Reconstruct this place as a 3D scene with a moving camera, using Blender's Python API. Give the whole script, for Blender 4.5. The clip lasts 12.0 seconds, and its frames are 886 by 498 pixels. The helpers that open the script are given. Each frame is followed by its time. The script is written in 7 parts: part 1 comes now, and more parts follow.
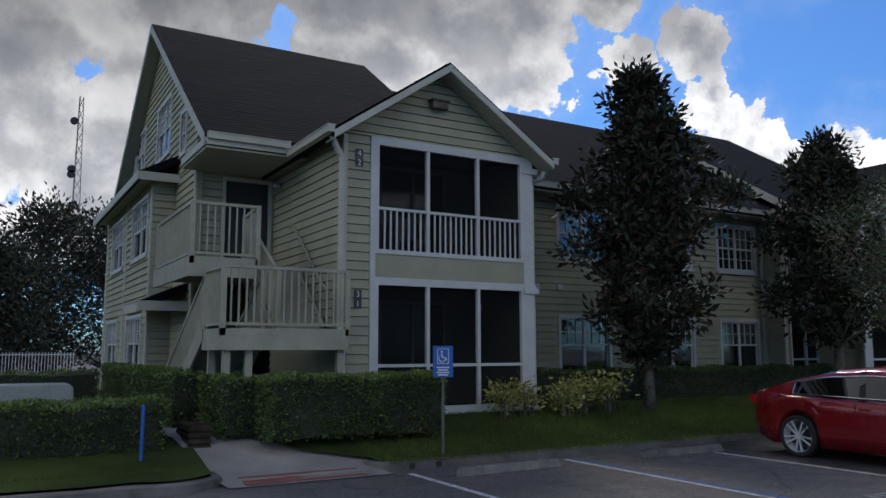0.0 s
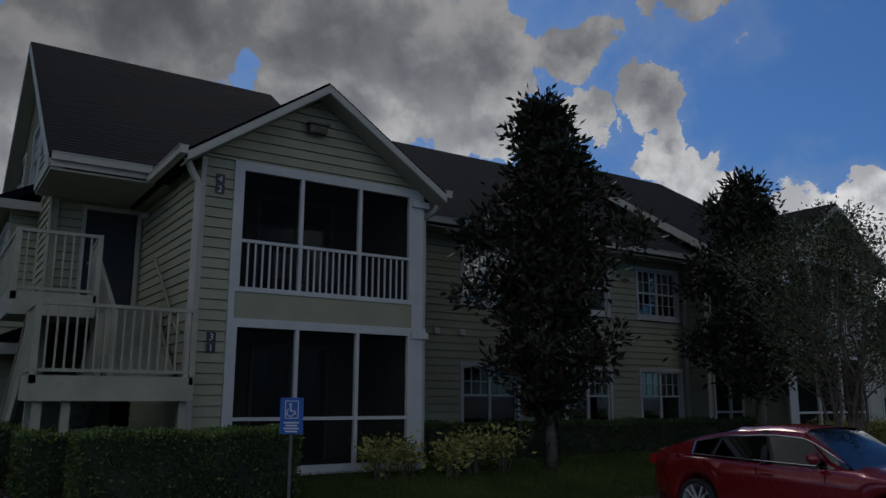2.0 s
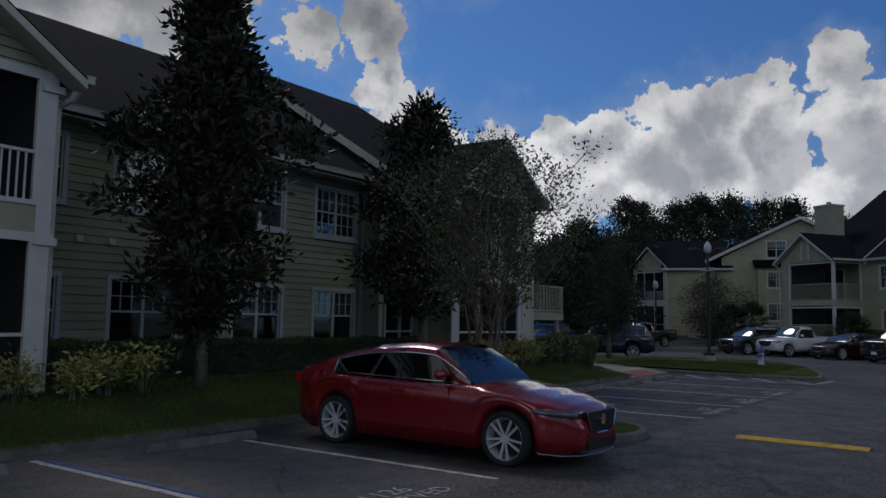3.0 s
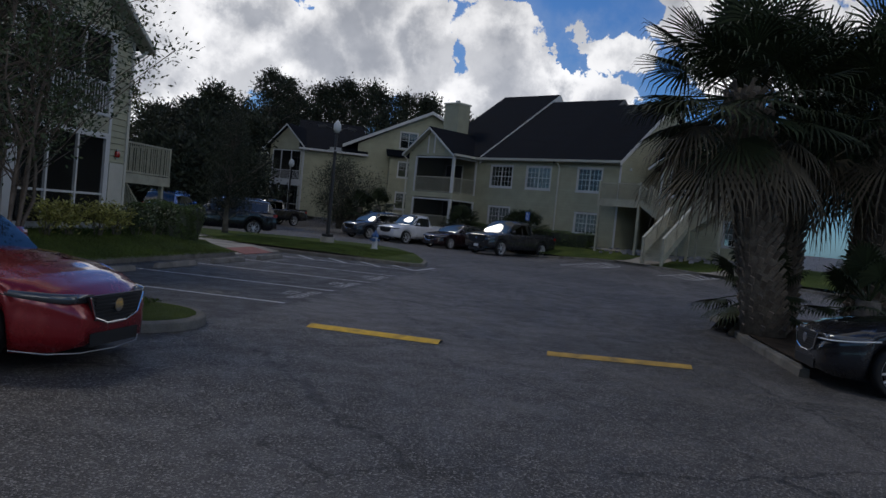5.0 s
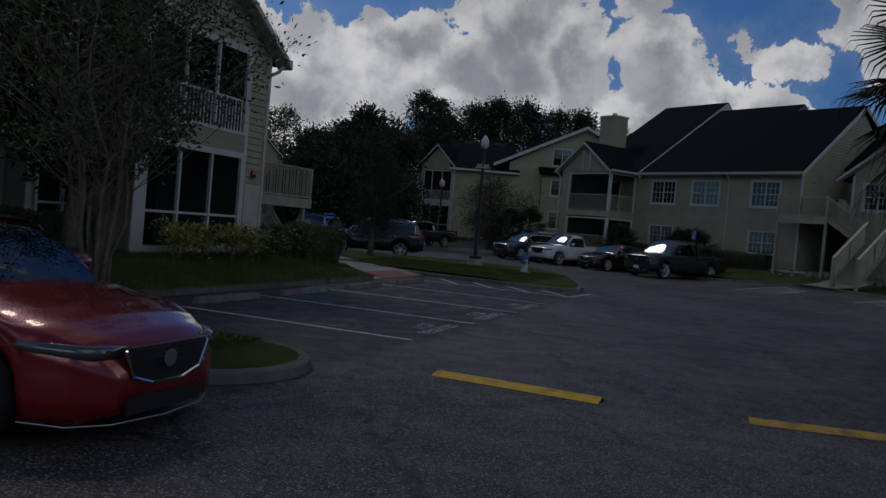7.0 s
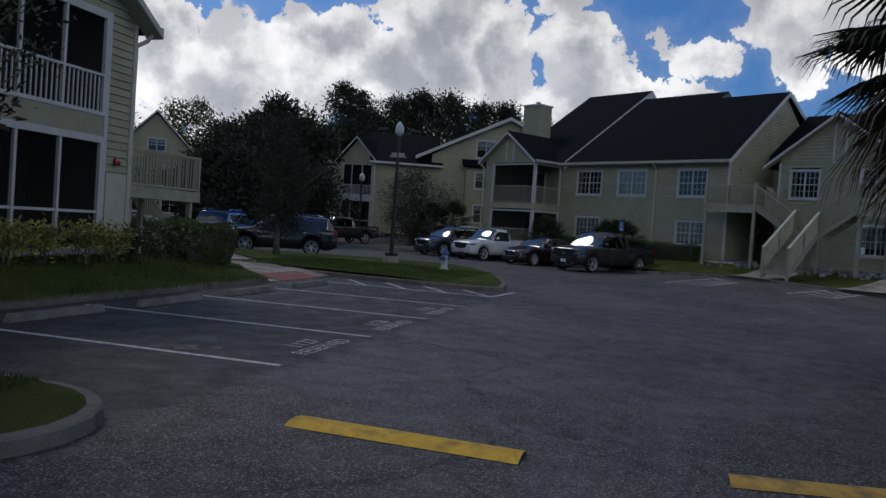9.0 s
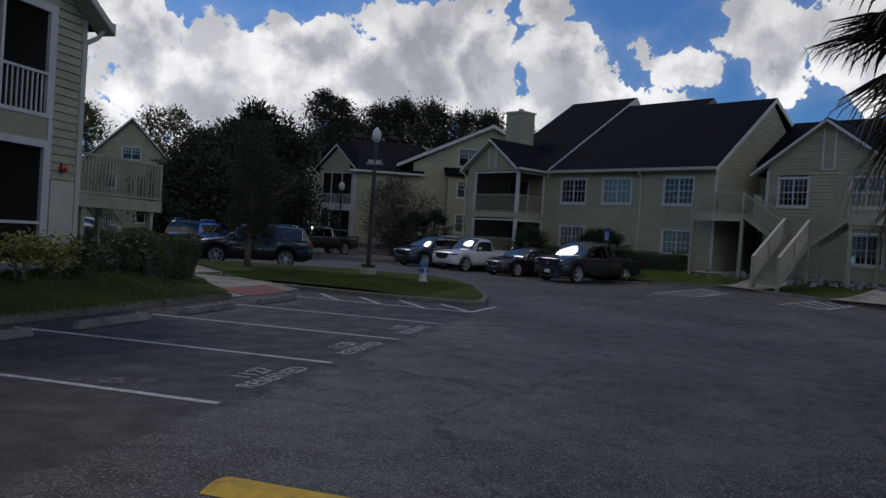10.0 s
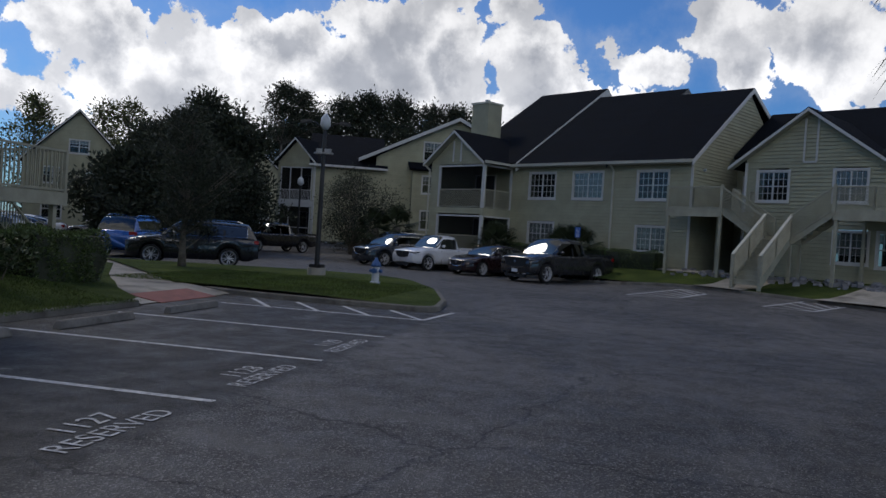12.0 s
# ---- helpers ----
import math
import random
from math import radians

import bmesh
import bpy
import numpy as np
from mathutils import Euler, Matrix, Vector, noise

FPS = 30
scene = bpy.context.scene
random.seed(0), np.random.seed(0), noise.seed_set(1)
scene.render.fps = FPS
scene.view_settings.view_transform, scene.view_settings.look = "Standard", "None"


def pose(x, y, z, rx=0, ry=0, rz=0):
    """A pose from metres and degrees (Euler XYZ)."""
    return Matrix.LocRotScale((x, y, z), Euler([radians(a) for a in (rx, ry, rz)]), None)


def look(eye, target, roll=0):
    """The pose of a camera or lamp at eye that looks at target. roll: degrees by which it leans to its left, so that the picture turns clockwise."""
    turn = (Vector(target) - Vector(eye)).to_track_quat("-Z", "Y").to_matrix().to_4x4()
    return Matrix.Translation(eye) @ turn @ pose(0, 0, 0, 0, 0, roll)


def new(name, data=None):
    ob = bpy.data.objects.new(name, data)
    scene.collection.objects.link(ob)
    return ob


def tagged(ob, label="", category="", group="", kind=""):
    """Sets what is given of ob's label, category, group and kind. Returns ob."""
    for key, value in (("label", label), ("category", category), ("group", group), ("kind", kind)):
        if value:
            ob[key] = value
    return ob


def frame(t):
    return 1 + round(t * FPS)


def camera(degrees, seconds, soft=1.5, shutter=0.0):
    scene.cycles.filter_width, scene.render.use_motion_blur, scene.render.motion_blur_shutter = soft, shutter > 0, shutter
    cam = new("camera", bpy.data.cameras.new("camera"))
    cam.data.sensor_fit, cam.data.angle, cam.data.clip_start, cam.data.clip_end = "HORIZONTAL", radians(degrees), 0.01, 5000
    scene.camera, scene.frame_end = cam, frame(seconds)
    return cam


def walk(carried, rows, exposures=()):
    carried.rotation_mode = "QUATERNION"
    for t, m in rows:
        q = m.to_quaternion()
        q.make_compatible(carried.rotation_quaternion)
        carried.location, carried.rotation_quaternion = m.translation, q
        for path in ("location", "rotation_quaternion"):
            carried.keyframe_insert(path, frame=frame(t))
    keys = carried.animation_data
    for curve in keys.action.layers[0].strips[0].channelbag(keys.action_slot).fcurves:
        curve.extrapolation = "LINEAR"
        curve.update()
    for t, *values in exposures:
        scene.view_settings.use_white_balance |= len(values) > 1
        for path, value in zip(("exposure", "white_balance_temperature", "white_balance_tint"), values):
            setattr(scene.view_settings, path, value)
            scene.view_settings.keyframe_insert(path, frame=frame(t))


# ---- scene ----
cam = camera(59.0, 12.0)
PATH = [
    (0, (-18.311, -5.166, 1.742), (-17.307, -3.456, 1.997), -0.1),
    (0.5, (-17.825, -5.026, 1.768), (-16.842, -3.311, 2.073), 0.6),
    (1, (-17.39, -4.887, 1.798), (-16.456, -3.157, 2.16), 1.0),
    (1.5, (-16.884, -4.757, 1.814), (-15.948, -3.036, 2.217), 0.9),
    (2, (-16.332, -4.699, 1.827), (-15.252, -3.057, 2.197), 0.3),
    (2.5, (-15.737, -4.645, 1.819), (-14.38, -3.204, 2.102), 0.3),
    (3, (-15.131, -4.733, 1.773), (-13.512, -3.572, 1.955), 0.9),
    (3.5, (-14.544, -4.785, 1.762), (-12.702, -4.01, 1.843), 2.4),
    (3.7, (-14.277, -4.805, 1.78), (-12.378, -4.18, 1.823), 3.1),
    (5.3, (-12.227, -4.776, 1.67), (-10.257, -4.439, 1.593), 5.6),
    (5.5, (-11.991, -4.727, 1.676), (-10.033, -4.326, 1.599), 5.5),
    (6, (-11.448, -4.577, 1.693), (-9.526, -4.03, 1.63), 5.0),
    (6.5, (-10.909, -4.47, 1.695), (-9.032, -3.782, 1.634), 5.0),
    (6.7, (-10.695, -4.415, 1.693), (-8.83, -3.695, 1.632), 5.0),
    (8.3, (-8.71, -4.103, 1.687), (-6.823, -3.444, 1.623), 4.2),
    (8.5, (-8.441, -4.069, 1.663), (-6.543, -3.442, 1.597), 4.2),
    (9, (-7.789, -3.976, 1.648), (-5.866, -3.429, 1.592), 4.0),
    (9.5, (-7.133, -3.882, 1.659), (-5.199, -3.372, 1.614), 3.8),
    (10, (-6.559, -3.798, 1.694), (-4.626, -3.289, 1.664), 3.8),
    (10.5, (-5.908, -3.717, 1.694), (-3.974, -3.207, 1.665), 3.8),
    (11, (-5.295, -3.698, 1.692), (-3.362, -3.187, 1.662), 3.8),
    (11.5, (-4.686, -3.655, 1.711), (-2.747, -3.167, 1.678), 3.8),
    (12, (-3.98, -3.602, 1.681), (-2.028, -3.166, 1.651), 3.7),
]

# ---- sun, sky and exposure ----
EXPOSURES = [(0, 0.38), (0.9, -0.1), (1.4, -0.7), (2.0, -0.65), (2.6, -0.3), (3.5, -0.75), (5.4, -0.05), (6.0, -0.25), (6.4, -1.0),
             (6.8, -0.95), (8.3, -0.75), (8.8, -0.35), (9.5, 0.0), (10.1, -0.3), (10.6, -0.45), (11.4, -0.15), (12.0, 0.02)]

walk(cam, [(t, look(e, g, r)) for t, e, g, r in PATH], EXPOSURES)


def N(tree, kind, *ins, **props):
    nd = tree.nodes.new(kind)
    for k, v in props.items():
        if k == "operation":
            nd.operation = v
        elif k == "blend_type":
            nd.blend_type = v
        elif k == "data_type":
            nd.data_type = v
        elif k == "feature":
            nd.feature = v
        elif k == "clamp":
            nd.use_clamp = v
    for i, v in enumerate(ins):
        if v is None:
            continue
        if isinstance(v, bpy.types.NodeSocket):
            tree.links.new(v, nd.inputs[i])
        else:
            nd.inputs[i].default_value = v
    return nd


def M2(tree, op, a, b=0.0, clamp=False):
    return N(tree, "ShaderNodeMath", a, b, operation=op, clamp=clamp).outputs[0]


def mixc(tree, f, a, b, mode="MIX"):
    nd = N(tree, "ShaderNodeMix", data_type="RGBA", blend_type=mode)
    for i, v in ((0, f), (6, a), (7, b)):
        if isinstance(v, bpy.types.NodeSocket):
            tree.links.new(v, nd.inputs[i])
        else:
            nd.inputs[i].default_value = v if i == 0 or len(v) == 4 else (*v, 1)
    return nd.outputs[2]


def ramp(tree, x, a, b, c=0.0, d=1.0):
    nd = N(tree, "ShaderNodeMapRange", x, a, b, c, d)
    nd.interpolation_type = "SMOOTHSTEP"
    return nd.outputs[0]


SUN_AZ, SUN_EL = 62.0, 48.0
world = bpy.data.worlds.new("sky")
scene.world = world
world.use_nodes = True
wt = world.node_tree
wt.nodes.clear()
sky = wt.nodes.new("ShaderNodeTexSky")
sky.sky_type, sky.sun_disc = "NISHITA", False
sky.sun_elevation, sky.sun_rotation = radians(SUN_EL), radians(90 - SUN_AZ)
sky.air_density, sky.dust_density, sky.ozone_density = 1.0, 0.6, 2.5
tc = wt.nodes.new("ShaderNodeTexCoord")
way = tc.outputs["Generated"]


def cloud_way(az, el):
    return (math.cos(radians(el)) * math.cos(radians(az)), math.cos(radians(el)) * math.sin(radians(az)), math.sin(radians(el)))


# az, el, radius in degrees, weight
CLOUDS = [(88.1, 19.2, 8.1, 1.0),
          (78.7, 25.9, 10.8, 1.0),
          (76.5, 20.7, 6.3, 0.9),
          (65.4, 25.6, 9.9, 1.0),
          (65.3, 20.3, 7.2, 0.9),
          (54.5, 23.4, 6.3, 1.0),
          (53.3, 19.1, 4.5, 0.9),
          (47.1, 19.5, 3.1, 0.9),
          (41.6, 19.8, 3.6, 1.1),
          (40.1, 16.2, 3.6, 1.1),
          (35.1, 13.5, 3.6, 1.1),
          (88.1, 8.0, 4.0, 1.0),
          (86.3, 11.1, 2.7, 0.8),
          (58.9, 23.0, 6.3, 1.0),
          (47.0, 25.4, 4.5, 1.0),
          (37.3, 30.9, 7.2, 0.9),
          (18.8, 12.5, 5.4, 1.1),
          (22.3, 11.0, 5.0, 1.1),
          (16.7, 14.8, 4.5, 1.1),
          (36.6, 11.8, 4.5, 1.1),
          (33.5, 8.9, 4.5, 1.1),
          (37.4, 7.6, 3.6, 1.0),
          (24.8, 12.1, 4.0, 1.1),
          (19.2, 13.8, 4.5, 1.2),
          (21.4, 9.3, 4.5, 1.2),
          (14.2, 11.8, 4.0, 1.1),
          (27.6, 6.8, 4.5, 0.9),
          (8.7, 15.9, 3.8, 0.85),
          (6.8, 11.8, 3.6, 1.1),
          (3.1, 10.7, 2.7, 1.0),
          (-0.2, 13.8, 3.0, 0.8),
          (-6.2, 12.7, 3.6, 1.0),
          (-5.6, 15.9, 4.5, 0.9),
          (-10.9, 14.3, 4.5, 0.9),
          (12.3, 9.1, 3.6, 1.0),
          (40.9, 11.2, 4.5, 0.8),
          (-13.8, 14.3, 5.4, 1.0),
          (41.3, 7.3, 3.6, 0.9),
          (-15.3, 11.1, 2.0, 0.8),
          (31.0, 9.5, 7.5, 1.1),
          (34.5, 5.0, 5.0, 1.0),
          (28.0, 3.0, 4.5, 0.9),
          (46.0, 6.0, 5.0, 0.9),
          (7.0, 9.0, 6.5, 1.1),
          (1.0, 8.0, 3.5, 1.0),
          (10.0, 5.5, 4.0, 1.0),
          (84.0, 13.5, 7.0, 1.0),
          (93.0, 14.0, 8.0, 1.0),
          (68.5, 23.5, 6.5, 1.0),
          (95.0, 22.0, 8.0, 1.0),
          # out of view from here on: added clouds that shape the sky light
          (150.0, 35.0, 25.0, 1.0),
          (190.0, 20.0, 22.0, 0.9),
          (240.0, 40.0, 26.0, 0.9),
          (300.0, 30.0, 22.0, 0.9),
          (20.0, 70.0, 25.0, 0.8),
          (-30.0, 30.0, 12.6, 0.9),
          (-60.0, 15.0, 12.6, 0.9)]
warp = N(wt, "ShaderNodeTexNoise", way, None, 7.0, 9.0, 0.6)
fine = N(wt, "ShaderNodeTexNoise", way, None, 20.0, 7.0, 0.62)
billow = N(wt, "ShaderNodeTexVoronoi", way, None, 16.0, feature="SMOOTH_F1")
billow2 = N(wt, "ShaderNodeTexVoronoi", way, None, 42.0, feature="SMOOTH_F1")
swirl = N(wt, "ShaderNodeTexNoise", way, None, 4.5, 7.0, 0.62).outputs[1]
swirl = N(wt, "ShaderNodeVectorMath", swirl, (0.5, 0.5, 0.5), operation="SUBTRACT").outputs[0]
scaled = N(wt, "ShaderNodeVectorMath", swirl, (0.3, 0.3, 0.3), operation="MULTIPLY").outputs[0]
bent = N(wt, "ShaderNodeVectorMath", way, scaled, operation="ADD").outputs[0]
dens = None
for az, el, rad, wgt in CLOUDS:
    d = N(wt, "ShaderNodeVectorMath", bent, cloud_way(az, el), operation="DISTANCE").outputs[1]
    v = M2(wt, "MULTIPLY", M2(wt, "SUBTRACT", 1.0, M2(wt, "DIVIDE", d, radians(rad))), wgt)
    dens = v if dens is None else N(wt, "ShaderNodeMath", dens, v, 0.12, operation="SMOOTH_MAX").outputs[0]
dens = M2(wt, "MINIMUM", M2(wt, "MAXIMUM", dens, -0.7), 0.9)
rough = M2(wt, "ADD", M2(wt, "MULTIPLY", M2(wt, "SUBTRACT", warp.outputs[0], 0.5), 0.75),
           M2(wt, "MULTIPLY", M2(wt, "SUBTRACT", fine.outputs[0], 0.5), 0.35))
rough = M2(wt, "SUBTRACT", rough, M2(wt, "MULTIPLY", M2(wt, "SUBTRACT", billow.outputs[0], 0.4), 0.4))
rough = M2(wt, "SUBTRACT", rough, M2(wt, "MULTIPLY", M2(wt, "SUBTRACT", billow2.outputs[0], 0.4), 0.2))
full = M2(wt, "ADD", M2(wt, "SUBTRACT", dens, 0.2), rough)
cover = ramp(wt, full, 0.0, 0.06)
# the side of each billow that faces up and towards the sun is bright
above = N(wt, "ShaderNodeVectorMath", way, (0.006, 0.01, 0.022), operation="ADD").outputs[0]
warp_b = N(wt, "ShaderNodeTexNoise", above, None, 7.0, 9.0, 0.6)
billow_b = N(wt, "ShaderNodeTexVoronoi", above, None, 16.0, feature="SMOOTH_F1")
lit = M2(wt, "ADD", M2(wt, "MULTIPLY", M2(wt, "SUBTRACT", warp.outputs[0], warp_b.outputs[0]), 5.0),
         M2(wt, "MULTIPLY", M2(wt, "SUBTRACT", billow_b.outputs[0], billow.outputs[0]), 2.6))
lit = ramp(wt, lit, -0.55, 0.6)
# thin edges are bright, thick middles grey
thick = ramp(wt, M2(wt, "ADD", M2(wt, "MULTIPLY", dens, 0.9), M2(wt, "MULTIPLY", rough, 0.35)), 0.3, 0.95)
puff = ramp(wt, M2(wt, "SUBTRACT", M2(wt, "ADD", M2(wt, "MULTIPLY", fine.outputs[0], 0.5), M2(wt, "MULTIPLY", warp.outputs[0], 0.7)), M2(wt, "MULTIPLY", billow.outputs[0], 0.25)), 0.38, 0.62)
ccol = mixc(wt, thick, (0.92, 0.92, 0.94), (0.35, 0.37, 0.42))
ccol = mixc(wt, M2(wt, "MULTIPLY", M2(wt, "SUBTRACT", 1.0, lit), 0.6), ccol, (0.25, 0.27, 0.32))
ccol = mixc(wt, M2(wt, "MULTIPLY", puff, 0.15), ccol, (0.2, 0.21, 0.24))
# clouds opposite the sun are lit from the front; gain raised to brighten facades
away = M2(wt, "MAXIMUM", N(wt, "ShaderNodeVectorMath", way, [-c for c in cloud_way(SUN_AZ, 0)], operation="DOT_PRODUCT").outputs[1], 0.0)
gain = M2(wt, "ADD", 1.0, M2(wt, "MULTIPLY", away, 2.0))
# low clouds show their lit flanks, high ones their grey undersides
height = N(wt, "ShaderNodeSeparateXYZ", way).outputs[2]
gain = M2(wt, "MULTIPLY", gain, ramp(wt, height, 0.14, 0.46, 1.35, 0.52))
bank = N(wt, "ShaderNodeVectorMath", bent, cloud_way(92, 16), operation="DISTANCE").outputs[1]
gain = M2(wt, "MULTIPLY", gain, ramp(wt, bank, 0.15, 0.6, 0.66, 1.0))
ccol = mixc(wt, 1.0, ccol, N(wt, "ShaderNodeCombineColor", gain, gain, gain).outputs[0], "MULTIPLY")
skyc = mixc(wt, 1.0, sky.outputs[0], (0.031, 0.057, 0.092), "MULTIPLY")
# thin veil round the clouds
veil = M2(wt, "MULTIPLY", ramp(wt, full, -0.5, 0.1), M2(wt, "MULTIPLY", fine.outputs[0], 0.32))
skyc = mixc(wt, veil, skyc, (0.5, 0.56, 0.68))
outc = mixc(wt, cover, skyc, ccol)
bg = N(wt, "ShaderNodeBackground", outc, 1.0)
wo = wt.nodes.new("ShaderNodeOutputWorld")
wt.links.new(bg.outputs[0], wo.inputs[0])

sun = new("sun", bpy.data.lights.new("sun", "SUN"))
sun.data.energy, sun.data.angle, sun.data.color = 0.8, radians(14), (1.0, 0.9, 0.76)
sun.matrix_world = look((0, 0, 0), [-c for c in cloud_way(SUN_AZ, SUN_EL)])

# ---- materials ----
MATS = {}


def mat(name, col, rough=0.7, metal=0.0, var=0.12, scale=3.0, bump=0.15, bscale=40.0, coat=0.0, isl=0.0, rnd=0.0, spec=0.5, dirt=None, dscale=0.6):
    if name in MATS:
        return MATS[name]
    m = bpy.data.materials.new(name)
    m.use_nodes = True
    t = m.node_tree
    b = t.nodes["Principled BSDF"]
    pos = t.nodes.new("ShaderNodeNewGeometry").outputs["Position"]
    n1 = N(t, "ShaderNodeTexNoise", pos, None, scale, 6.0, 0.6).outputs[0]
    n2 = N(t, "ShaderNodeTexNoise", pos, None, bscale, 5.0, 0.6).outputs[0]
    f = M2(t, "ADD", M2(t, "MULTIPLY", n1, 0.65), M2(t, "MULTIPLY", n2, 0.35))
    k = ramp(t, f, 0.28, 0.72, 1 - var * 2, 1 + var * 2)
    if isl:
        r = t.nodes.new("ShaderNodeNewGeometry").outputs["Random Per Island"]
        k = M2(t, "MULTIPLY", k, M2(t, "ADD", 1 - isl, M2(t, "MULTIPLY", r, 2 * isl)))
    if rnd:
        r = t.nodes.new("ShaderNodeObjectInfo").outputs["Random"]
        k = M2(t, "MULTIPLY", k, M2(t, "ADD", 1 - rnd, M2(t, "MULTIPLY", r, 2 * rnd)))
    cc = N(t, "ShaderNodeCombineColor", k, k, k).outputs[0]
    c = mixc(t, 1.0, (*col, 1), cc, "MULTIPLY")
    if dirt:
        dn = N(t, "ShaderNodeTexNoise", pos, None, dscale, 8.0, 0.65).outputs[0]
        c = mixc(t, ramp(t, dn, 0.5, 0.72, 0, 0.75), c, (*dirt, 1))
    t.links.new(c, b.inputs["Base Color"])
    rr = ramp(t, f, 0.2, 0.8, max(rough - 0.08, 0.02), min(rough + 0.1, 1.0))
    t.links.new(rr, b.inputs["Roughness"])
    b.inputs["Metallic"].default_value = metal
    b.inputs["Specular IOR Level"].default_value = spec
    b.inputs["Coat Weight"].default_value = coat
    b.inputs["Coat Roughness"].default_value = 0.04
    if bump:
        bp = N(t, "ShaderNodeBump", bump, 0.01)
        t.links.new(n2, bp.inputs["Height"])
        t.links.new(bp.outputs[0], b.inputs["Normal"])
    MATS[name] = m
    return m


def glass_mat(name, tint, clear, rough=0.03):
    m = bpy.data.materials.new(name)
    m.use_nodes = True
    t = m.node_tree
    t.nodes.clear()
    g = N(t, "ShaderNodeBsdfGlossy", (0.9, 0.93, 0.95, 1), rough)
    tr = N(t, "ShaderNodeBsdfTransparent", (*tint, 1))
    fr = N(t, "ShaderNodeFresnel", 1.5)
    k = M2(t, "ADD", M2(t, "MULTIPLY", fr.outputs[0], 0.8), clear, clamp=True)
    mx = N(t, "ShaderNodeMixShader", k, tr.outputs[0], g.outputs[0])
    o = t.nodes.new("ShaderNodeOutputMaterial")
    t.links.new(mx.outputs[0], o.inputs[0])
    MATS[name] = m
    return m


SIDING = mat("sage_green_siding", (0.33, 0.325, 0.225), 0.75, var=0.07, scale=1.3, bump=0.3, bscale=60, rnd=0.05, isl=0.03, spec=0.3)
SIDING2 = mat("sage_siding_flat", (0.31, 0.305, 0.215), 0.75, var=0.07, scale=1.3, bump=0.2, bscale=60, spec=0.3)
TRIM = mat("cream_trim_paint", (0.45, 0.44, 0.37), 0.6, var=0.06, scale=2, bump=0.1, spec=0.3)
WHITE = mat("white_paint", (0.5, 0.5, 0.48), 0.55, var=0.05, scale=3, bump=0.08, spec=0.3)
RAILP = mat("tan_rail_paint", (0.32, 0.31, 0.235), 0.6, var=0.1, scale=2, bump=0.15, spec=0.3)
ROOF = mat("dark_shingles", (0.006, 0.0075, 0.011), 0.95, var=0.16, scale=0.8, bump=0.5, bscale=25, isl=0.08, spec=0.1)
# near-black colour stands in for the shade of unlit rooms
DARK = mat("interior_shade", (0.02, 0.02, 0.021), 0.9, var=0.1, bump=0.0, spec=0.2)
DOORM = mat("dark_door_paint", (0.025, 0.026, 0.03), 0.5, var=0.1, bump=0.05)
SOFFIT = mat("soffit_board", (0.3, 0.3, 0.24), 0.8, var=0.05)
CONC = mat("weathered_concrete", (0.3, 0.28, 0.245), 0.9, var=0.14, scale=1.2, bump=0.5, bscale=70, dirt=(0.12, 0.11, 0.095), dscale=0.9, spec=0.2)
KERB = mat("kerb_concrete", (0.155, 0.147, 0.13), 0.92, var=0.2, scale=2.0, bump=0.6, bscale=60, dirt=(0.06, 0.055, 0.045), dscale=1.6, spec=0.2)
STOPC = mat("old_concrete_block", (0.19, 0.18, 0.165), 0.92, var=0.2, scale=2.5, bump=0.6, bscale=60, dirt=(0.09, 0.085, 0.075), dscale=2.2, spec=0.2)
PAVER = mat("red_tactile_paving", (0.22, 0.085, 0.07), 0.85, var=0.15, scale=3, bump=0.4, isl=0.12)
LINE = mat("worn_white_line", (0.5, 0.5, 0.5), 0.8, var=0.25, scale=9, bump=0.3, dirt=(0.08, 0.08, 0.08), dscale=7)
YELLOW = mat("worn_yellow_paint", (0.62, 0.38, 0.03), 0.75, var=0.12, scale=7, bump=0.4, bscale=90, dirt=(0.2, 0.14, 0.03), dscale=5)
YELLOW2 = mat("faded_yellow_paint", (0.4, 0.25, 0.05), 0.8, var=0.2, scale=7, bump=0.4, bscale=90, dirt=(0.08, 0.07, 0.05), dscale=3)
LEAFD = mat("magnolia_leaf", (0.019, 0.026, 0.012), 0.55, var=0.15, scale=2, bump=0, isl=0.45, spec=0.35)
LEAFR = mat("magnolia_leaf_underside", (0.045, 0.028, 0.015), 0.7, var=0.15, scale=2, bump=0, isl=0.3, spec=0.3)
LEAFM = mat("crape_leaf", (0.045, 0.065, 0.022), 0.6, var=0.2, scale=2, bump=0, isl=0.4)
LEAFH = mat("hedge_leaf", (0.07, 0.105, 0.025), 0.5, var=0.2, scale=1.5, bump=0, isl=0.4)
LEAFT = mat("bright_hedge_top", (0.12, 0.17, 0.03), 0.5, var=0.2, scale=1.5, bump=0, isl=0.35)
LEAFY = mat("yellow_croton_leaf", (0.26, 0.25, 0.06), 0.55, var=0.2, scale=3, bump=0, isl=0.4)
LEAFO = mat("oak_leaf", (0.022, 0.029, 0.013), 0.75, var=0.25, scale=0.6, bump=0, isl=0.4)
LEAFL = mat("light_far_leaf", (0.075, 0.085, 0.025), 0.7, var=0.25, scale=0.6, bump=0, isl=0.4)
PALMG = mat("palm_frond", (0.026, 0.036, 0.015), 0.65, var=0.2, scale=2, bump=0, isl=0.35, spec=0.25)
PALMB = mat("dead_palm_frond", (0.085, 0.07, 0.045), 0.8, var=0.2, scale=2, bump=0, isl=0.3)
BARK = mat("grey_bark", (0.13, 0.115, 0.095), 0.95, var=0.25, scale=6, bump=1.0, bscale=30, spec=0.2)
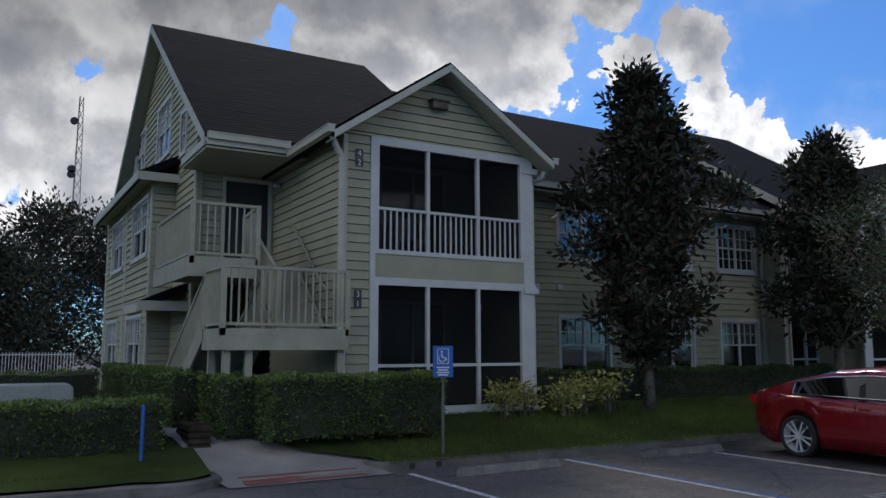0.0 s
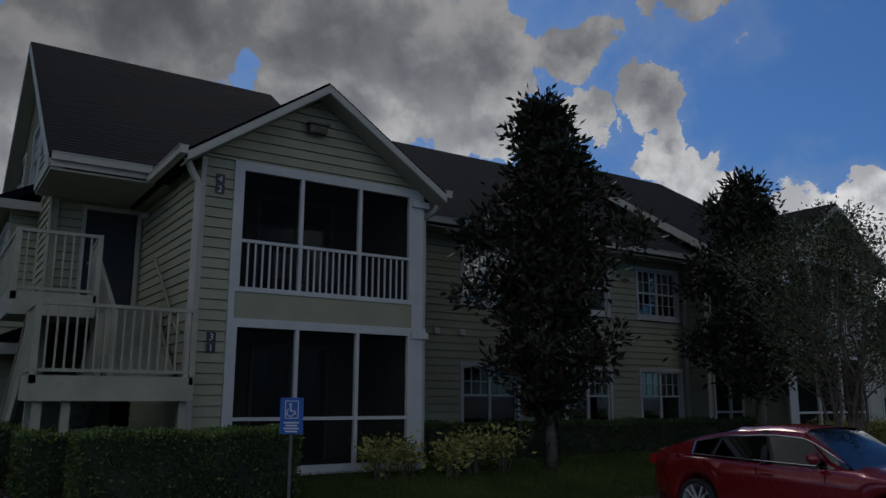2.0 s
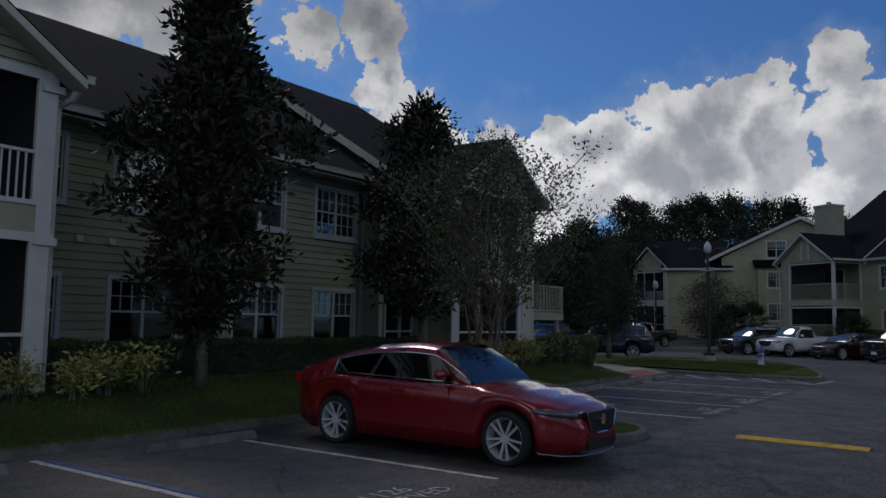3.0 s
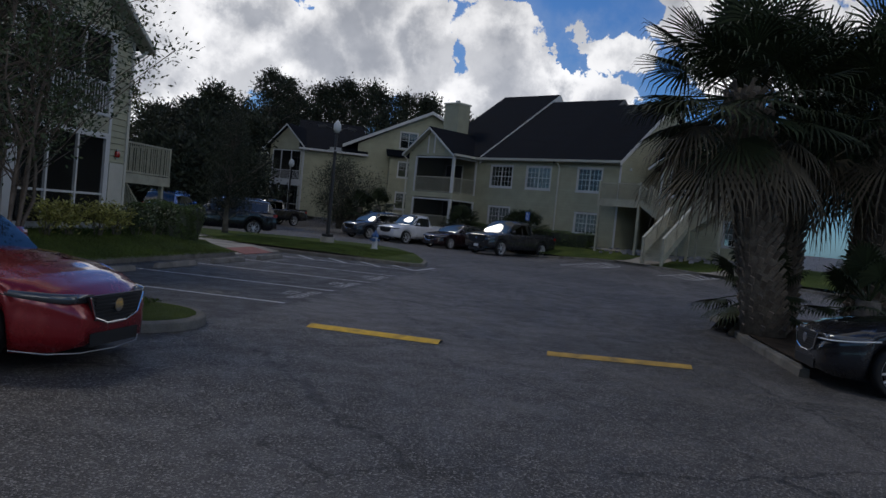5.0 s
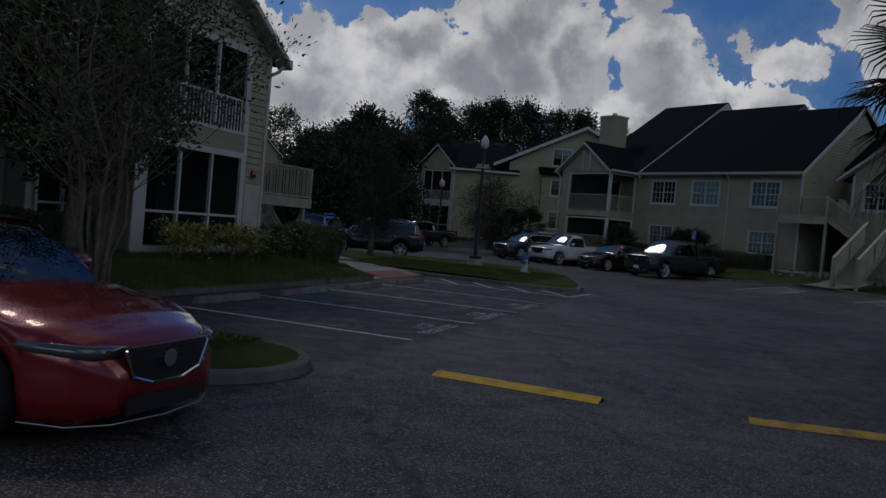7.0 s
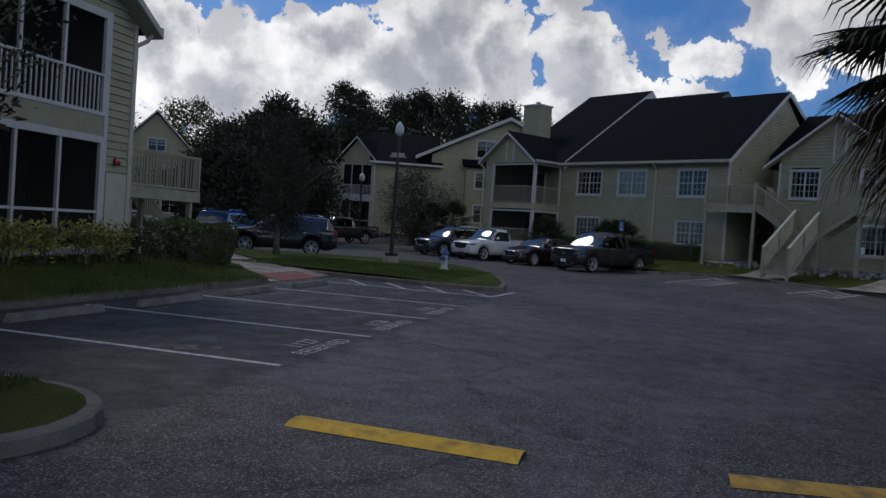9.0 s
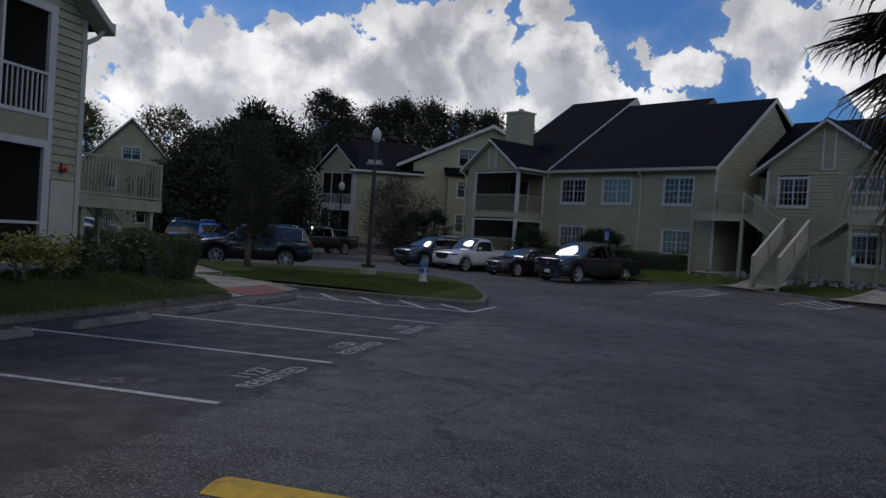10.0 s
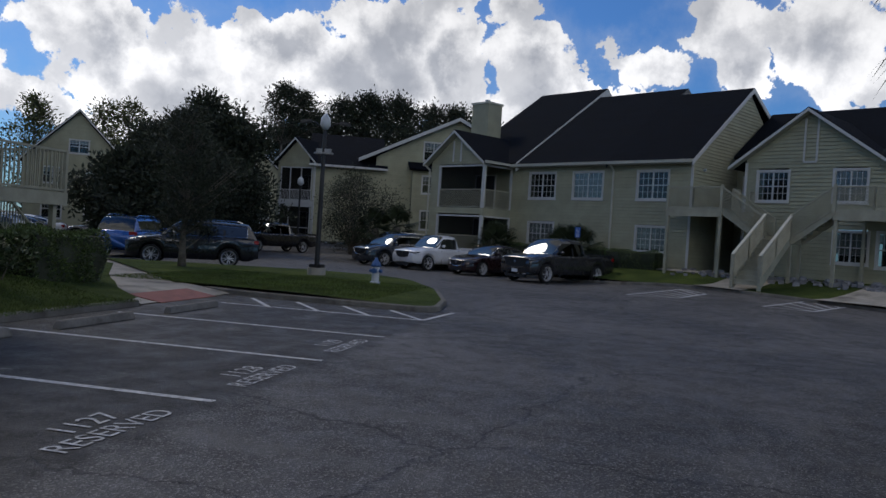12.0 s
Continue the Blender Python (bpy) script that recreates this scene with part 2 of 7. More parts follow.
BARKC = mat("crape_bark", (0.15, 0.12, 0.095), 0.85, var=0.2, scale=6, bump=0.5, bscale=20, spec=0.2)
BOOT = mat("palm_boot", (0.15, 0.125, 0.1), 0.9, var=0.25, scale=5, bump=0.8, bscale=30, isl=0.3)
GRASSB = mat("grass_blade", (0.075, 0.108, 0.024), 0.7, var=0.3, scale=1.0, bump=0, isl=0.4, spec=0.2)
DIRT = mat("mulch_soil", (0.045, 0.034, 0.024), 0.95, var=0.3, scale=5, bump=1.0, bscale=40, spec=0.1)
ROCK = mat("grey_stone", (0.22, 0.22, 0.23), 0.9, var=0.2, scale=4, bump=0.6, isl=0.3)
POSTM = mat("dull_green_post", (0.09, 0.1, 0.085), 0.7, var=0.15, bump=0.1)
METAL = mat("galvanised_metal", (0.35, 0.36, 0.36), 0.5, metal=0.6, var=0.15, bump=0.1)
BLACKM = mat("black_metal", (0.015, 0.015, 0.016), 0.45, var=0.1, bump=0.1)
BLUE = mat("sign_blue", (0.02, 0.1, 0.36), 0.5, var=0.04, bump=0)
SIGNW = mat("sign_white", (0.62, 0.64, 0.68), 0.5, var=0.04, bump=0)
RUBBER = mat("tyre_rubber", (0.013, 0.013, 0.013), 0.85, var=0.2, bump=0.2)
RIM = mat("alloy_rim", (0.62, 0.62, 0.64), 0.3, metal=0.35, var=0.05, bump=0)
CHROME = mat("chrome", (0.7, 0.7, 0.72), 0.1, metal=1.0, var=0.02, bump=0)
PLASTIC = mat("black_plastic", (0.012, 0.012, 0.013), 0.5, var=0.1, bump=0.05)
CURT = mat("white_blind", (0.42, 0.42, 0.41), 0.8, var=0.08, bump=0.0)
LAMPG = mat("frosted_lamp_glass", (0.45, 0.48, 0.5), 0.3, var=0.03, bump=0)
REDL = mat("red_lens", (0.3, 0.01, 0.01), 0.2, var=0.05, bump=0, coat=0.5)
HEADG = mat("headlamp_glass", (0.08, 0.085, 0.09), 0.14, metal=0.3, var=0.05, scale=3, bump=0.0, coat=1.0)
GLASS = glass_mat("window_glass", (0.7, 0.75, 0.75), 0.0)
CARGLASS = glass_mat("car_glass", (0.035, 0.04, 0.045), 0.1, 0.01)


def car_paint(name, col, flake=0.35):
    return mat(name, col, 0.25, metal=flake, var=0.03, scale=2, bump=0.0, coat=1.0)


def screen_mat():
    m = bpy.data.materials.new("insect_screen")
    m.use_nodes = True
    t = m.node_tree
    t.nodes.clear()
    d = N(t, "ShaderNodeBsdfDiffuse", (0.014, 0.014, 0.015, 1))
    tr = N(t, "ShaderNodeBsdfTransparent", (1, 1, 1, 1))
    mx = N(t, "ShaderNodeMixShader", 0.45, tr.outputs[0], d.outputs[0])
    o = t.nodes.new("ShaderNodeOutputMaterial")
    t.links.new(mx.outputs[0], o.inputs[0])
    return m


SCREEN = screen_mat()


def asphalt_mat():
    m = bpy.data.materials.new("worn_asphalt")
    m.use_nodes = True
    t = m.node_tree
    b = t.nodes["Principled BSDF"]
    pos = t.nodes.new("ShaderNodeNewGeometry").outputs["Position"]
    agg = N(t, "ShaderNodeTexVoronoi", pos, None, 75.0)
    big = N(t, "ShaderNodeTexNoise", pos, None, 0.22, 7.0, 0.62)
    mid = N(t, "ShaderNodeTexNoise", pos, None, 2.2, 8.0, 0.65)
    base = mixc(t, ramp(t, big.outputs[0], 0.38, 0.66), (0.025, 0.0235, 0.022), (0.078, 0.072, 0.067))
    base = mixc(t, ramp(t, mid.outputs[0], 0.45, 0.75, 0, 0.5), base, (0.026, 0.025, 0.025))
    px = N(t, "ShaderNodeSeparateXYZ", pos)
    wob = M2(t, "MULTIPLY", M2(t, "SUBTRACT", mid.outputs[0], 0.5), 0.7)
    bay = ramp(t, M2(t, "ADD", px.outputs[1], wob), -0.25, 0.05)
    bay = M2(t, "MULTIPLY", bay, ramp(t, px.outputs[1], 5.6, 5.9, 1.0, 0.0))
    bay = M2(t, "MULTIPLY", bay, ramp(t, px.outputs[0], 13.4, 13.8, 1.0, 0.0))
    west = ramp(t, M2(t, "ADD", px.outputs[0], wob), -7.6, -7.2, 1.0, 0.0)
    west = M2(t, "MULTIPLY", west, bay)
    bay = M2(t, "SUBTRACT", bay, west)
    base = mixc(t, M2(t, "MULTIPLY", west, 0.6), base, (0.115, 0.108, 0.1))
    base = mixc(t, M2(t, "MULTIPLY", bay, 0.55), base, (0.02, 0.0185, 0.018))
    # worn pale wheel tracks and patches in the lane
    trk = N(t, "ShaderNodeTexNoise", N(t, "ShaderNodeVectorMath", pos, (0.22, 1.0, 1.0), operation="MULTIPLY").outputs[0], None, 0.8, 7.0, 0.66)
    base = mixc(t, ramp(t, trk.outputs[0], 0.52, 0.7, 0, 0.5), base, (0.13, 0.125, 0.12))
    sp = N(t, "ShaderNodeSeparateColor", agg.outputs["Color"]).outputs[0]
    stone = M2(t, "POWER", sp, 5.0)
    base = mixc(t, M2(t, "MULTIPLY", stone, M2(t, "SUBTRACT", 0.85, M2(t, "MULTIPLY", bay, 0.6))), base, (0.3, 0.285, 0.265))
    stain = N(t, "ShaderNodeTexNoise", N(t, "ShaderNodeVectorMath", pos, (1.0, 0.35, 1.0), operation="MULTIPLY").outputs[0], None, 0.9, 6.0, 0.6)
    base = mixc(t, ramp(t, stain.outputs[0], 0.55, 0.72, 0, 0.65), base, (0.12, 0.113, 0.104))
    # thin wandering cracks
    wv = N(t, "ShaderNodeVectorMath", pos, N(t, "ShaderNodeVectorMath", N(t, "ShaderNodeTexNoise", pos, None, 1.6, 5.0, 0.6).outputs[1],
           (0.9, 0.9, 0.0), operation="MULTIPLY").outputs[0], operation="ADD")
    cr = N(t, "ShaderNodeTexVoronoi", wv.outputs[0], None, 0.22, feature="DISTANCE_TO_EDGE")
    crk = M2(t, "MULTIPLY", ramp(t, cr.outputs[0], 0.0, 0.006, 1.0, 0.0), 0.8)
    base = mixc(t, crk, base, (0.012, 0.012, 0.012))
    t.links.new(base, b.inputs["Base Color"])
    t.links.new(ramp(t, mid.outputs[0], 0.3, 0.7, 0.5, 0.76), b.inputs["Roughness"])
    b.inputs["Specular IOR Level"].default_value = 0.33
    hgt = M2(t, "SUBTRACT", M2(t, "ADD", agg.outputs[0], M2(t, "MULTIPLY", mid.outputs[0], 0.5)), crk)
    bp = N(t, "ShaderNodeBump", 0.6, 0.012)
    t.links.new(hgt, bp.inputs["Height"])
    t.links.new(bp.outputs[0], b.inputs["Normal"])
    return m


ASPH = asphalt_mat()


def lawn_mat():
    m = bpy.data.materials.new("lawn")
    m.use_nodes = True
    t = m.node_tree
    b = t.nodes["Principled BSDF"]
    pos = t.nodes.new("ShaderNodeNewGeometry").outputs["Position"]
    a = N(t, "ShaderNodeTexNoise", pos, None, 0.7, 6.0, 0.6).outputs[0]
    f = N(t, "ShaderNodeTexNoise", pos, None, 45.0, 6.0, 0.7).outputs[0]
    c = mixc(t, ramp(t, a, 0.35, 0.68), (0.045, 0.068, 0.017), (0.085, 0.112, 0.027))
    c = mixc(t, ramp(t, f, 0.45, 0.75, 0, 0.7), c, (0.02, 0.024, 0.01))
    d = N(t, "ShaderNodeTexNoise", pos, None, 1.9, 7.0, 0.65).outputs[0]
    c = mixc(t, ramp(t, d, 0.62, 0.75, 0, 0.6), c, (0.07, 0.058, 0.03))
    t.links.new(c, b.inputs["Base Color"])
    b.inputs["Roughness"].default_value = 0.95
    b.inputs["Specular IOR Level"].default_value = 0.1
    bp = N(t, "ShaderNodeBump", 1.0, 0.04)
    t.links.new(f, bp.inputs["Height"])
    t.links.new(bp.outputs[0], b.inputs["Normal"])
    return m


LAWN = lawn_mat()

# ---- builders ----


class MB:
    """Collects corners and faces for one mesh."""

    def __init__(self):
        self.v, self.f = [], []

    def hexa(self, c):
        k = len(self.v)
        self.v += [tuple(p) for p in c]
        self.f += [(k, k + 3, k + 2, k + 1), (k + 4, k + 5, k + 6, k + 7), (k, k + 1, k + 5, k + 4), (k + 1, k + 2, k + 6, k + 5),
                   (k + 2, k + 3, k + 7, k + 6), (k + 3, k, k + 4, k + 7)]
        return self

    def box(self, x0, x1, y0, y1, z0, z1):
        return self.hexa([(x0, y0, z0), (x1, y0, z0), (x1, y1, z0), (x0, y1, z0), (x0, y0, z1), (x1, y0, z1), (x1, y1, z1), (x0, y1, z1)])

    def bar(self, a, b, w, h=None, up=(0, 0, 1)):
        a, b = Vector(a), Vector(b)
        d = (b - a).normalized()
        s = d.cross(Vector(up))
        s = s.normalized() if s.length > 1e-4 else Vector((1, 0, 0))
        u = s.cross(d)
        h = w if h is None else h
        s, u = s * w / 2, u * h / 2
        return self.hexa([a - s - u, a + s - u, b + s - u, b - s - u, a - s + u, a + s + u, b + s + u, b - s + u])

    def tube(self, pts, rads, n=8, cap=True):
        pts = [Vector(p) for p in pts]
        k = len(self.v)
        for i, p in enumerate(pts):
            d = (pts[min(i + 1, len(pts) - 1)] - pts[max(i - 1, 0)]).normalized()
            s = d.cross(Vector((0, 0, 1)) if abs(d.z) < 0.95 else Vector((1, 0, 0))).normalized()
            u = s.cross(d)
            r = rads[i] if hasattr(rads, "__len__") else rads
            for j in range(n):
                a = 2 * math.pi * j / n
                self.v.append(tuple(p + s * (r * math.cos(a)) + u * (r * math.sin(a))))
        for i in range(len(pts) - 1):
            for j in range(n):
                q = (j + 1) % n
                self.f.append((k + i * n + j, k + i * n + q, k + (i + 1) * n + q, k + (i + 1) * n + j))
        if cap:
            self.f.append(tuple(k + j for j in reversed(range(n))))
            self.f.append(tuple(k + (len(pts) - 1) * n + j for j in range(n)))
        return self

    def poly(self, pts):
        k = len(self.v)
        self.v += [tuple(p) for p in pts]
        self.f.append(tuple(range(k, k + len(pts))))
        return self

    def prism(self, ring, off):
        """A slab: ring of corners and the same ring moved by off."""
        k, n = len(self.v), len(ring)
        self.v += [tuple(p) for p in ring] + [tuple(Vector(p) + Vector(off)) for p in ring]
        self.f.append(tuple(reversed(range(k, k + n))))
        self.f.append(tuple(range(k + n, k + 2 * n)))
        self.f += [(k + i, k + (i + 1) % n, k + n + (i + 1) % n, k + n + i) for i in range(n)]
        return self


def part(name, mb, material, parent=None, label="", smooth=False, bevel=0.0, fix=True):
    me = bpy.data.meshes.new(name)
    me.from_pydata(mb.v, [], mb.f)
    if fix and len(mb.f) < 20000:
        b = bmesh.new()
        b.from_mesh(me)
        bmesh.ops.recalc_face_normals(b, faces=b.faces)
        if bevel:
            bmesh.ops.bevel(b, geom=b.edges, offset=bevel, segments=2, affect="EDGES", clamp_overlap=True)
        b.to_mesh(me)
        b.free()
    if smooth:
        me.shade_smooth()
    me.materials.append(material)
    ob = new(name, me)
    ob.parent = parent
    if label:
        ob["label"] = label
    return ob


def thing(name, at=(0, 0, 0), turn=0.0, label="", category="", group="", kind=""):
    e = new(name)
    e.matrix_world = pose(*at, 0, 0, turn)
    return tagged(e, label, category, group, kind)


def sstep(x, a, b):
    t = min(max((x - a) / (b - a), 0.0), 1.0)
    return t * t * (3 - 2 * t)


def road_z(x, y):
    return 0.3 * sstep(x, 20, 30) * sstep(-y, 1.0, 7.0)


O2, D2, N2 = Vector((36.7, -3.2, 0)), Vector((-0.556, -0.831, 0)), Vector((-0.831, 0.556, 0))
TURN2 = math.degrees(math.atan2(D2.y, D2.x))


def lawn_z(x, y):
    z = 0.125 + 0.44 * sstep(y, 5.3, 7.6) * (1 - 0.75 * sstep(x, 6.5, 11)) * (1 - sstep(x, 11.5, 13) * 0.8)
    s = (Vector((x, y, 0)) - O2)
    n, sl = s.dot(N2), s.dot(D2)
    if x > 24 and n < 6:
        z = max(road_z(x, y) + 0.14, 0.95 - 0.6 * sstep(n, 0.0, 5.0))
    return z

# ---- ground ----
from mathutils import geometry


def grid_sheet(name, xs, ys, fn, material, keep=None, kind="structure"):
    mb = MB()
    nx = len(xs)
    mb.v = [(x, y, fn(x, y)) for y in ys for x in xs]
    for j in range(len(ys) - 1):
        for i in range(nx - 1):
            if keep is None or keep((xs[i] + xs[i + 1]) / 2, (ys[j] + ys[j + 1]) / 2):
                mb.f.append((j * nx + i, j * nx + i + 1, (j + 1) * nx + i + 1, (j + 1) * nx + i))
    ob = part(name, mb, material, smooth=True, fix=False)
    return tagged(ob, kind=kind)


XS = [-900, -300, -120, -60] + [float(v) for v in range(-40, 81, 2)] + [120, 300, 900]
ground = grid_sheet("ground", XS, XS, lambda x, y: road_z(x, y), ASPH)


def inside(p, ring):
    x, y = p
    c = False
    for (ax, ay), (bx, by) in zip(ring, ring[1:] + ring[:1]):
        if (ay > y) != (by > y) and x < (bx - ax) * (y - ay) / (by - ay) + ax:
            c = not c
    return c


def arc(cx, cy, r, a0, a1, n=8):
    return [(cx + r * math.cos(radians(a0 + (a1 - a0) * i / n)), cy + r * math.sin(radians(a0 + (a1 - a0) * i / n))) for i in range(n + 1)]


def dense(line, step=0.8):
    out = []
    for (ax, ay), (bx, by) in zip(line, line[1:]):
        n = max(1, int(math.hypot(bx - ax, by - ay) / step))
        out += [(ax + (bx - ax) * i / n, ay + (by - ay) * i / n) for i in range(n)]
    return out + [line[-1]]


def offset_line(line, d):
    out = []
    for i, p in enumerate(line):
        a, b = line[max(i - 1, 0)], line[min(i + 1, len(line) - 1)]
        tx, ty = b[0] - a[0], b[1] - a[1]
        l = math.hypot(tx, ty) or 1
        out.append((p[0] - ty / l * d, p[1] + tx / l * d))
    return out


def kerb(name, line, width=0.15, height=0.12, side=1):
    """A kerb along a line; its road face on the line, its body to the side."""
    line = dense(line, 1.5)
    prof = [(0.0, -0.05), (0.02, height * 0.85), (0.045, height), (width, height + 0.004), (width, -0.05)]
    mb = MB()
    offs = [offset_line(line, side * o) for o, _ in prof]
    n = len(prof)
    for i in range(len(line)):
        rz = road_z(*line[i])
        mb.v += [(offs[j][i][0], offs[j][i][1], prof[j][1] + rz) for j in range(n)]
    for i in range(len(line) - 1):
        for j in range(n):
            q = (j + 1) % n
            mb.f.append((i * n + j, i * n + q, (i + 1) * n + q, (i + 1) * n + j))
    mb.f += [tuple(range(n)), tuple(range((len(line) - 1) * n, len(line) * n))]
    return tagged(part(name, mb, KERB), kind="structure", label="weathered grey concrete kerb along the lawn", category="kerb")


def fill(name, ring, fn, material, step=0.5, kind="structure", label="", category=""):
    """A surface inside a ring of corners, following a height."""
    b = bmesh.new()
    vs = [b.verts.new((x, y, 0)) for x, y in ring]
    for tri in geometry.tessellate_polygon([[Vector((x, y, 0)) for x, y in ring]]):
        if len(set(tri)) == 3:
            b.faces.new([vs[i] for i in tri])
    lo = [min(p[i] for p in ring) for i in (0, 1)]
    hi = [max(p[i] for p in ring) for i in (0, 1)]
    for ax in (0, 1):
        v = lo[ax] + step
        while v < hi[ax]:
            no = (1, 0, 0) if ax == 0 else (0, 1, 0)
            co = (v, 0, 0) if ax == 0 else (0, v, 0)
            bmesh.ops.bisect_plane(b, geom=b.verts[:] + b.edges[:] + b.faces[:], plane_co=co, plane_no=no)
            v += step
    for v in b.verts:
        v.co.z = fn(v.co.x, v.co.y)
    bmesh.ops.recalc_face_normals(b, faces=b.faces)
    for f in b.faces:
        if f.normal.z < 0:
            f.normal_flip()
    me = bpy.data.meshes.new(name)
    b.to_mesh(me)
    b.free()
    me.shade_smooth()
    me.materials.append(material)
    return tagged(new(name, me), label, category, kind=kind)


KY = 5.2
# lawn in front of the first building, with the rounded island beside the red car
isl1 = [(-4.55, KY), (-4.55, 0.85)] + arc(-3.4, 0.95, 1.12, 185, 355, 10) + [(-2.27, KY)]
front = arc(-12.9, KY + 0.45, 0.45, 180, 265, 4) + isl1 + [(9.3, KY)]
kerb("kerb", front, side=1)
lawn1_ring = offset_line(dense(front, 1.5), 0.14) + [(9.6, 5.45), (10.6, 6.6), (14.2, 9.4), (18.6, 12.4), (21.0, 16.5), (22, 30), (-15.6, 30), (-15.6, 9), (-14.8, 7.0), (-14.1, 6.2)]
fill("lawn", lawn1_ring, lawn_z, LAWN, 0.8, label="mown green lawn with bare patches", category="lawn")
# left lawn and its kerb
left_k = [(-60, 6.2), (-24, 5.55), (-17.2, 4.95)] + arc(-16.2, 5.75, 0.85, 240, 330, 5) + [(-15.4, 6.6)]
kerb("kerb", left_k, side=1)
fill("lawn", offset_line(left_k, 0.16) + [(-15.75, 7.2), (-16.8, 10), (-17.0, 18), (-15.3, 34), (-60, 34)], lambda x, y: 0.15 + 0.33 * sstep(y, 5, 8), LAWN, 2.0,
     label="shaded green lawn by the path", category="lawn")
# second island
isl2 = [(13.3, 6.1), (13.05, 5.3), (12.9, 4.2), (12.8, 2.7), (12.75, 1.1)] + arc(13.35, 0.85, 0.62, 180, 290, 5) + [(15.2, 0.5), (18.8, 1.55), (21.6, 3.0), (22.9, 4.6), (23.2, 7.5), (22.0, 10.5),
        (20.9, 13.5), (20.6, 16.0)]
kerb("kerb", isl2, side=1)
fill("lawn", offset_line(dense(isl2, 1.5), 0.14) + [(20.0, 13.6), (15.6, 9.2), (13.4, 7.0)], lambda x, y: 0.125 + 0.06 * sstep(y, 1, 4), LAWN, 0.8,
     label="mown grass island with a concrete kerb", category="lawn")
# pavements
fill("pavement", [(9.5, 5.3), (13.1, 5.3), (13.3, 6.5), (15.9, 9.3), (20.1, 13.2), (19.3, 14.2), (18.4, 12.7), (14.1, 9.6), (10.4, 6.7), (9.4, 5.2)],
     lambda x, y: 0.02 + 0.125 * sstep(y, 5.3, 6.3), CONC, 0.6, label="pale concrete footpath", category="path")
tagged(part("pavement", MB().hexa([(10.1, 5.25, -0.02), (12.3, 5.25, -0.02), (12.3, 6.0, -0.02), (10.1, 6.0, -0.02), (10.1, 5.25, 0.015), (12.3, 5.25, 0.015), (12.3, 6.0, 0.13), (10.1, 6.0, 0.13)]), PAVER), kind="structure", label="red brick ramp at the path's end", category="path")
fill("pavement", [(-15.5, 4.95), (-13.2, 4.95), (-13.2, 5.9), (-14.6, 7.2), (-15.3, 9), (-15.7, 18), (-17.0, 18), (-16.8, 10), (-15.75, 7.2)], lambda x, y: 0.015 + 0.46 * sstep(y, 5.0, 7.6), CONC, 0.6,
     label="pale concrete footpath between hedges", category="path")
for i in range(3):
    for j in range(9):
        x = -15.25 + j * 0.19
        y = 5.0 + i * 0.2
        z = 0.02 + 0.46 * sstep(y, 5.0, 7.6)
        tagged(part("tactile_tile", MB().box(x, x + 0.185, y, y + 0.195, z, z + 0.012), PAVER), kind="structure", label="worn red tactile paving tile", category="paving")


def strip(name, pts, w, material, label="", category="marking", lift=0.005):
    mb = MB()
    for (ax, ay), (bx, by) in zip(pts, pts[1:]):
        d = Vector((bx - ax, by - ay, 0)).normalized()
        s = Vector((-d.y, d.x, 0)) * w / 2
        a, b = Vector((ax, ay, road_z(ax, ay) + lift)), Vector((bx, by, road_z(bx, by) + lift))
        mb.poly([a - s, b - s, b + s, a + s])
    return tagged(part(name, mb, material), label, category, kind="structure")


for x in (0.0, 2.73, 5.47, 8.21, -7.41, -12.95):
    strip("parking_line", [(x, 0.0), (x, 4.9)], 0.1, LINE, "worn white parking line")
strip("parking_line", [(-10.15, 0.0), (-10.15, 4.9)], 0.1, LINE, "worn white parking line")
for k in range(4):
    strip("parking_line", [(11.2, 0.15 + k * 1.1), (12.6, 1.2 + k * 1.1)], 0.1, LINE, "worn white hatching line")
strip("parking_line", [(11.15, 0.1), (13.2, -0.1)], 0.1, LINE, "worn white hatching line")
strip("parking_line", [(11.15, 0.1), (11.15, 4.5)], 0.1, LINE, "worn white parking line")


def hump(y0, y1, x0, x1, material, label, skew=-0.08):
    """A low painted hump end: a slanted stripe."""
    mb = MB()
    n = 10
    for i in range(n):
        a, b = i / n, (i + 1) / n
        za, zb = 0.006 + 0.03 * math.sin(math.pi * a), 0.006 + 0.03 * math.sin(math.pi * b)
        mb.poly([(x0 + (x1 - x0) * a, y0, za), (x0 + (x1 - x0) * b, y0, zb), (x0 + skew + (x1 - x0) * b, y1, zb), (x0 + skew + (x1 - x0) * a, y1, za)])
    return tagged(part("road_marking", mb, material), label, "marking", kind="structure")


hump(-1.2, -3.08, -2.24, -1.86, YELLOW, "bright yellow painted road bar")
hump(-4.52, -6.45, -2.1, -1.76, YELLOW2, "faded yellow painted road bar", 0.35)


def wheel_stop(x, y, length=1.8):
    t = thing("wheel_stop", (x, y, 0), random.uniform(-1.5, 1.5), "weathered grey concrete wheel stop on the asphalt", "wheel stop", "wheel stops in the parking bays")
    h = length / 2
    mb = MB().hexa([(-h, -0.075, 0), (h, -0.075, 0), (h, 0.075, 0), (-h, 0.075, 0), (-h + 0.04, -0.05, 0.12), (h - 0.04, -0.05, 0.12), (h - 0.04, 0.05, 0.12), (-h + 0.04, 0.05, 0.12)])
    part("block", mb, STOPC, t, bevel=0.012)
    for s in (-0.55, 0.55):
        part("bolt", MB().tube([(s, 0, 0.115), (s, 0, 0.128)], 0.012, 8), METAL, t)


for x in (-11.6, -8.05, -1.3, 1.35, 4.0, 6.7, 9.5):
    wheel_stop(x, 4.35 if x < -6 else 4.2)


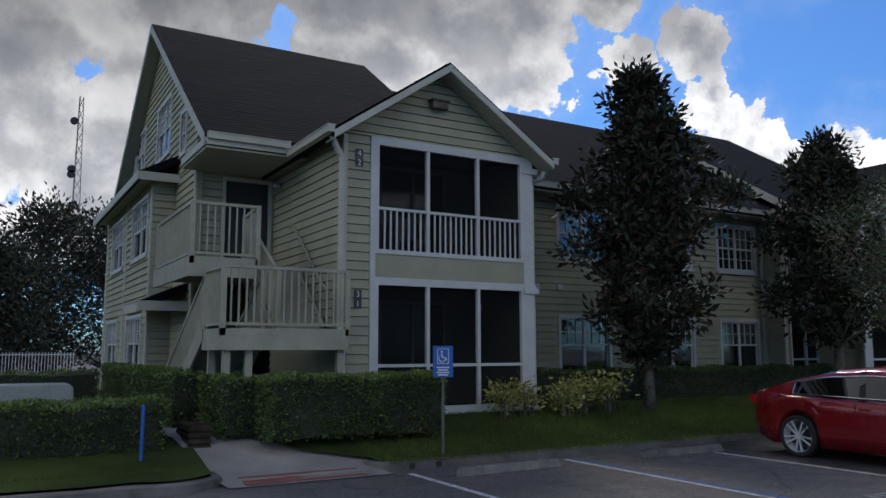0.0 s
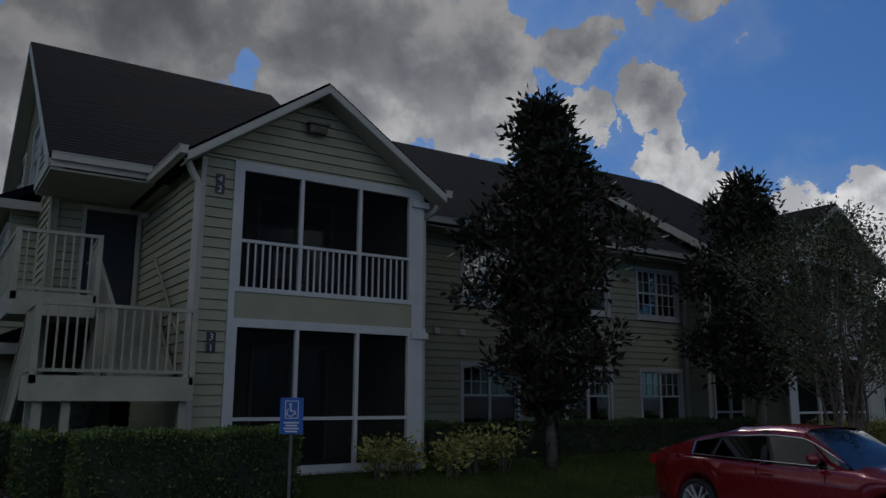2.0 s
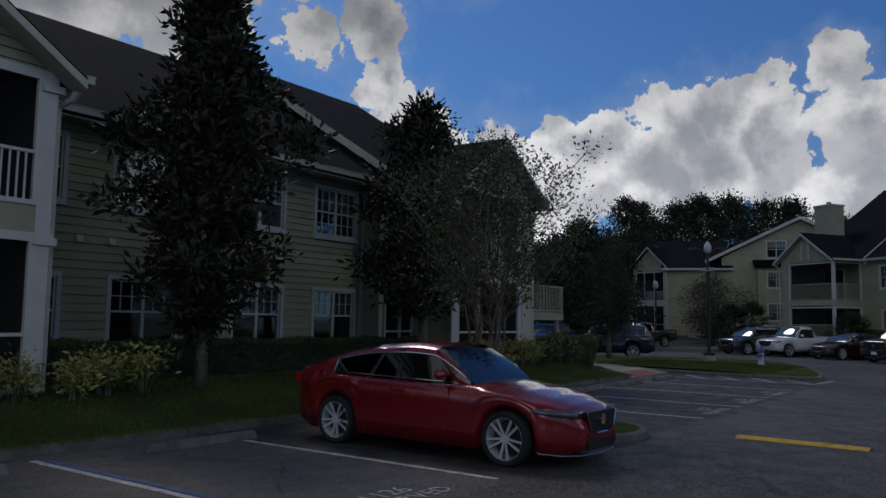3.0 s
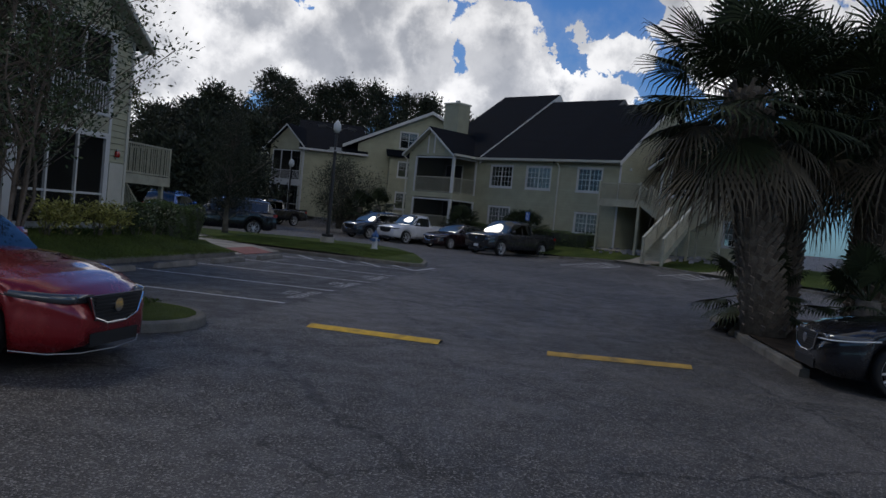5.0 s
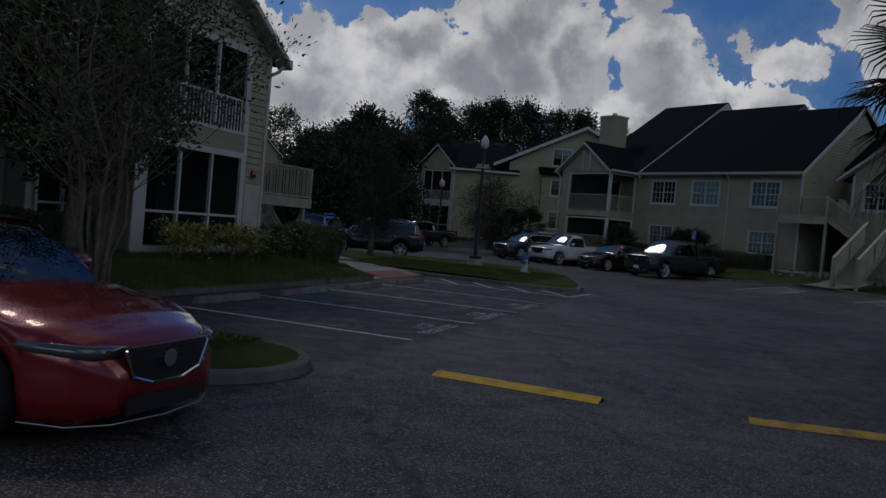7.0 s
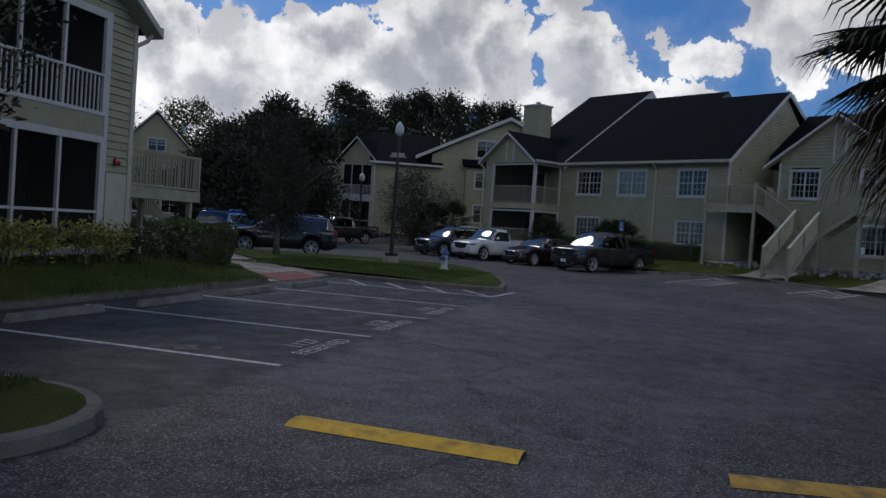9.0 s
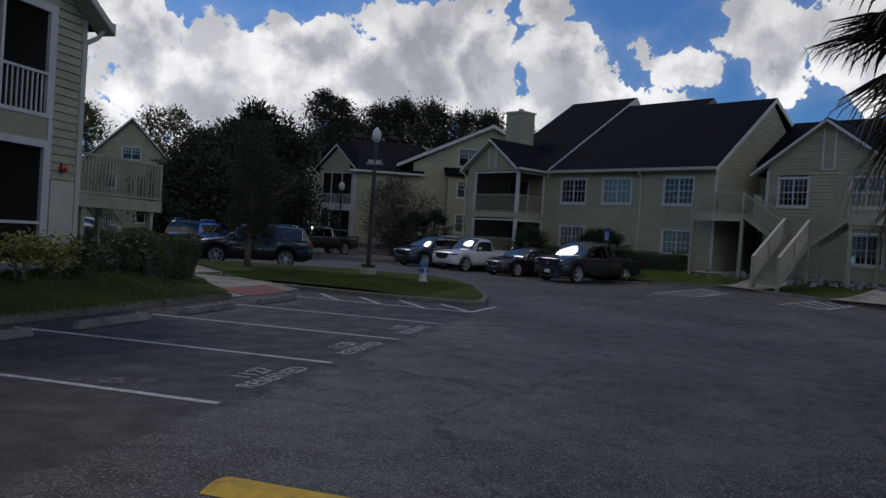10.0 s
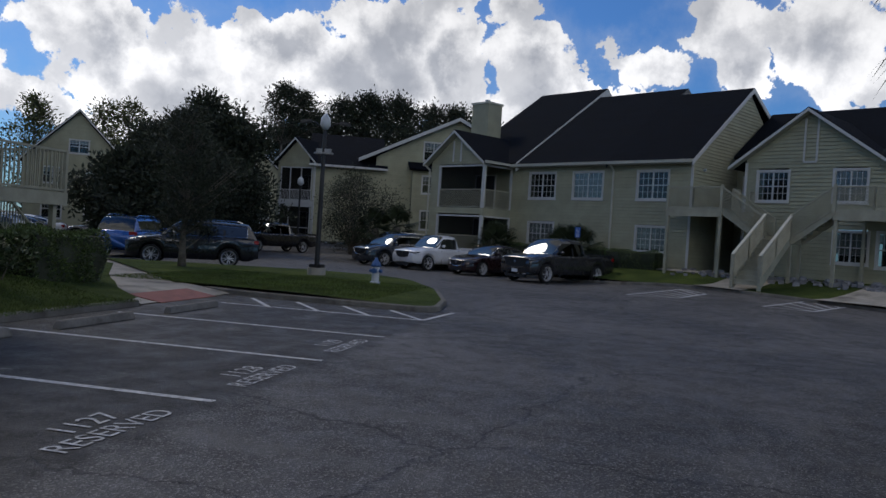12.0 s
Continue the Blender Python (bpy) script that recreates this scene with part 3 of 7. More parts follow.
def letters(txt, x, y, size, turn, material, z=0.008):
    cu = bpy.data.curves.new("text", "FONT")
    cu.body, cu.size, cu.align_x = txt, size, "LEFT"
    ob = new("lettering", cu)
    dg = bpy.context.evaluated_depsgraph_get()
    me = bpy.data.meshes.new_from_object(ob.evaluated_get(dg))
    bpy.data.objects.remove(ob)
    me.materials.clear()
    me.materials.append(material)
    o = new("lettering", me)
    o.matrix_world = pose(x, y, z, 0, 0, turn)
    return o


for num, x in (("1127", 0.75), ("1128", 3.45), ("1129", 6.2), ("1126", -9.6)):
    tagged(letters(num, x + 0.42, 0.36, 0.36, 0, LINE), "worn white stencilled bay number", "marking", kind="structure")
    tagged(letters("RESERVED", x, 0.06, 0.32, 0, LINE), "worn white stencilled word on asphalt", "marking", kind="structure")

for x in (-12.75, -12.3):
    tagged(part("drain_hole", MB().tube([(x, 5.19, 0.06), (x, 5.21, 0.06)], 0.045, 14), BLACKM), "round dark drain hole in the kerb", "drain", kind="structure")
BLUEL = mat("worn_blue_line", (0.07, 0.14, 0.3), 0.8, var=0.3, scale=9, bump=0.2, dirt=(0.07, 0.07, 0.07), dscale=5)
strip("parking_line", [(-10.02, 0.0), (-10.02, 4.9)], 0.09, BLUEL, "worn blue parking line beside the white one")


def patch(name, x, y, r, material, label, seed):
    """A flat uneven blotch on the asphalt."""
    rp = random.Random(seed)
    pts = []
    for i in range(16):
        a = 2 * math.pi * i / 16
        q = r * rp.uniform(0.45, 1.1)
        pts.append((x + q * math.cos(a) * 1.6, y + q * math.sin(a), 0.004))
    return tagged(part(name, MB().poly(pts), material), label, "marking", kind="structure")


SPALL = mat("crumbled_pale_asphalt", (0.17, 0.165, 0.155), 0.95, var=0.3, scale=10, bump=0.8, bscale=50, dirt=(0.04, 0.04, 0.038), dscale=9, spec=0.1)
for i, (x, y, r) in enumerate(((0.35, 1.45, 0.16), (0.55, 1.15, 0.1), (0.2, 1.75, 0.09), (7.5, 2.3, 0.14), (3.0, 2.6, 0.1))):
    patch("asphalt_spall", x, y, r, SPALL, "small pale crumbled patch in the asphalt", 50 + i)

# ---- building kit ----


class Face:
    """A wall's own frame: u along, n outwards, z up, inside the parent's frame."""

    def __init__(self, o, u, parent):
        self.o, self.u = Vector((o[0], o[1], 0)), Vector((u[0], u[1], 0)).normalized()
        self.n = Vector((self.u.y, -self.u.x, 0))
        self.parent = parent

    def p(self, u, n, z):
        return self.o + self.u * u + self.n * n + Vector((0, 0, z))

    def box(self, mb, u0, u1, n0, n1, z0, z1):
        p = self.p
        return mb.hexa([p(u0, n1, z0), p(u1, n1, z0), p(u1, n0, z0), p(u0, n0, z0), p(u0, n1, z1), p(u1, n1, z1), p(u1, n0, z1), p(u0, n0, z1)])


def wall(face, u0, u1, z0, z1, holes=(), top=None, pieces=True, course=0.165, material=None, gap=0.014):
    """A boarded wall. holes: (u0, u1, z0, z1). top: None or (apex u, apex z, half width) for a gable that starts at z1."""
    back, joined = MB(), MB()
    material = material or SIDING
    z, row = z0, 0
    zmax = top[1] if top else z1
    while z < zmax - 0.02:
        zb = min(z + course, zmax)
        if z < z1 < zb:
            zb = z1

        def lim(zz):
            if zz <= z1 + 1e-6 or not top:
                return u0, u1
            k = max((top[1] - zz) / (top[1] - z1), 0)
            return max(u0, top[0] - top[2] * k), min(u1, top[0] + top[2] * k)
        la, lb = lim(z + 1e-4), lim(zb)
        cuts = sorted((h[0], h[1]) for h in holes if h[2] < zb - 0.01 and h[3] > z + 0.01)
        segs, at = [], la[0]
        for a, b in cuts:
            if a > at + 0.01:
                segs.append((at, a))
            at = max(at, b)
        if la[1] > at + 0.01:
            segs.append((at, la[1]))
        for a, b in segs:
            ta, tb = (lb[0] if a == la[0] else a), (lb[1] if b == la[1] else b)
            if tb < ta + 0.01:
                tb = ta = (ta + tb) / 2
            p = face.p
            back.hexa([p(a, -0.02, z), p(b, -0.02, z), p(b, -0.12, z), p(a, -0.12, z), p(ta, -0.02, zb), p(tb, -0.02, zb), p(tb, -0.12, zb), p(ta, -0.12, zb)])
            m = MB() if pieces else joined
            g = gap if pieces else 0.024
            m.hexa([p(a, 0.028, z + g), p(b, 0.028, z + g), p(b, -0.019, z + g), p(a, -0.019, z + g), p(ta, 0.006, zb), p(tb, 0.006, zb), p(tb, -0.019, zb), p(ta, -0.019, zb)])
            if pieces:
                BOARDS.append((m, face.parent, material))
        z = zb
        row += 1
    part("wall", back, SIDING2, face.parent)
    if not pieces:
        part("siding", joined, material, face.parent)


BOARDS = []


def window(face, u0, u1, z0, z1, blind=0.5, sashes=2, grid=(2, 2), trim=0.09, low_grid=False):
    """A window of sashes side by side, each with an upper and a lower light."""
    w = thing("window")
    w.parent = face.parent
    fr = MB()
    for a, b, c, d in ((u0 - trim, u1 + trim, z1, z1 + trim), (u0 - trim, u1 + trim, z0 - trim, z0), (u0 - trim, u0, z0, z1), (u1, u1 + trim, z0, z1)):
        face.box(fr, a, b, -0.02, 0.045, c, d)
    face.box(fr, u0 - trim - 0.02, u1 + trim + 0.02, 0.0, 0.07, z0 - trim - 0.03, z0 - trim + 0.004)
    part("frame", fr, WHITE, w)
    sw = (u1 - u0) / sashes
    zm = (z0 + z1) / 2
    bars, glass, blinds = MB(), MB(), MB()
    for i in range(sashes):
        a, b = u0 + i * sw, u0 + (i + 1) * sw
        for q0, q1, c, d in ((a, b, z0, z0 + 0.04), (a, b, z1 - 0.04, z1), (a, a + 0.035, z0 + 0.04, z1 - 0.04), (b - 0.035, b, z0 + 0.04, z1 - 0.04), (a + 0.035, b - 0.035, zm - 0.022, zm + 0.022)):
            face.box(bars, q0, q1, -0.06, 0.0, c, d)
        gx, gz = grid
        for lo, hi in ((zm + 0.022, z1 - 0.04),) + (((z0 + 0.04, zm - 0.022),) if low_grid else ()):
            for k in range(1, gx + 1):
                x = a + sw * k / (gx + 1)
                face.box(bars, x - 0.009, x + 0.009, -0.05, -0.012, lo, hi)
            for k in range(1, gz):
                z = lo + (hi - lo) * k / gz
                face.box(bars, a + 0.035, b - 0.035, -0.049, -0.013, z - 0.009, z + 0.009)
        face.box(glass, a + 0.035, b - 0.035, -0.036, -0.03, z0 + 0.04, z1 - 0.04)
        zb = z1 - (z1 - z0) * blind
        z = z1 - 0.06
        while blind and z > zb:
            face.box(blinds, a + 0.02, b - 0.02, -0.105, -0.085, z - 0.044, z)
            z -= 0.05
    part("sash", bars, WHITE, w)
    g = part("pane", glass, GLASS, w)
    g.visible_shadow = False
    if blinds.v:
        part("blind", blinds, CURT, w, "pale closed blind")
    # sheet behind the panes, the room's shade painted as its colour
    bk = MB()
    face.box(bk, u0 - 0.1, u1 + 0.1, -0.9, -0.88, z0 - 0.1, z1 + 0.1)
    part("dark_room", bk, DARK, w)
    return (u0, u1, z0, z1)


def board(face, name, u0, u1, z0, z1, material=None, n0=0.0, n1=0.04):
    return part(name, face.box(MB(), u0, u1, n0, n1, z0, z1), material or TRIM, face.parent)


def roof_slab(name, ring, parent, th=0.14, material=None, kind="roof"):
    """A roof plane: four or more corners of its top, with rows of shingles laid over it."""
    pts = [Vector(p) for p in ring]
    nrm = (pts[1] - pts[0]).cross(pts[2] - pts[1]).normalized()
    if nrm.z < 0:
        nrm = -nrm
    mb = MB().prism([p - nrm * 0.02 for p in pts], -nrm * th)
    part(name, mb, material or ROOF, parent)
    # shingle rows step over one another from eave (first edge) to ridge
    a, b, c, d = pts[0], pts[1], pts[-2] if len(pts) > 3 else pts[2], pts[-1]
    if len(pts) != 4:
        return
    rows = max(4, int((d - a).length / 0.145))
    cols = MB()
    for i in range(rows):
        t0, t1 = i / rows, (i + 1.15) / rows
        t1 = min(t1, 1)
        l0, r0, l1, r1 = a.lerp(d, t0), b.lerp(c, t0), a.lerp(d, t1), b.lerp(c, t1)
        n = max(1, int((r0 - l0).length / 1.0)) if rows < 60 else 1
        for k in range(n):
            s, e = k / n, (k + 1) / n
            h0, h1 = nrm * (0.003 + 0.003 * random.random()), nrm * 0.0
            cols.poly([l0.lerp(r0, s) + h0, l0.lerp(r0, e) + h0, l1.lerp(r1, e) + h1, l1.lerp(r1, s) + h1])
            cols.poly([l0.lerp(r0, s) - nrm * 0.01, l0.lerp(r0, e) - nrm * 0.01, l0.lerp(r0, e) + h0, l0.lerp(r0, s) + h0])
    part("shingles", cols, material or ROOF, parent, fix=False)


def gutter(parent, a, b, label=""):
    mb = MB().bar((a[0], a[1], a[2] - 0.06), (b[0], b[1], b[2] - 0.06), 0.12, 0.12)
    mb.bar((a[0], a[1], a[2] + 0.005), (b[0], b[1], b[2] + 0.005), 0.15, 0.02)
    part("gutter", mb, TRIM, parent)


def downspout(parent, pts, w=0.08):
    mb = MB()
    for a, b in zip(pts, pts[1:]):
        mb.bar(a, b, w, w)
    part("downspout", mb, TRIM, parent)


def railing(face, u0, u1, z0, z1, n=-0.05, material=None, step=0.115, name="railing"):
    r = thing(name)
    r.parent = face.parent
    material = material or WHITE
    part("top_rail", face.box(MB(), u0, u1, n - 0.03, n + 0.03, z1 - 0.05, z1), material, r)
    part("bottom_rail", face.box(MB(), u0, u1, n - 0.025, n + 0.025, z0, z0 + 0.05), material, r)
    k = max(2, int((u1 - u0) / step))
    me = None
    for i in range(1, k):
        u = u0 + (u1 - u0) * i / k
        if me is None:
            me = part("baluster", face.box(MB(), u - 0.014, u + 0.014, n - 0.014, n + 0.014, z0 + 0.05, z1 - 0.05), material, r)
            base = u
        else:
            o = new("baluster", me.data)
            o.parent = r
            o.location = face.u * (u - base)
    return r


def porch(face, u0, u1, zf, storeys, muls, post_right=True, rail=True, mid=True, back=1.9, lattice=False):
    """Screened porches one above another. storeys: (z0, z1) of the openings."""
    for i, (z0, z1) in enumerate(storeys):
        fr = MB()
        t = 0.07
        face.box(fr, u0, u1, -0.06, 0.05, z1 - t, z1)
        face.box(fr, u0, u1, -0.06, 0.05, z0, z0 + t)
        face.box(fr, u0, u0 + t, -0.06, 0.05, z0 + t, z1 - t)
        face.box(fr, u1 - t, u1, -0.06, 0.05, z0 + t, z1 - t)
        part("screen_frame", fr, WHITE, face.parent)
        for m in muls:
            part("mullion", face.box(MB(), m - 0.032, m + 0.032, -0.06, 0.045, z0 + t, z1 - t), WHITE, face.parent)
        edges = [u0 + t] + [c for m in muls for c in (m - 0.032, m + 0.032)] + [u1 - t]
        for a, b in zip(edges[::2], edges[1::2]):
            part("screen", face.box(MB(), a, b, -0.03, -0.026, z0 + t, z1 - t), SCREEN, face.parent)
            if i == 0 and mid:
                part("mid_rail", face.box(MB(), a, b, -0.05, 0.03, z0 + 0.79, z0 + 0.845), WHITE, face.parent)
        if i == 1 and rail:
            for a, b in zip(edges[::2], edges[1::2]):
                if lattice:
                    lattice_panel(face, a, b, z0 + t, z0 + 0.95, 0.0)
                else:
                    railing(face, a, b, z0 + 0.03, z0 + 0.86, n=0.02)
        # the porch room behind
        room = MB()
        face.box(room, u0 - 0.05, u1 + 0.05, -back - 0.1, -back, z0 - 0.1, z1 + 0.25)
        face.box(room, u0 - 0.15, u0 - 0.05, -back, -0.13, z0 - 0.1, z1 + 0.25)
        face.box(room, u1 + 0.05, u1 + 0.15, -back, -0.13, z0 - 0.1, z1 + 0.25)
        part("porch_wall", room, SIDING2, face.parent)
        part("porch_ceiling", face.box(MB(), u0 - 0.05, u1 + 0.05, -back, -0.13, z1 + 0.2, z1 + 0.25), SOFFIT, face.parent)
        part("porch_floor", face.box(MB(), u0 - 0.05, u1 + 0.05, -back, -0.13, z0 - 0.12, z0 - 0.02), CONC, face.parent)
        # sliding door at the back
        d0, d1 = u0 + (u1 - u0) * 0.3, u0 + (u1 - u0) * 0.78
        dw = thing("sliding_door")
        dw.parent = face.parent
        fr = MB()
        for a, b in ((d0, d0 + 0.06), ((d0 + d1) / 2 - 0.03, (d0 + d1) / 2 + 0.03), (d1 - 0.06, d1)):
            face.box(fr, a, b, -back, -back + 0.07, z0, z0 + 2.05)
        face.box(fr, d0, d1, -back, -back + 0.07, z0 + 2.05, z0 + 2.12)
        part("frame", fr, WHITE, dw)
        part("pane", face.box(MB(), d0 + 0.06, d1 - 0.06, -back + 0.03, -back + 0.036, z0, z0 + 2.05), GLASS, dw)
        cu = MB()
        k = 14
        for j in range(k):
            a = d0 + (d1 - d0) * j / k
            face.box(cu, a + 0.01, a + (d1 - d0) / k - 0.01, -back + 0.002, -back + 0.008, z0 + 0.05, z0 + 2.0)
        part("vertical_blind", cu, CURT, dw)


def lattice_panel(face, u0, u1, z0, z1, n, material=None, slope=0.0, step=0.12):
    """A diagonal lattice in a frame, which may slope by that rise per metre."""
    mb = MB()
    material = material or RAILP
    h = z1 - z0

    def q(u, z, nn):
        return face.p(u, nn, z + slope * (u - u0))
    for s in (1, -1):
        c = -h
        while c < (u1 - u0):
            a, b = (c, 0.0), (c + h, h)
            if a[0] < 0:
                a = (0.0, -c)
            if b[0] > u1 - u0:
                b = (u1 - u0, u1 - u0 - c)
            if b[0] - a[0] > 0.03:
                if s > 0:
                    mb.bar(q(u0 + a[0], z0 + a[1], n), q(u0 + b[0], z0 + b[1], n), 0.012, 0.034, up=face.n)
                else:
                    mb.bar(q(u1 - a[0], z0 + a[1], n - 0.013), q(u1 - b[0], z0 + b[1], n - 0.013), 0.012, 0.034, up=face.n)
            c += step
    # the bars lie flat in the panel's plane
    for za in (z0, z1):
        mb.bar(q(u0, za, n), q(u1, za, n), 0.05, 0.05)
    for ua in (u0, u1):
        mb.bar(q(ua, z0, n), q(ua, z1, n), 0.06, 0.06)
    return part("lattice", mb, material, face.parent)


NEWELS = set()


def slope_rail(parent, a, b, h=0.95, step=0.12, material=None, name="railing"):
    """A railing along a sloping or level line, with its balusters."""
    material = material or RAILP
    r = thing(name)
    r.parent = parent
    a, b = Vector(a), Vector(b)
    up = Vector((0, 0, h))
    part("top_rail", MB().bar(a + up, b + up, 0.06, 0.05), material, r)
    lo = Vector((0, 0, 0.08))
    part("bottom_rail", MB().bar(a + lo, b + lo, 0.045, 0.045), material, r)
    k = max(2, int((b - a).length / step))
    me = None
    for i in range(1, k):
        p = a.lerp(b, i / k)
        if me is None:
            me = part("baluster", MB().bar(p + lo, p + up, 0.026, 0.026), material, r)
            base = p
        else:
            o = new("baluster", me.data)
            o.parent = r
            o.location = p - base
    for i, p in enumerate((a, b)):
        key = (round(p.x, 1), round(p.y, 1), round(p.z, 1))
        if key in NEWELS:
            continue
        NEWELS.add(key)
        part("newel", MB().bar(p - Vector((0, 0, 0.1)), p + Vector((0, 0, h + 0.03)), 0.08, 0.08), material, r)
    return r


def stair(parent, a, b, width_dir, steps, material=None):
    """A flight from a (low) to b (high), its width along width_dir."""
    material = material or RAILP
    s = thing("stair_flight")
    s.parent = parent
    a, b, w = Vector(a), Vector(b), Vector(width_dir)
    run = Vector((b.x - a.x, b.y - a.y, 0)) / steps
    rise = (b.z - a.z) / steps
    for i in range(steps):
        p = a + run * i + Vector((0, 0, rise * (i + 1)))
        mb = MB().hexa([p - Vector((0, 0, 0.04)), p + run * 1.12 - Vector((0, 0, 0.04)), p + run * 1.12 + w - Vector((0, 0, 0.04)), p + w - Vector((0, 0, 0.04)), p, p + run * 1.12, p + run * 1.12 + w, p + w])
        part("tread", mb, material, s)
        q = p + run * 0.06 - Vector((0, 0, 0.04))
        part("riser", MB().hexa([q - Vector((0, 0, rise - 0.04)), q + run * 0.06 - Vector((0, 0, rise - 0.04)), q + run * 0.06 + w - Vector((0, 0, rise - 0.04)), q + w - Vector((0, 0, rise - 0.04)), q, q + run * 0.06, q + run * 0.06 + w, q + w]), material, s)
    for o in (Vector((0, 0, 0)) - w.normalized() * 0.025, w + w.normalized() * 0.025):
        part("stringer", MB().bar(a + o + Vector((0, 0, -0.02)), b + o + Vector((0, 0, -0.02)), 0.05, 0.32), material, s)
    return s


def gable_roof(parent, face, u0, u1, uc, z_e, z_a, n0, n1, board_mat=None, fascia=True):
    """A small gable roof whose ridge runs along the face's normal, from n0 (back) to n1 (front)."""
    p = face.p
    roof_slab("roof", [p(u0, n1, z_e), p(u0, n0, z_e), p(uc, n0, z_a), p(uc, n1, z_a)], parent)
    roof_slab("roof", [p(u1, n1, z_e), p(u1, n0, z_e), p(uc, n0, z_a), p(uc, n1, z_a)], parent)
    if fascia:
        for ua in (u0, u1):
            mb = MB()
            mb.prism([p(ua, n1 + 0.005, z_e - 0.19), p(uc, n1 + 0.005, z_a - 0.19), p(uc, n1 + 0.005, z_a - 0.05), p(ua, n1 + 0.005, z_e - 0.05)], face.n * 0.03)
            part("rake_board", mb, board_mat or TRIM, parent)
            mb = MB()
            mb.prism([p(ua, n1 + 0.002, z_e - 0.2), p(uc, n1 + 0.002, z_a - 0.2), p(uc, 0.03, z_a - 0.2), p(ua, 0.03, z_e - 0.2)], Vector((0, 0, 0.03)))
            part("soffit", mb, SOFFIT, parent)


# ---- first building ----
b1 = thing("apartment_building", (0, 0, 0), 0, "two-storey sage green clapboard building with dark roofs and screened porches", "building")
SX = (1, 0)
UP, LO = (3.47, 5.55), (0.64, 2.97)
ZB = 0.5
f1 = Face((0, 7.56), SX, b1)
wall(f1, -12.9, -8.72, ZB, 5.68, [(-12.28, -8.98, 0.64, 2.97), (-12.28, -8.98, 2.98, 3.46), (-12.28, -8.98, 3.47, 5.55)], top=(-10.85, 6.99, 2.15))
part("band_board", f1.box(MB(), -12.28, -8.98, -0.1, 0.03, 2.97, 3.47), SIDING2, b1)
porch(f1, -12.28, -8.98, 0.6, (LO, UP), (-11.18, -10.06))
for a, b in ((-12.92, -12.84), (-12.38, -12.28), (-8.98, -8.74)):
    board(f1, "corner_board", a, b, ZB, 5.6, TRIM if a < -12.8 else WHITE, 0.0, 0.05)
board(f1, "trim_board", -12.38, -8.68, 2.97, 3.04, WHITE, 0.0, 0.052)
board(f1, "trim_board", -12.38, -8.68, 5.55, 5.63, WHITE, 0.0, 0.052)
board(f1, "capital", -9.0, -8.64, 2.85, 2.97, WHITE, 0.0, 0.09)
board(f1, "capital", -9.0, -8.64, 5.3, 5.42, WHITE, 0.0, 0.09)
board(f1, "sill_board", -12.38, -8.68, 0.56, 0.64, WHITE, 0.0, 0.07)
gable_roof(b1, f1, -13.26, -8.48, -10.92, 5.57, 7.18, -4.4, 0.42)
for u, s in ((-13.26, -1), (-8.48, 1)):
    gutter(b1, f1.p(u + 0.06 * s, -1.9 if s > 0 else -1.7, 5.6), f1.p(u + 0.06 * s, 0.45, 5.6))
downspout(b1, [(-13.2, 7.4, 5.5), (-13.1, 7.42, 5.3), (-12.99, 7.44, 5.15), (-12.99, 7.44, 0.6)])
downspout(b1, [(-8.45, 7.4, 5.45), (-8.5, 7.5, 5.28), (-8.62, 7.72, 5.15), (-8.62, 7.72, 0.6)])
# vent box in the gable
vb = thing("gable_light", (-10.98, 7.5, 6.45), 0, "brown boxed flood light under the gable", "wall light")
part("housing", MB().box(-0.17, 0.17, -0.12, 0.03, -0.12, 0.02), BARK, vb, bevel=0.01)
part("hood", MB().box(-0.2, 0.2, -0.15, 0.03, 0.02, 0.06), BARK, vb, bevel=0.008)
# side walls of the porch block
fl = Face((-12.9, 11.4), (0, -1), b1)
wall(fl, 0.0, 3.84, ZB, 5.62)
fr_ = Face((-8.72, 7.56), (0, 1), b1)
wall(fr_, 0.0, 2.1, ZB, 5.6)
# main wall
fm = Face((0, 9.66), SX, b1)
holes = []
for (a, b), up_b, lo_b in (((-6.35, -4.85), 0.5, 0.0), ((-3.3, -1.87), 1.0, 0.5), ((-0.72, 0.76), 0.45, 0.5)):
    holes.append(window(fm, a, b, 3.95, 5.17, up_b, low_grid=a > -1))
    holes.append(window(fm, a, b, 1.22, 2.49, lo_b, low_grid=False))
holes.append(window(fm, -8.5, -7.45, 3.95, 5.17, 0.5, sashes=1))
holes.append(window(fm, -8.5, -7.45, 1.22, 2.49, 0.3, sashes=1))
wall(fm, -8.72, 1.1, ZB, 5.6, holes)
for u in (-7.08, -6.41):
    v = thing("dryer_vent", fm.p(u, 0.03, 3.23), 0, "small cream plastic wall vent", "vent", "vents on the wall")
    part("hood", MB().hexa([(-0.07, -0.1, -0.07), (0.07, -0.1, -0.07), (0.07, 0, -0.07), (-0.07, 0, -0.07), (-0.07, -0.05, 0.07), (0.07, -0.05, 0.07), (0.07, 0, 0.07), (-0.07, 0, 0.07)]), WHITE, v, bevel=0.01)
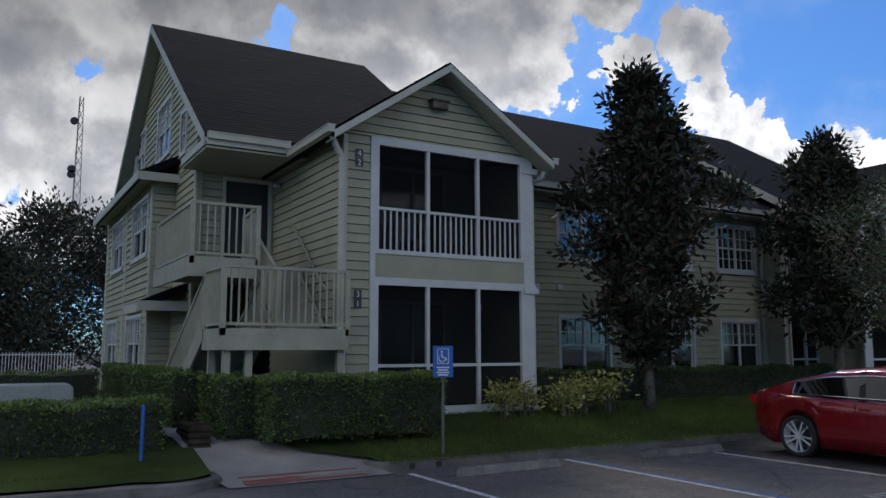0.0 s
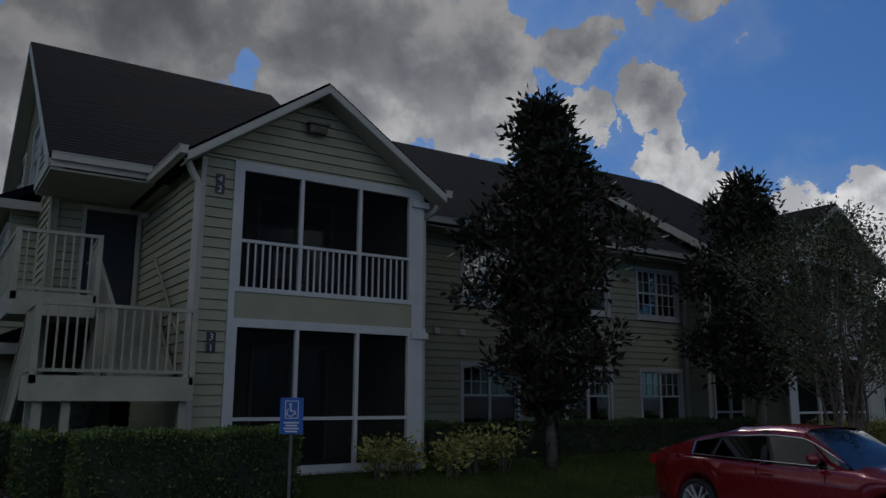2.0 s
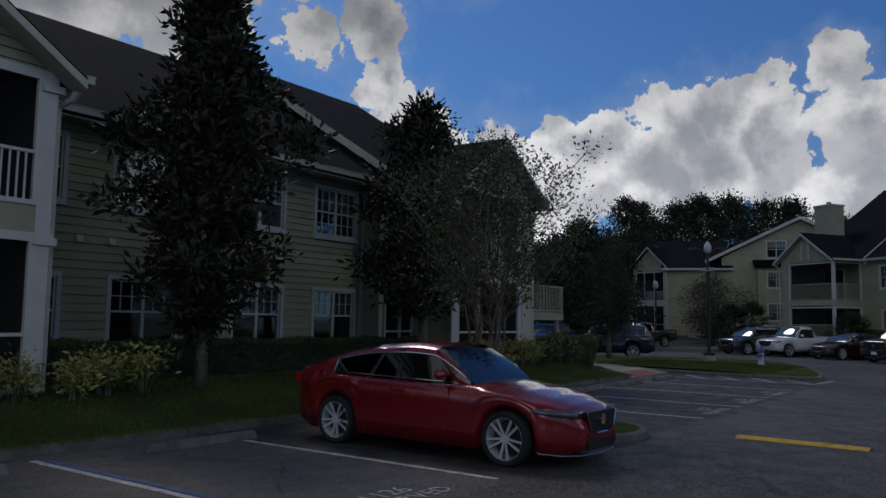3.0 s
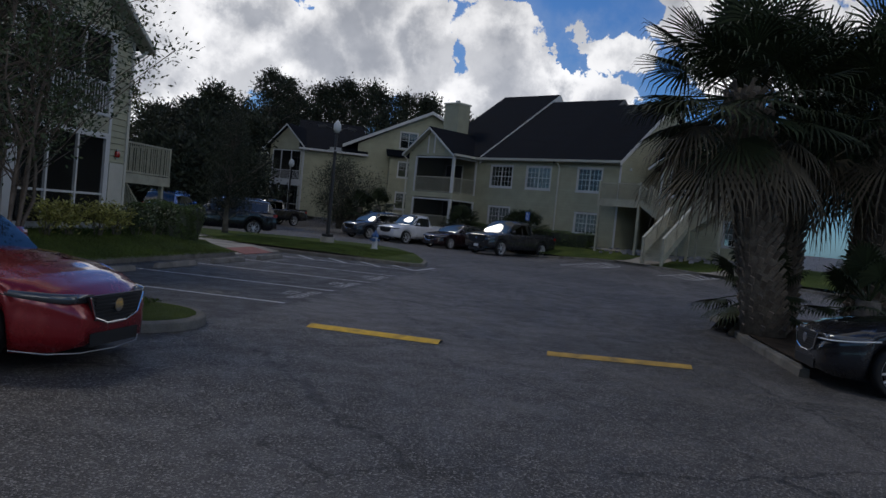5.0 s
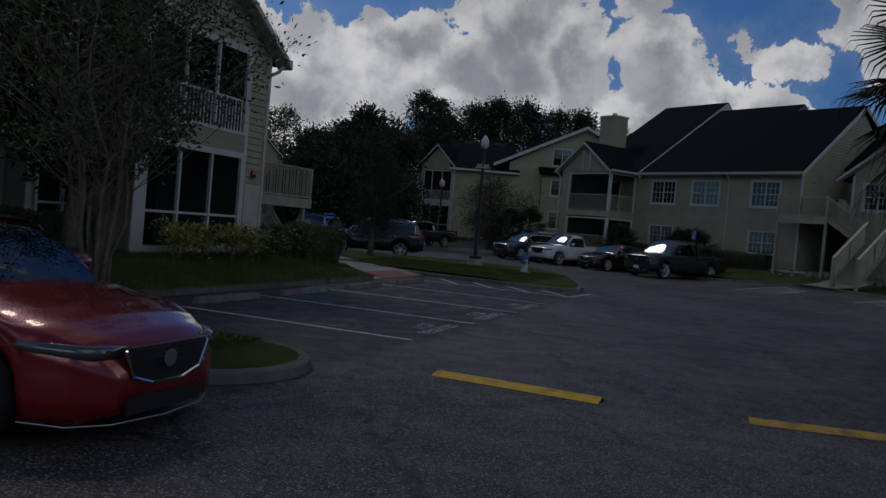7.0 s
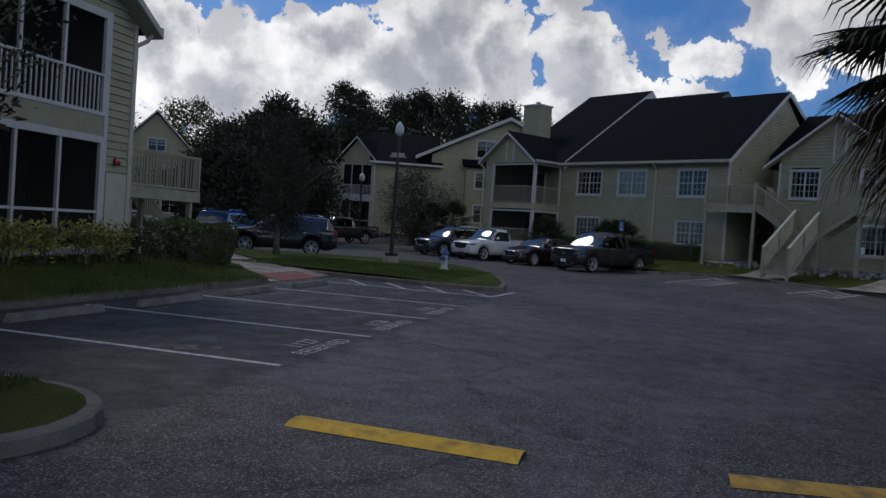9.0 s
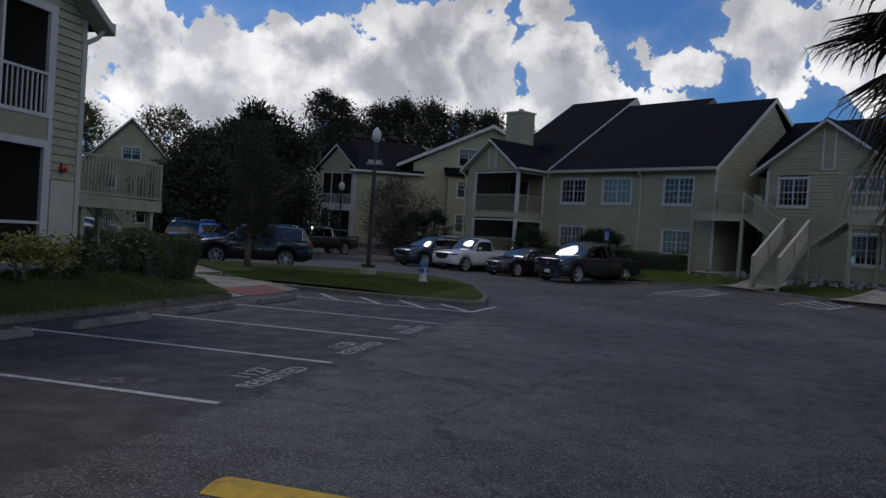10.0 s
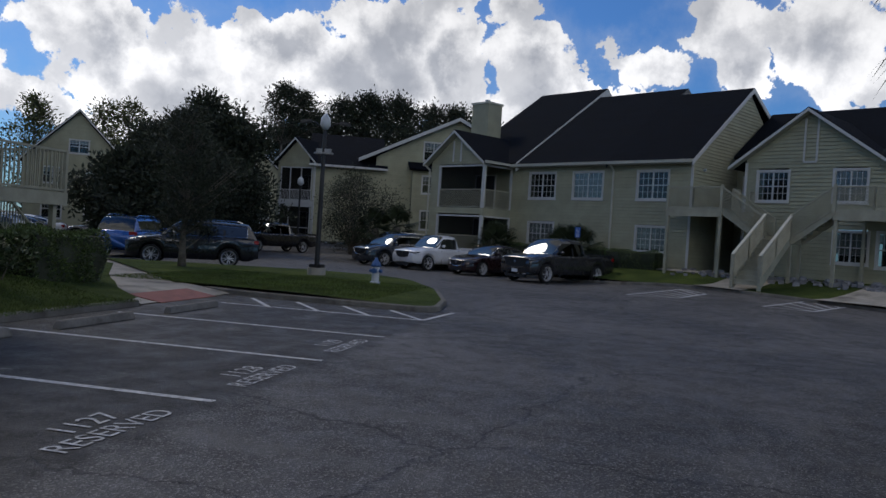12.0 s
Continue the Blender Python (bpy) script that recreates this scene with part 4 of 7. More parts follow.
# side wall and door bay of the second porch
fs = Face((1.1, 9.66), (0, -1), b1)
wall(fs, 0.0, 0.64, ZB, 5.62)
fd = Face((0, 9.02), SX, b1)
wall(fd, 1.1, 2.6, ZB, 5.62, [(1.3, 2.6, 0.64, 2.97), (1.3, 2.6, 3.47, 5.5)])
porch(fd, 1.3, 2.6, 0.6, (LO, (3.47, 5.5)), (2.0,), back=1.5)
board(fd, "corner_board", 1.08, 1.2, ZB, 5.6, TRIM)
fp = Face((0, 7.56), SX, b1)
wall(fp, 2.45, 6.95, ZB, 5.62, [(2.7, 6.05, 0.64, 2.97), (2.7, 6.05, 2.98, 3.46), (2.7, 6.05, 3.47, 5.55)], top=(4.7, 7.05, 2.3))
part("band_board", fp.box(MB(), 2.7, 6.05, -0.1, 0.03, 2.97, 3.47), SIDING2, b1)
porch(fp, 2.7, 6.05, 0.6, (LO, UP), (3.78, 4.87))
for a, b, m in ((2.41, 2.7, WHITE), (6.05, 6.16, WHITE), (6.87, 6.97, TRIM)):
    board(fp, "corner_board", a, b, ZB, 5.6, m, 0.0, 0.05)
board(fp, "trim_board", 2.41, 6.16, 2.97, 3.04, WHITE, 0.0, 0.052)
board(fp, "trim_board", 2.41, 6.16, 5.55, 5.63, WHITE, 0.0, 0.052)
board(fp, "service_door", 6.2, 6.84, 0.6, 2.3, TRIM, 0.0, 0.05)
board(fp, "sill_board", 2.41, 6.16, 0.56, 0.64, WHITE, 0.0, 0.07)
gable_roof(b1, fp, 2.1, 7.3, 4.7, 5.57, 7.25, -4.4, 0.42)
gutter(b1, fp.p(7.24, -8, 5.6), fp.p(7.24, 0.45, 5.6))
downspout(b1, [(7.24, 7.3, 5.5), (7.15, 7.4, 5.3), (7.02, 7.6, 5.15), (7.02, 7.6, 0.6)])
al = thing("alarm_bell", (6.5, 7.5, 2.55), 0, "red fire alarm bell on the siding", "alarm")
part("bell", MB().tube([(0, 0.03, 0), (0, -0.03, 0), (0, -0.05, 0)], [0.09, 0.085, 0.03], 14), REDL, al, smooth=False)
part("bracket", MB().box(-0.03, 0.03, 0.0, 0.04, -0.13, 0.13), METAL, al)
fe = Face((6.95, 7.56), (0, 1), b1)
wall(fe, 0.0, 14.3, ZB, 5.6, top=(8.1, 9.8, 7.0), pieces=False)
# west wall with its gable, bay and windows
fw = Face((-14.6, 22.0), (0, -1), b1)
Y = lambda y: 22.0 - y
wh = []
wh.append(window(fw, Y(15.9), Y(14.3), 6.6, 7.95, 0.9, low_grid=False))
wh.append(window(fw, Y(19.3), Y(17.8), 6.8, 7.95, 0.4))
wh.append(window(fw, Y(13.0), Y(12.5), 6.2, 7.1, 1.0, sashes=1, grid=(0, 1)))
wh.append(window(fw, Y(21.5), Y(20.4), 4.3, 5.6, 0.7))
wall(fw, 0.0, Y(11.34), ZB, 5.7, [h for h in wh], top=(Y(15.65), 9.95, 6.35), pieces=True)
board(fw, "corner_board", Y(11.45), Y(11.33), ZB, 5.7)
# projecting bay on the west wall
fb = Face((-15.1, 20.6), (0, -1), b1)
bh = [window(fb, u, u + 2.0, z, zz, bl) for u, z, zz, bl in ((1.15, 4.0, 5.3, 0.9), (4.7, 4.0, 5.3, 0.5), (0.7, 1.3, 2.5, 0.2), (4.4, 1.3, 2.5, 0.2))]
wall(fb, 0.0, 7.25, ZB, 5.62, bh, pieces=False)
fb2 = Face((-15.1, 13.35), (1, 0), b1)
wall(fb2, 0.0, 0.5, ZB, 5.62, pieces=False)
for a in (0.0, 3.6, 7.1):
    board(fb, "corner_board", a, a + 0.14, ZB, 5.62)
roof_slab("roof", [(-15.5, 13.0, 5.72), (-15.5, 20.9, 5.72), (-14.58, 20.9, 6.2), (-14.58, 13.0, 6.2)], b1)
part("rake_board", MB().box(-15.53, -15.5, 12.96, 20.9, 5.52, 5.71).box(-15.5, -14.6, 12.96, 13.0, 5.52, 5.71), TRIM, b1)
part("soffit", MB().box(-15.5, -14.6, 13.0, 20.9, 5.6, 5.63), SOFFIT, b1)
# awning over the side entrance
roof_slab("awning_roof", [(-15.6, 11.7, 2.72), (-15.6, 13.3, 2.72), (-14.62, 13.3, 3.15), (-14.62, 11.7, 3.15)], b1)
part("awning_fascia", MB().box(-15.63, -15.6, 11.7, 13.3, 2.52, 2.71).box(-15.6, -14.62, 11.67, 11.7, 2.55, 2.75), TRIM, b1)
# stairwell recess
frb = Face((0, 11.4), SX, b1)
wall(frb, -14.6, -12.9, 3.3, 5.7, [(-13.98, -13.05, 3.3, 5.35)], pieces=False)
part("recess_wall", MB().box(-14.6, -12.9, 13.3, 13.4, ZB, 3.3), SIDING2, b1)
door = thing("entry_door")
door.parent = b1
part("leaf", MB().box(-13.98, -13.05, 11.44, 11.48, 3.3, 5.35), DOORM, door)
part("door_frame", MB().box(-14.06, -13.98, 11.36, 11.44, 3.3, 5.43).box(-13.05, -12.97, 11.36, 11.44, 3.3, 5.43).box(-13.98, -13.05, 11.36, 11.44, 5.35, 5.43), TRIM, door)
part("door_handle", MB().tube([(-13.88, 11.42, 4.3), (-13.88, 11.36, 4.3)], 0.025, 8), METAL, door)
lt = thing("wall_light", (-12.94, 10.9, 5.2), 0, "small round wall light by the entry", "wall light")
part("globe", MB().tube([(0, 0, 0.05), (-0.1, 0, 0.05), (-0.12, 0, 0.0)], [0.05, 0.07, 0.05], 10), LAMPG, lt, smooth=True)
# roofs
ZE = 5.62


def main_roof(x0, x1, ye, ze, yr, zr, yb):
    roof_slab("roof", [(x0, ye, ze), (x1, ye, ze), (x1, yr, zr), (x0, yr, zr)], b1)
    roof_slab("roof", [(x0, yb, ze), (x1, yb, ze), (x1, yr, zr), (x0, yr, zr)], b1)


main_roof(-14.95, -12.9, 9.35, 5.8, 15.65, 10.25, 22.1)
main_roof(-12.9, -8.85, 9.35, 5.8, 15.65, 10.25, 22.1)
main_roof(-8.85, 1.5, 9.15, 5.64, 15.65, 9.63, 22.1)
main_roof(1.5, 7.3, 8.6, 5.68, 15.65, 10.14, 22.1)
part("roof_step", MB().prism([(-8.9, 9.35, 5.3), (-8.9, 15.65, 9.5), (-8.9, 15.65, 10.2), (-8.9, 9.35, 5.76)], (0.04, 0, 0)), ROOF, b1)
for s, (ye, ze, zr) in ((-14.97, (9.35, 5.8, 10.25)),):
    for yy in (ye, 22.1):
        mb = MB().prism([(s, yy, ze - 0.24), (s, 15.65, zr - 0.24), (s, 15.65, zr - 0.03), (s, yy, ze - 0.03)], (0.03, 0, 0))
        part("rake_board", mb, TRIM, b1)
        mb = MB().prism([(s + 0.03, yy, ze - 0.22), (s + 0.03, 15.65, zr - 0.22), (-14.6, 15.65, zr - 0.22), (-14.6, yy, ze - 0.22)], (0, 0, 0.03))
        part("soffit", mb, SOFFIT, b1)
mb = MB().prism([(1.47, 8.55, 5.42), (1.47, 15.65, 9.89), (1.47, 15.65, 10.12), (1.47, 8.55, 5.66)], (0.03, 0, 0))
part("rake_board", mb, TRIM, b1)
mb = MB().prism([(7.3, 8.55, 5.42), (7.3, 15.65, 9.89), (7.3, 15.65, 10.12), (7.3, 8.55, 5.66)], (0.03, 0, 0))
part("rake_board", mb, TRIM, b1)
gutter(b1, (-8.3, 9.1, 5.62), (1.45, 9.1, 5.62))
gutter(b1, (1.45, 8.55, 5.66), (2.6, 8.55, 5.66))
gutter(b1, (-14.9, 9.3, 5.78), (-13.3, 9.3, 5.78))
part("soffit", MB().box(-8.7, 1.4, 9.12, 9.64, 5.42, 5.45), SOFFIT, b1)
part("soffit", MB().box(1.4, 2.5, 8.58, 9.0, 5.44, 5.47), SOFFIT, b1)
part("soffit", MB().box(-14.9, -12.92, 9.35, 11.4, 5.5, 5.54), SOFFIT, b1)
part("fascia", MB().box(-14.9, -13.0, 9.31, 9.35, 5.56, 5.7).box(-14.93, -14.89, 9.35, 11.4, 5.56, 5.7), TRIM, b1)
downspout(b1, [(1.03, 9.2, 5.5), (1.02, 9.55, 5.3), (1.02, 9.6, 0.6)])
part("back_wall", MB().box(-14.6, 6.95, 21.9, 22.02, ZB, 5.7), SIDING2, b1)
# inner closing walls, added near black so that rooms stay dark
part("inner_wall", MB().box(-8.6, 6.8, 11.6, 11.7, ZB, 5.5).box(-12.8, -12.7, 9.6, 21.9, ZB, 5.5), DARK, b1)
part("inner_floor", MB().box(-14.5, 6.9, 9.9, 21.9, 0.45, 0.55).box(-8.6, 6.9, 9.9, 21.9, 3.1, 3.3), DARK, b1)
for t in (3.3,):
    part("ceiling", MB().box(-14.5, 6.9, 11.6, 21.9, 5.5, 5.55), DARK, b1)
for (txt, z) in (("42", 5.2), ("31", 2.65)):
    for i, ch in enumerate(txt):
        pl = part("number_plate", f1.box(MB(), -12.68, -12.54, 0.03, 0.045, z - i * 0.17, z + 0.15 - i * 0.17), BLACKM, b1)
        o = letters(ch, 0, 0, 0.15, 0, SIGNW)
        o.matrix_world = pose(-12.65, 7.51, z + 0.02 - i * 0.17, 90, 0, 0)
        o.name = "house_number"
        o.parent = b1

# outside stair of the first building


def u_stair(parent, flip=False, shift=0.0):
    landing = part("landing", MB().box(-15.1, -13.0, 7.05, 8.15, 1.87, 2.07), RAILP, parent)
    part("fascia", MB().box(-15.1, -13.0, 7.0, 7.05, 1.74, 2.08), RAILP, parent)
    part("fascia", MB().box(-15.14, -15.1, 7.0, 8.15, 1.74, 2.08), RAILP, parent)
    for x, y in ((-15.0, 7.15), (-14.65, 7.15), (-13.1, 7.15), (-15.0, 8.05)):
        part("post", MB().box(x - 0.055, x + 0.055, y - 0.055, y + 0.055, 0.4, 1.87), RAILP, parent)
    stair(parent, (-14.0, 8.15, 2.07), (-14.0, 9.7, 3.3), (0.95, 0, 0), 7)
    stair(parent, (-15.1, 10.9, 0.5), (-15.1, 8.15, 2.07), (1.0, 0, 0), 9)
    part("landing", MB().box(-15.35, -14.2, 8.3, 11.4, 3.12, 3.3).box(-14.2, -12.95, 9.4, 11.4, 3.12, 3.3), RAILP, parent)
    part("fascia", MB().box(-15.35, -14.2, 8.26, 8.3, 2.98, 3.32), RAILP, parent)
    part("fascia", MB().box(-15.39, -15.35, 8.26, 11.3, 2.98, 3.32), RAILP, parent)
    slope_rail(parent, (-15.1, 7.04, 2.07), (-13.02, 7.04, 2.07), 0.98)
    slope_rail(parent, (-15.1, 7.04, 2.07), (-15.1, 8.1, 2.07), 0.98)
    slope_rail(parent, (-15.1, 8.15, 2.07), (-15.1, 10.9, 0.5), 0.95)
    slope_rail(parent, (-14.12, 8.15, 2.07), (-14.12, 10.9, 0.5), 0.95)
    slope_rail(parent, (-14.03, 7.6, 2.07), (-14.03, 9.6, 3.3), 0.95)
    slope_rail(parent, (-14.2, 8.3, 3.3), (-14.1, 9.45, 3.3), 0.95)
    slope_rail(parent, (-15.33, 8.3, 3.3), (-14.2, 8.3, 3.3), 0.95)
    slope_rail(parent, (-15.33, 8.3, 3.3), (-15.33, 11.2, 3.3), 0.95)
    part("handrail", MB().tube([(-12.99, 8.0, 2.8), (-12.99, 8.3, 2.95), (-12.99, 9.9, 4.25), (-12.99, 10.2, 4.25)], 0.022, 8), RAILP, parent)


st1 = thing("outside_stair", (0, 0, 0), 0, "tan painted outdoor staircase with landings and railings", "stairs")
u_stair(st1)
dk = thing("stair_landing_deck", (0, 0, 0), 0, "tan painted raised landing deck with slatted railing", "deck")
part("deck", MB().box(7.05, 11.85, 9.0, 10.8, 2.0, 2.12).box(7.05, 11.85, 8.96, 9.0, 1.85, 2.14).box(11.85, 11.9, 8.96, 10.8, 1.85, 2.14), RAILP, dk)
for x, y in ((9.0, 9.1), (11.6, 9.1), (11.6, 10.7), (9.8, 10.7), (7.5, 10.7)):
    part("post", MB().box(x - 0.06, x + 0.06, y - 0.06, y + 0.06, 0.1, 2.0), RAILP, dk)
slope_rail(dk, (7.1, 9.02, 2.12), (11.85, 9.02, 2.12), 0.98)
slope_rail(dk, (11.85, 9.02, 2.12), (11.85, 10.8, 2.12), 0.98)
slope_rail(dk, (9.0, 10.8, 2.12), (11.85, 10.8, 2.12), 0.98)
stair(dk, (8.7, 10.9, 2.12), (7.4, 10.9, 3.3), (0, 1.0, 0), 7)
slope_rail(dk, (8.7, 10.9, 2.12), (7.2, 10.9, 3.3), 0.9)
slope_rail(dk, (11.0, 10.9, 2.12), (13.2, 10.9, 0.3), 0.9)

# ---- second building ----
b2 = thing("apartment_building", (O2.x, O2.y, 0), TURN2, "sage green two-storey building with lattice balconies and dark stepped roof", "building")
Z2 = 0.45
g2 = Face((0, 0), (1, 0), b2)
# in this frame: x runs along the front, -y outwards
hb = []
for a, b in ((-5.56, -3.81), (-2.55, -0.73), (1.38, 3.03)):
    hb.append(window(g2, a, b, 4.2, 5.54, 0.95 if a > -3 and a < 0 else 0.0, sashes=2, grid=(2, 2), low_grid=True))
    if not -3 < a < 0:
        hb.append(window(g2, a + 0.08, b + 0.04, 1.65, 2.82, 0.9, sashes=2, grid=(2, 2), low_grid=True))
wall(g2, -6.95, 4.3, Z2, 6.0, hb, pieces=False)
downspout(b2, [(-0.05, -0.5, 5.95), (-0.05, -0.06, 5.6), (-0.05, -0.06, Z2)])
board(g2, "corner_board", 4.22, 4.34, Z2, 6.0, WHITE)
R3Y = 5.2
gs = Face((4.3, 0), (0, 1), b2)
wall(gs, 0.0, 12.5, Z2, 6.0, top=(R3Y, 10.05, R3Y), pieces=False)
gl2 = Face((-11.3, 12.5), (0, -1), b2)
wall(gl2, 0.0, 14.7, Z2, 6.0, pieces=False)
# porch bay with lattice rails
gb = Face((0, -2.25), (1, 0), b2)
wall(gb, -11.3, -6.95, Z2, 6.05, [(-10.55, -7.15, 0.85, 3.02), (-10.55, -7.15, 3.45, 5.85)], top=(-9.2, 7.75, 2.3), pieces=False)
for zz, (a, b) in ((0, (0.85, 3.02)), (1, (3.45, 5.85))):
    fr = MB()
    gb.box(fr, -10.62, -10.5, -0.06, 0.05, a, b)
    gb.box(fr, -7.12, -6.93, -0.06, 0.05, a, b)
    gb.box(fr, -10.5, -7.12, -0.06, 0.05, b - 0.09, b)
    part("porch_frame", fr, WHITE, b2)
    sd = Face((-6.95, -2.25), (0, 1), b2)
    fr = MB()
    sd.box(fr, 2.1, 2.25, -0.05, 0.05, a, b)
    sd.box(fr, 0.1, 2.1, -0.05, 0.05, b - 0.09, b)
    part("porch_frame", fr, WHITE, b2)
    lattice_panel(gb, -10.5, -7.12, a + 0.05, a + 1.02, 0.0, step=0.15)
    lattice_panel(sd, 0.1, 2.1, a + 0.05, a + 1.02, 0.0, step=0.15)
    part("screen", gb.box(MB(), -10.5, -7.12, -0.07, -0.066, a, b - 0.09), SCREEN, b2)
    part("porch_floor", MB().box(-10.6, -6.97, -2.2, 0.6, a - 0.28, a), SIDING2, b2)
    part("porch_wall", MB().box(-10.6, -6.9, 0.5, 0.6, a, b + 0.4).box(-10.7, -10.6, -2.1, 0.6, a, b + 0.4), SIDING2, b2)
    dd = thing("sliding_door")
    dd.parent = b2
    part("leaf", MB().box(-10.2, -8.7, 0.44, 0.5, a, a + 2.05), DOORM, dd)
    part("frame", MB().box(-10.28, -10.2, 0.43, 0.5, a, a + 2.12).box(-8.7, -8.62, 0.43, 0.5, a, a + 2.12).box(-10.2, -8.7, 0.43, 0.5, a + 2.05, a + 2.12), WHITE, dd)
part("band_board", MB().box(-6.99, -6.9, -2.25, 0, 3.0, 3.45), SIDING2, b2)
part("band_board", MB().box(-6.99, -6.9, -2.25, 0, 5.8, 6.05), SIDING2, b2)
for u in (-9.5, -8.9):
    part("gable_batten", gb.box(MB(), u - 0.05, u + 0.05, 0.02, 0.06, 6.05, 7.25), WHITE, b2)
gable_roof(b2, gb, -11.65, -6.7, -9.18, 6.0, 7.85, -5.0, 0.4, WHITE)
gutter(b2, (-6.65, -2.6, 6.02), (-6.65, -0.3, 6.02))
gutter(b2, (-6.65, -0.5, 6.02), (4.5, -0.5, 6.02))
part("soffit", MB().box(-6.9, 4.4, -0.48, 0.0, 5.86, 5.9), SOFFIT, b2)
downspout(b2, [(-11.6, -2.6, 5.9), (-11.4, -2.32, 5.6), (-11.4, -2.32, Z2)])


def roof_pair(parent, x0, x1, yf, ze, yr, zr, yb, zb=None):
    roof_slab("roof", [(x0, yf, ze), (x1, yf, ze), (x1, yr, zr), (x0, yr, zr)], parent)
    roof_slab("roof", [(x0, yb, zb or ze), (x1, yb, zb or ze), (x1, yr, zr), (x0, yr, zr)], parent)


def rake(parent, x, yf, ze, yr, zr, yb, m=None, drop=0.26, back=True):
    for yy in (yf, yb) if back else (yf,):
        part("rake_board", MB().prism([(x, yy, ze - drop), (x, yr, zr - drop), (x, yr, zr - 0.02), (x, yy, ze - 0.02)], (0.04, 0, 0)), m or WHITE, parent)


roof_pair(b2, -11.6, -6.3, -0.5, 6.12, 7.8, 11.75, 14)
rake(b2, -6.3, -0.5, 6.12, 7.8, 11.75, 14, drop=0.5)
rake(b2, -11.64, -0.5, 6.12, 7.8, 11.75, 14)
roof_pair(b2, -6.3, -0.25, -0.5, 6.02, 7.0, 11.05, 14)
rake(b2, -0.25, -0.5, 6.02, 7.0, 11.05, 14, BLACKM, 0.3)
roof_pair(b2, -0.25, 4.5, -0.5, 6.0, R3Y, 10.32, 13)
rake(b2, 4.5, -0.5, 6.0, R3Y, 10.32, 13)
ch = thing("chimney")
ch.parent = b2
part("chimney_body", MB().box(-13.0 + 1.5, -11.6 + 1.5, 1.0, 2.2, 6.6, 10.0), SIDING2, ch)
part("cap", MB().box(-11.56, -10.04, 0.94, 2.26, 10.0, 10.12), TRIM, ch)
part("flue", MB().tube([(-10.8, 1.6, 10.1), (-10.8, 1.6, 10.35)], 0.16, 12), METAL, ch)
# right wing
gw = Face((0, 1.4), (1, 0), b2)
hw = [window(gw, 6.8, 8.16, 4.28, 5.58, 0.0, grid=(2, 2), low_grid=True), window(gw, 10.13, 11.42, 4.28, 5.6, 0.95, grid=(2, 2), low_grid=True),
      window(gw, 10.27, 11.6, 1.7, 2.98, 0.7, grid=(2, 2), low_grid=True), window(gw, 12.0, 13.3, 1.6, 3.0, 0.3)]
wall(gw, 6.2, 14.0, Z2, 6.0, hw, top=(8.95, 8.2, 3.3), pieces=False)
for u in (8.78, 9.32):
    part("gable_batten", gw.box(MB(), u - 0.04, u + 0.04, 0.02, 0.06, 6.0, 7.9), WHITE, b2)
part("gable_batten", gw.box(MB(), 8.78, 9.32, 0.02, 0.06, 5.95, 6.02), WHITE, b2)
board(gw, "corner_board", 6.16, 6.28, Z2, 6.0, WHITE)
gable_roof(b2, gw, 5.5, 12.5, 8.98, 5.85, 8.35, -7.0, 0.4, WHITE)
roof_pair(b2, 4.5, 16.0, 3.5, 6.6, 7.5, 9.3, 14)
gwl = Face((6.2, 5.5), (0, -1), b2)
wall(gwl, 0, 4.1, Z2, 6.0, pieces=False)
part("recess_wall", MB().box(4.3, 6.2, 4.4, 4.5, Z2, 6.6), SIDING2, b2)
dr = thing("entry_door")
dr.parent = b2
part("leaf", MB().box(4.75, 5.6, 4.34, 4.4, 3.65, 5.6), DOORM, dr)
part("door_frame", MB().box(4.65, 4.75, 4.33, 4.4, 3.65, 5.7).box(5.6, 5.7, 4.33, 4.4, 3.65, 5.7).box(4.75, 5.6, 4.33, 4.4, 5.6, 5.7), WHITE, dr)
lw = thing("wall_light", tuple(O2 + D2 * 4.4 - N2 * 0.8 + Vector((0, 0, 5.6))), TURN2, "small round white wall light", "wall light")
part("globe", MB().tube([(0, 0, 0.05), (0.08, 0, 0.05), (0.1, 0, 0.0)], [0.05, 0.09, 0.05], 10), LAMPG, lw, smooth=True)
part("far_wall", MB().box(-11.3, 4.3, 12.4, 12.5, Z2, 6.0).box(-11.2, -11.1, 0, 12, Z2, 6.2), SIDING2, b2)
# added inner floor and wall, room shade put into their colour
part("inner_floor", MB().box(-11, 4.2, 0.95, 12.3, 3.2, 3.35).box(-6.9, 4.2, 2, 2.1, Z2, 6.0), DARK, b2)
# double outside stair with lattice rails
s2 = thing("outside_stair", (O2.x, O2.y, 0), TURN2, "tan wooden double staircase with lattice railings meeting at a middle landing", "stairs")


def deck2(x0, x1, y0, y1):
    part("landing", MB().box(x0, x1, y0, y1, 3.52, 3.66).box(x0, x1, y0 - 0.04, y0, 3.32, 3.68), RAILP, s2)


deck2(4.05, 6.7, -1.7, 4.3)
deck2(11.3, 14.2, -1.7, 1.35)
FS = Face((0, -1.72), (1, 0), s2)
lattice_panel(FS, 4.1, 5.35, 3.72, 4.62, 0)
lattice_panel(FS, 5.35, 6.66, 3.72, 4.62, 0)
lattice_panel(FS, 6.7, 8.6, 3.7, 4.62, 0, slope=-0.66)
lattice_panel(FS, 9.7, 11.3, 2.55, 3.45, 0, slope=0.74)
lattice_panel(FS, 11.35, 12.75, 3.72, 4.62, 0)
lattice_panel(FS, 12.75, 14.1, 3.72, 4.62, 0)
lattice_panel(Face((0, -0.7), (1, 0), s2), 6.7, 8.6, 3.7, 4.62, 0, slope=-0.66)
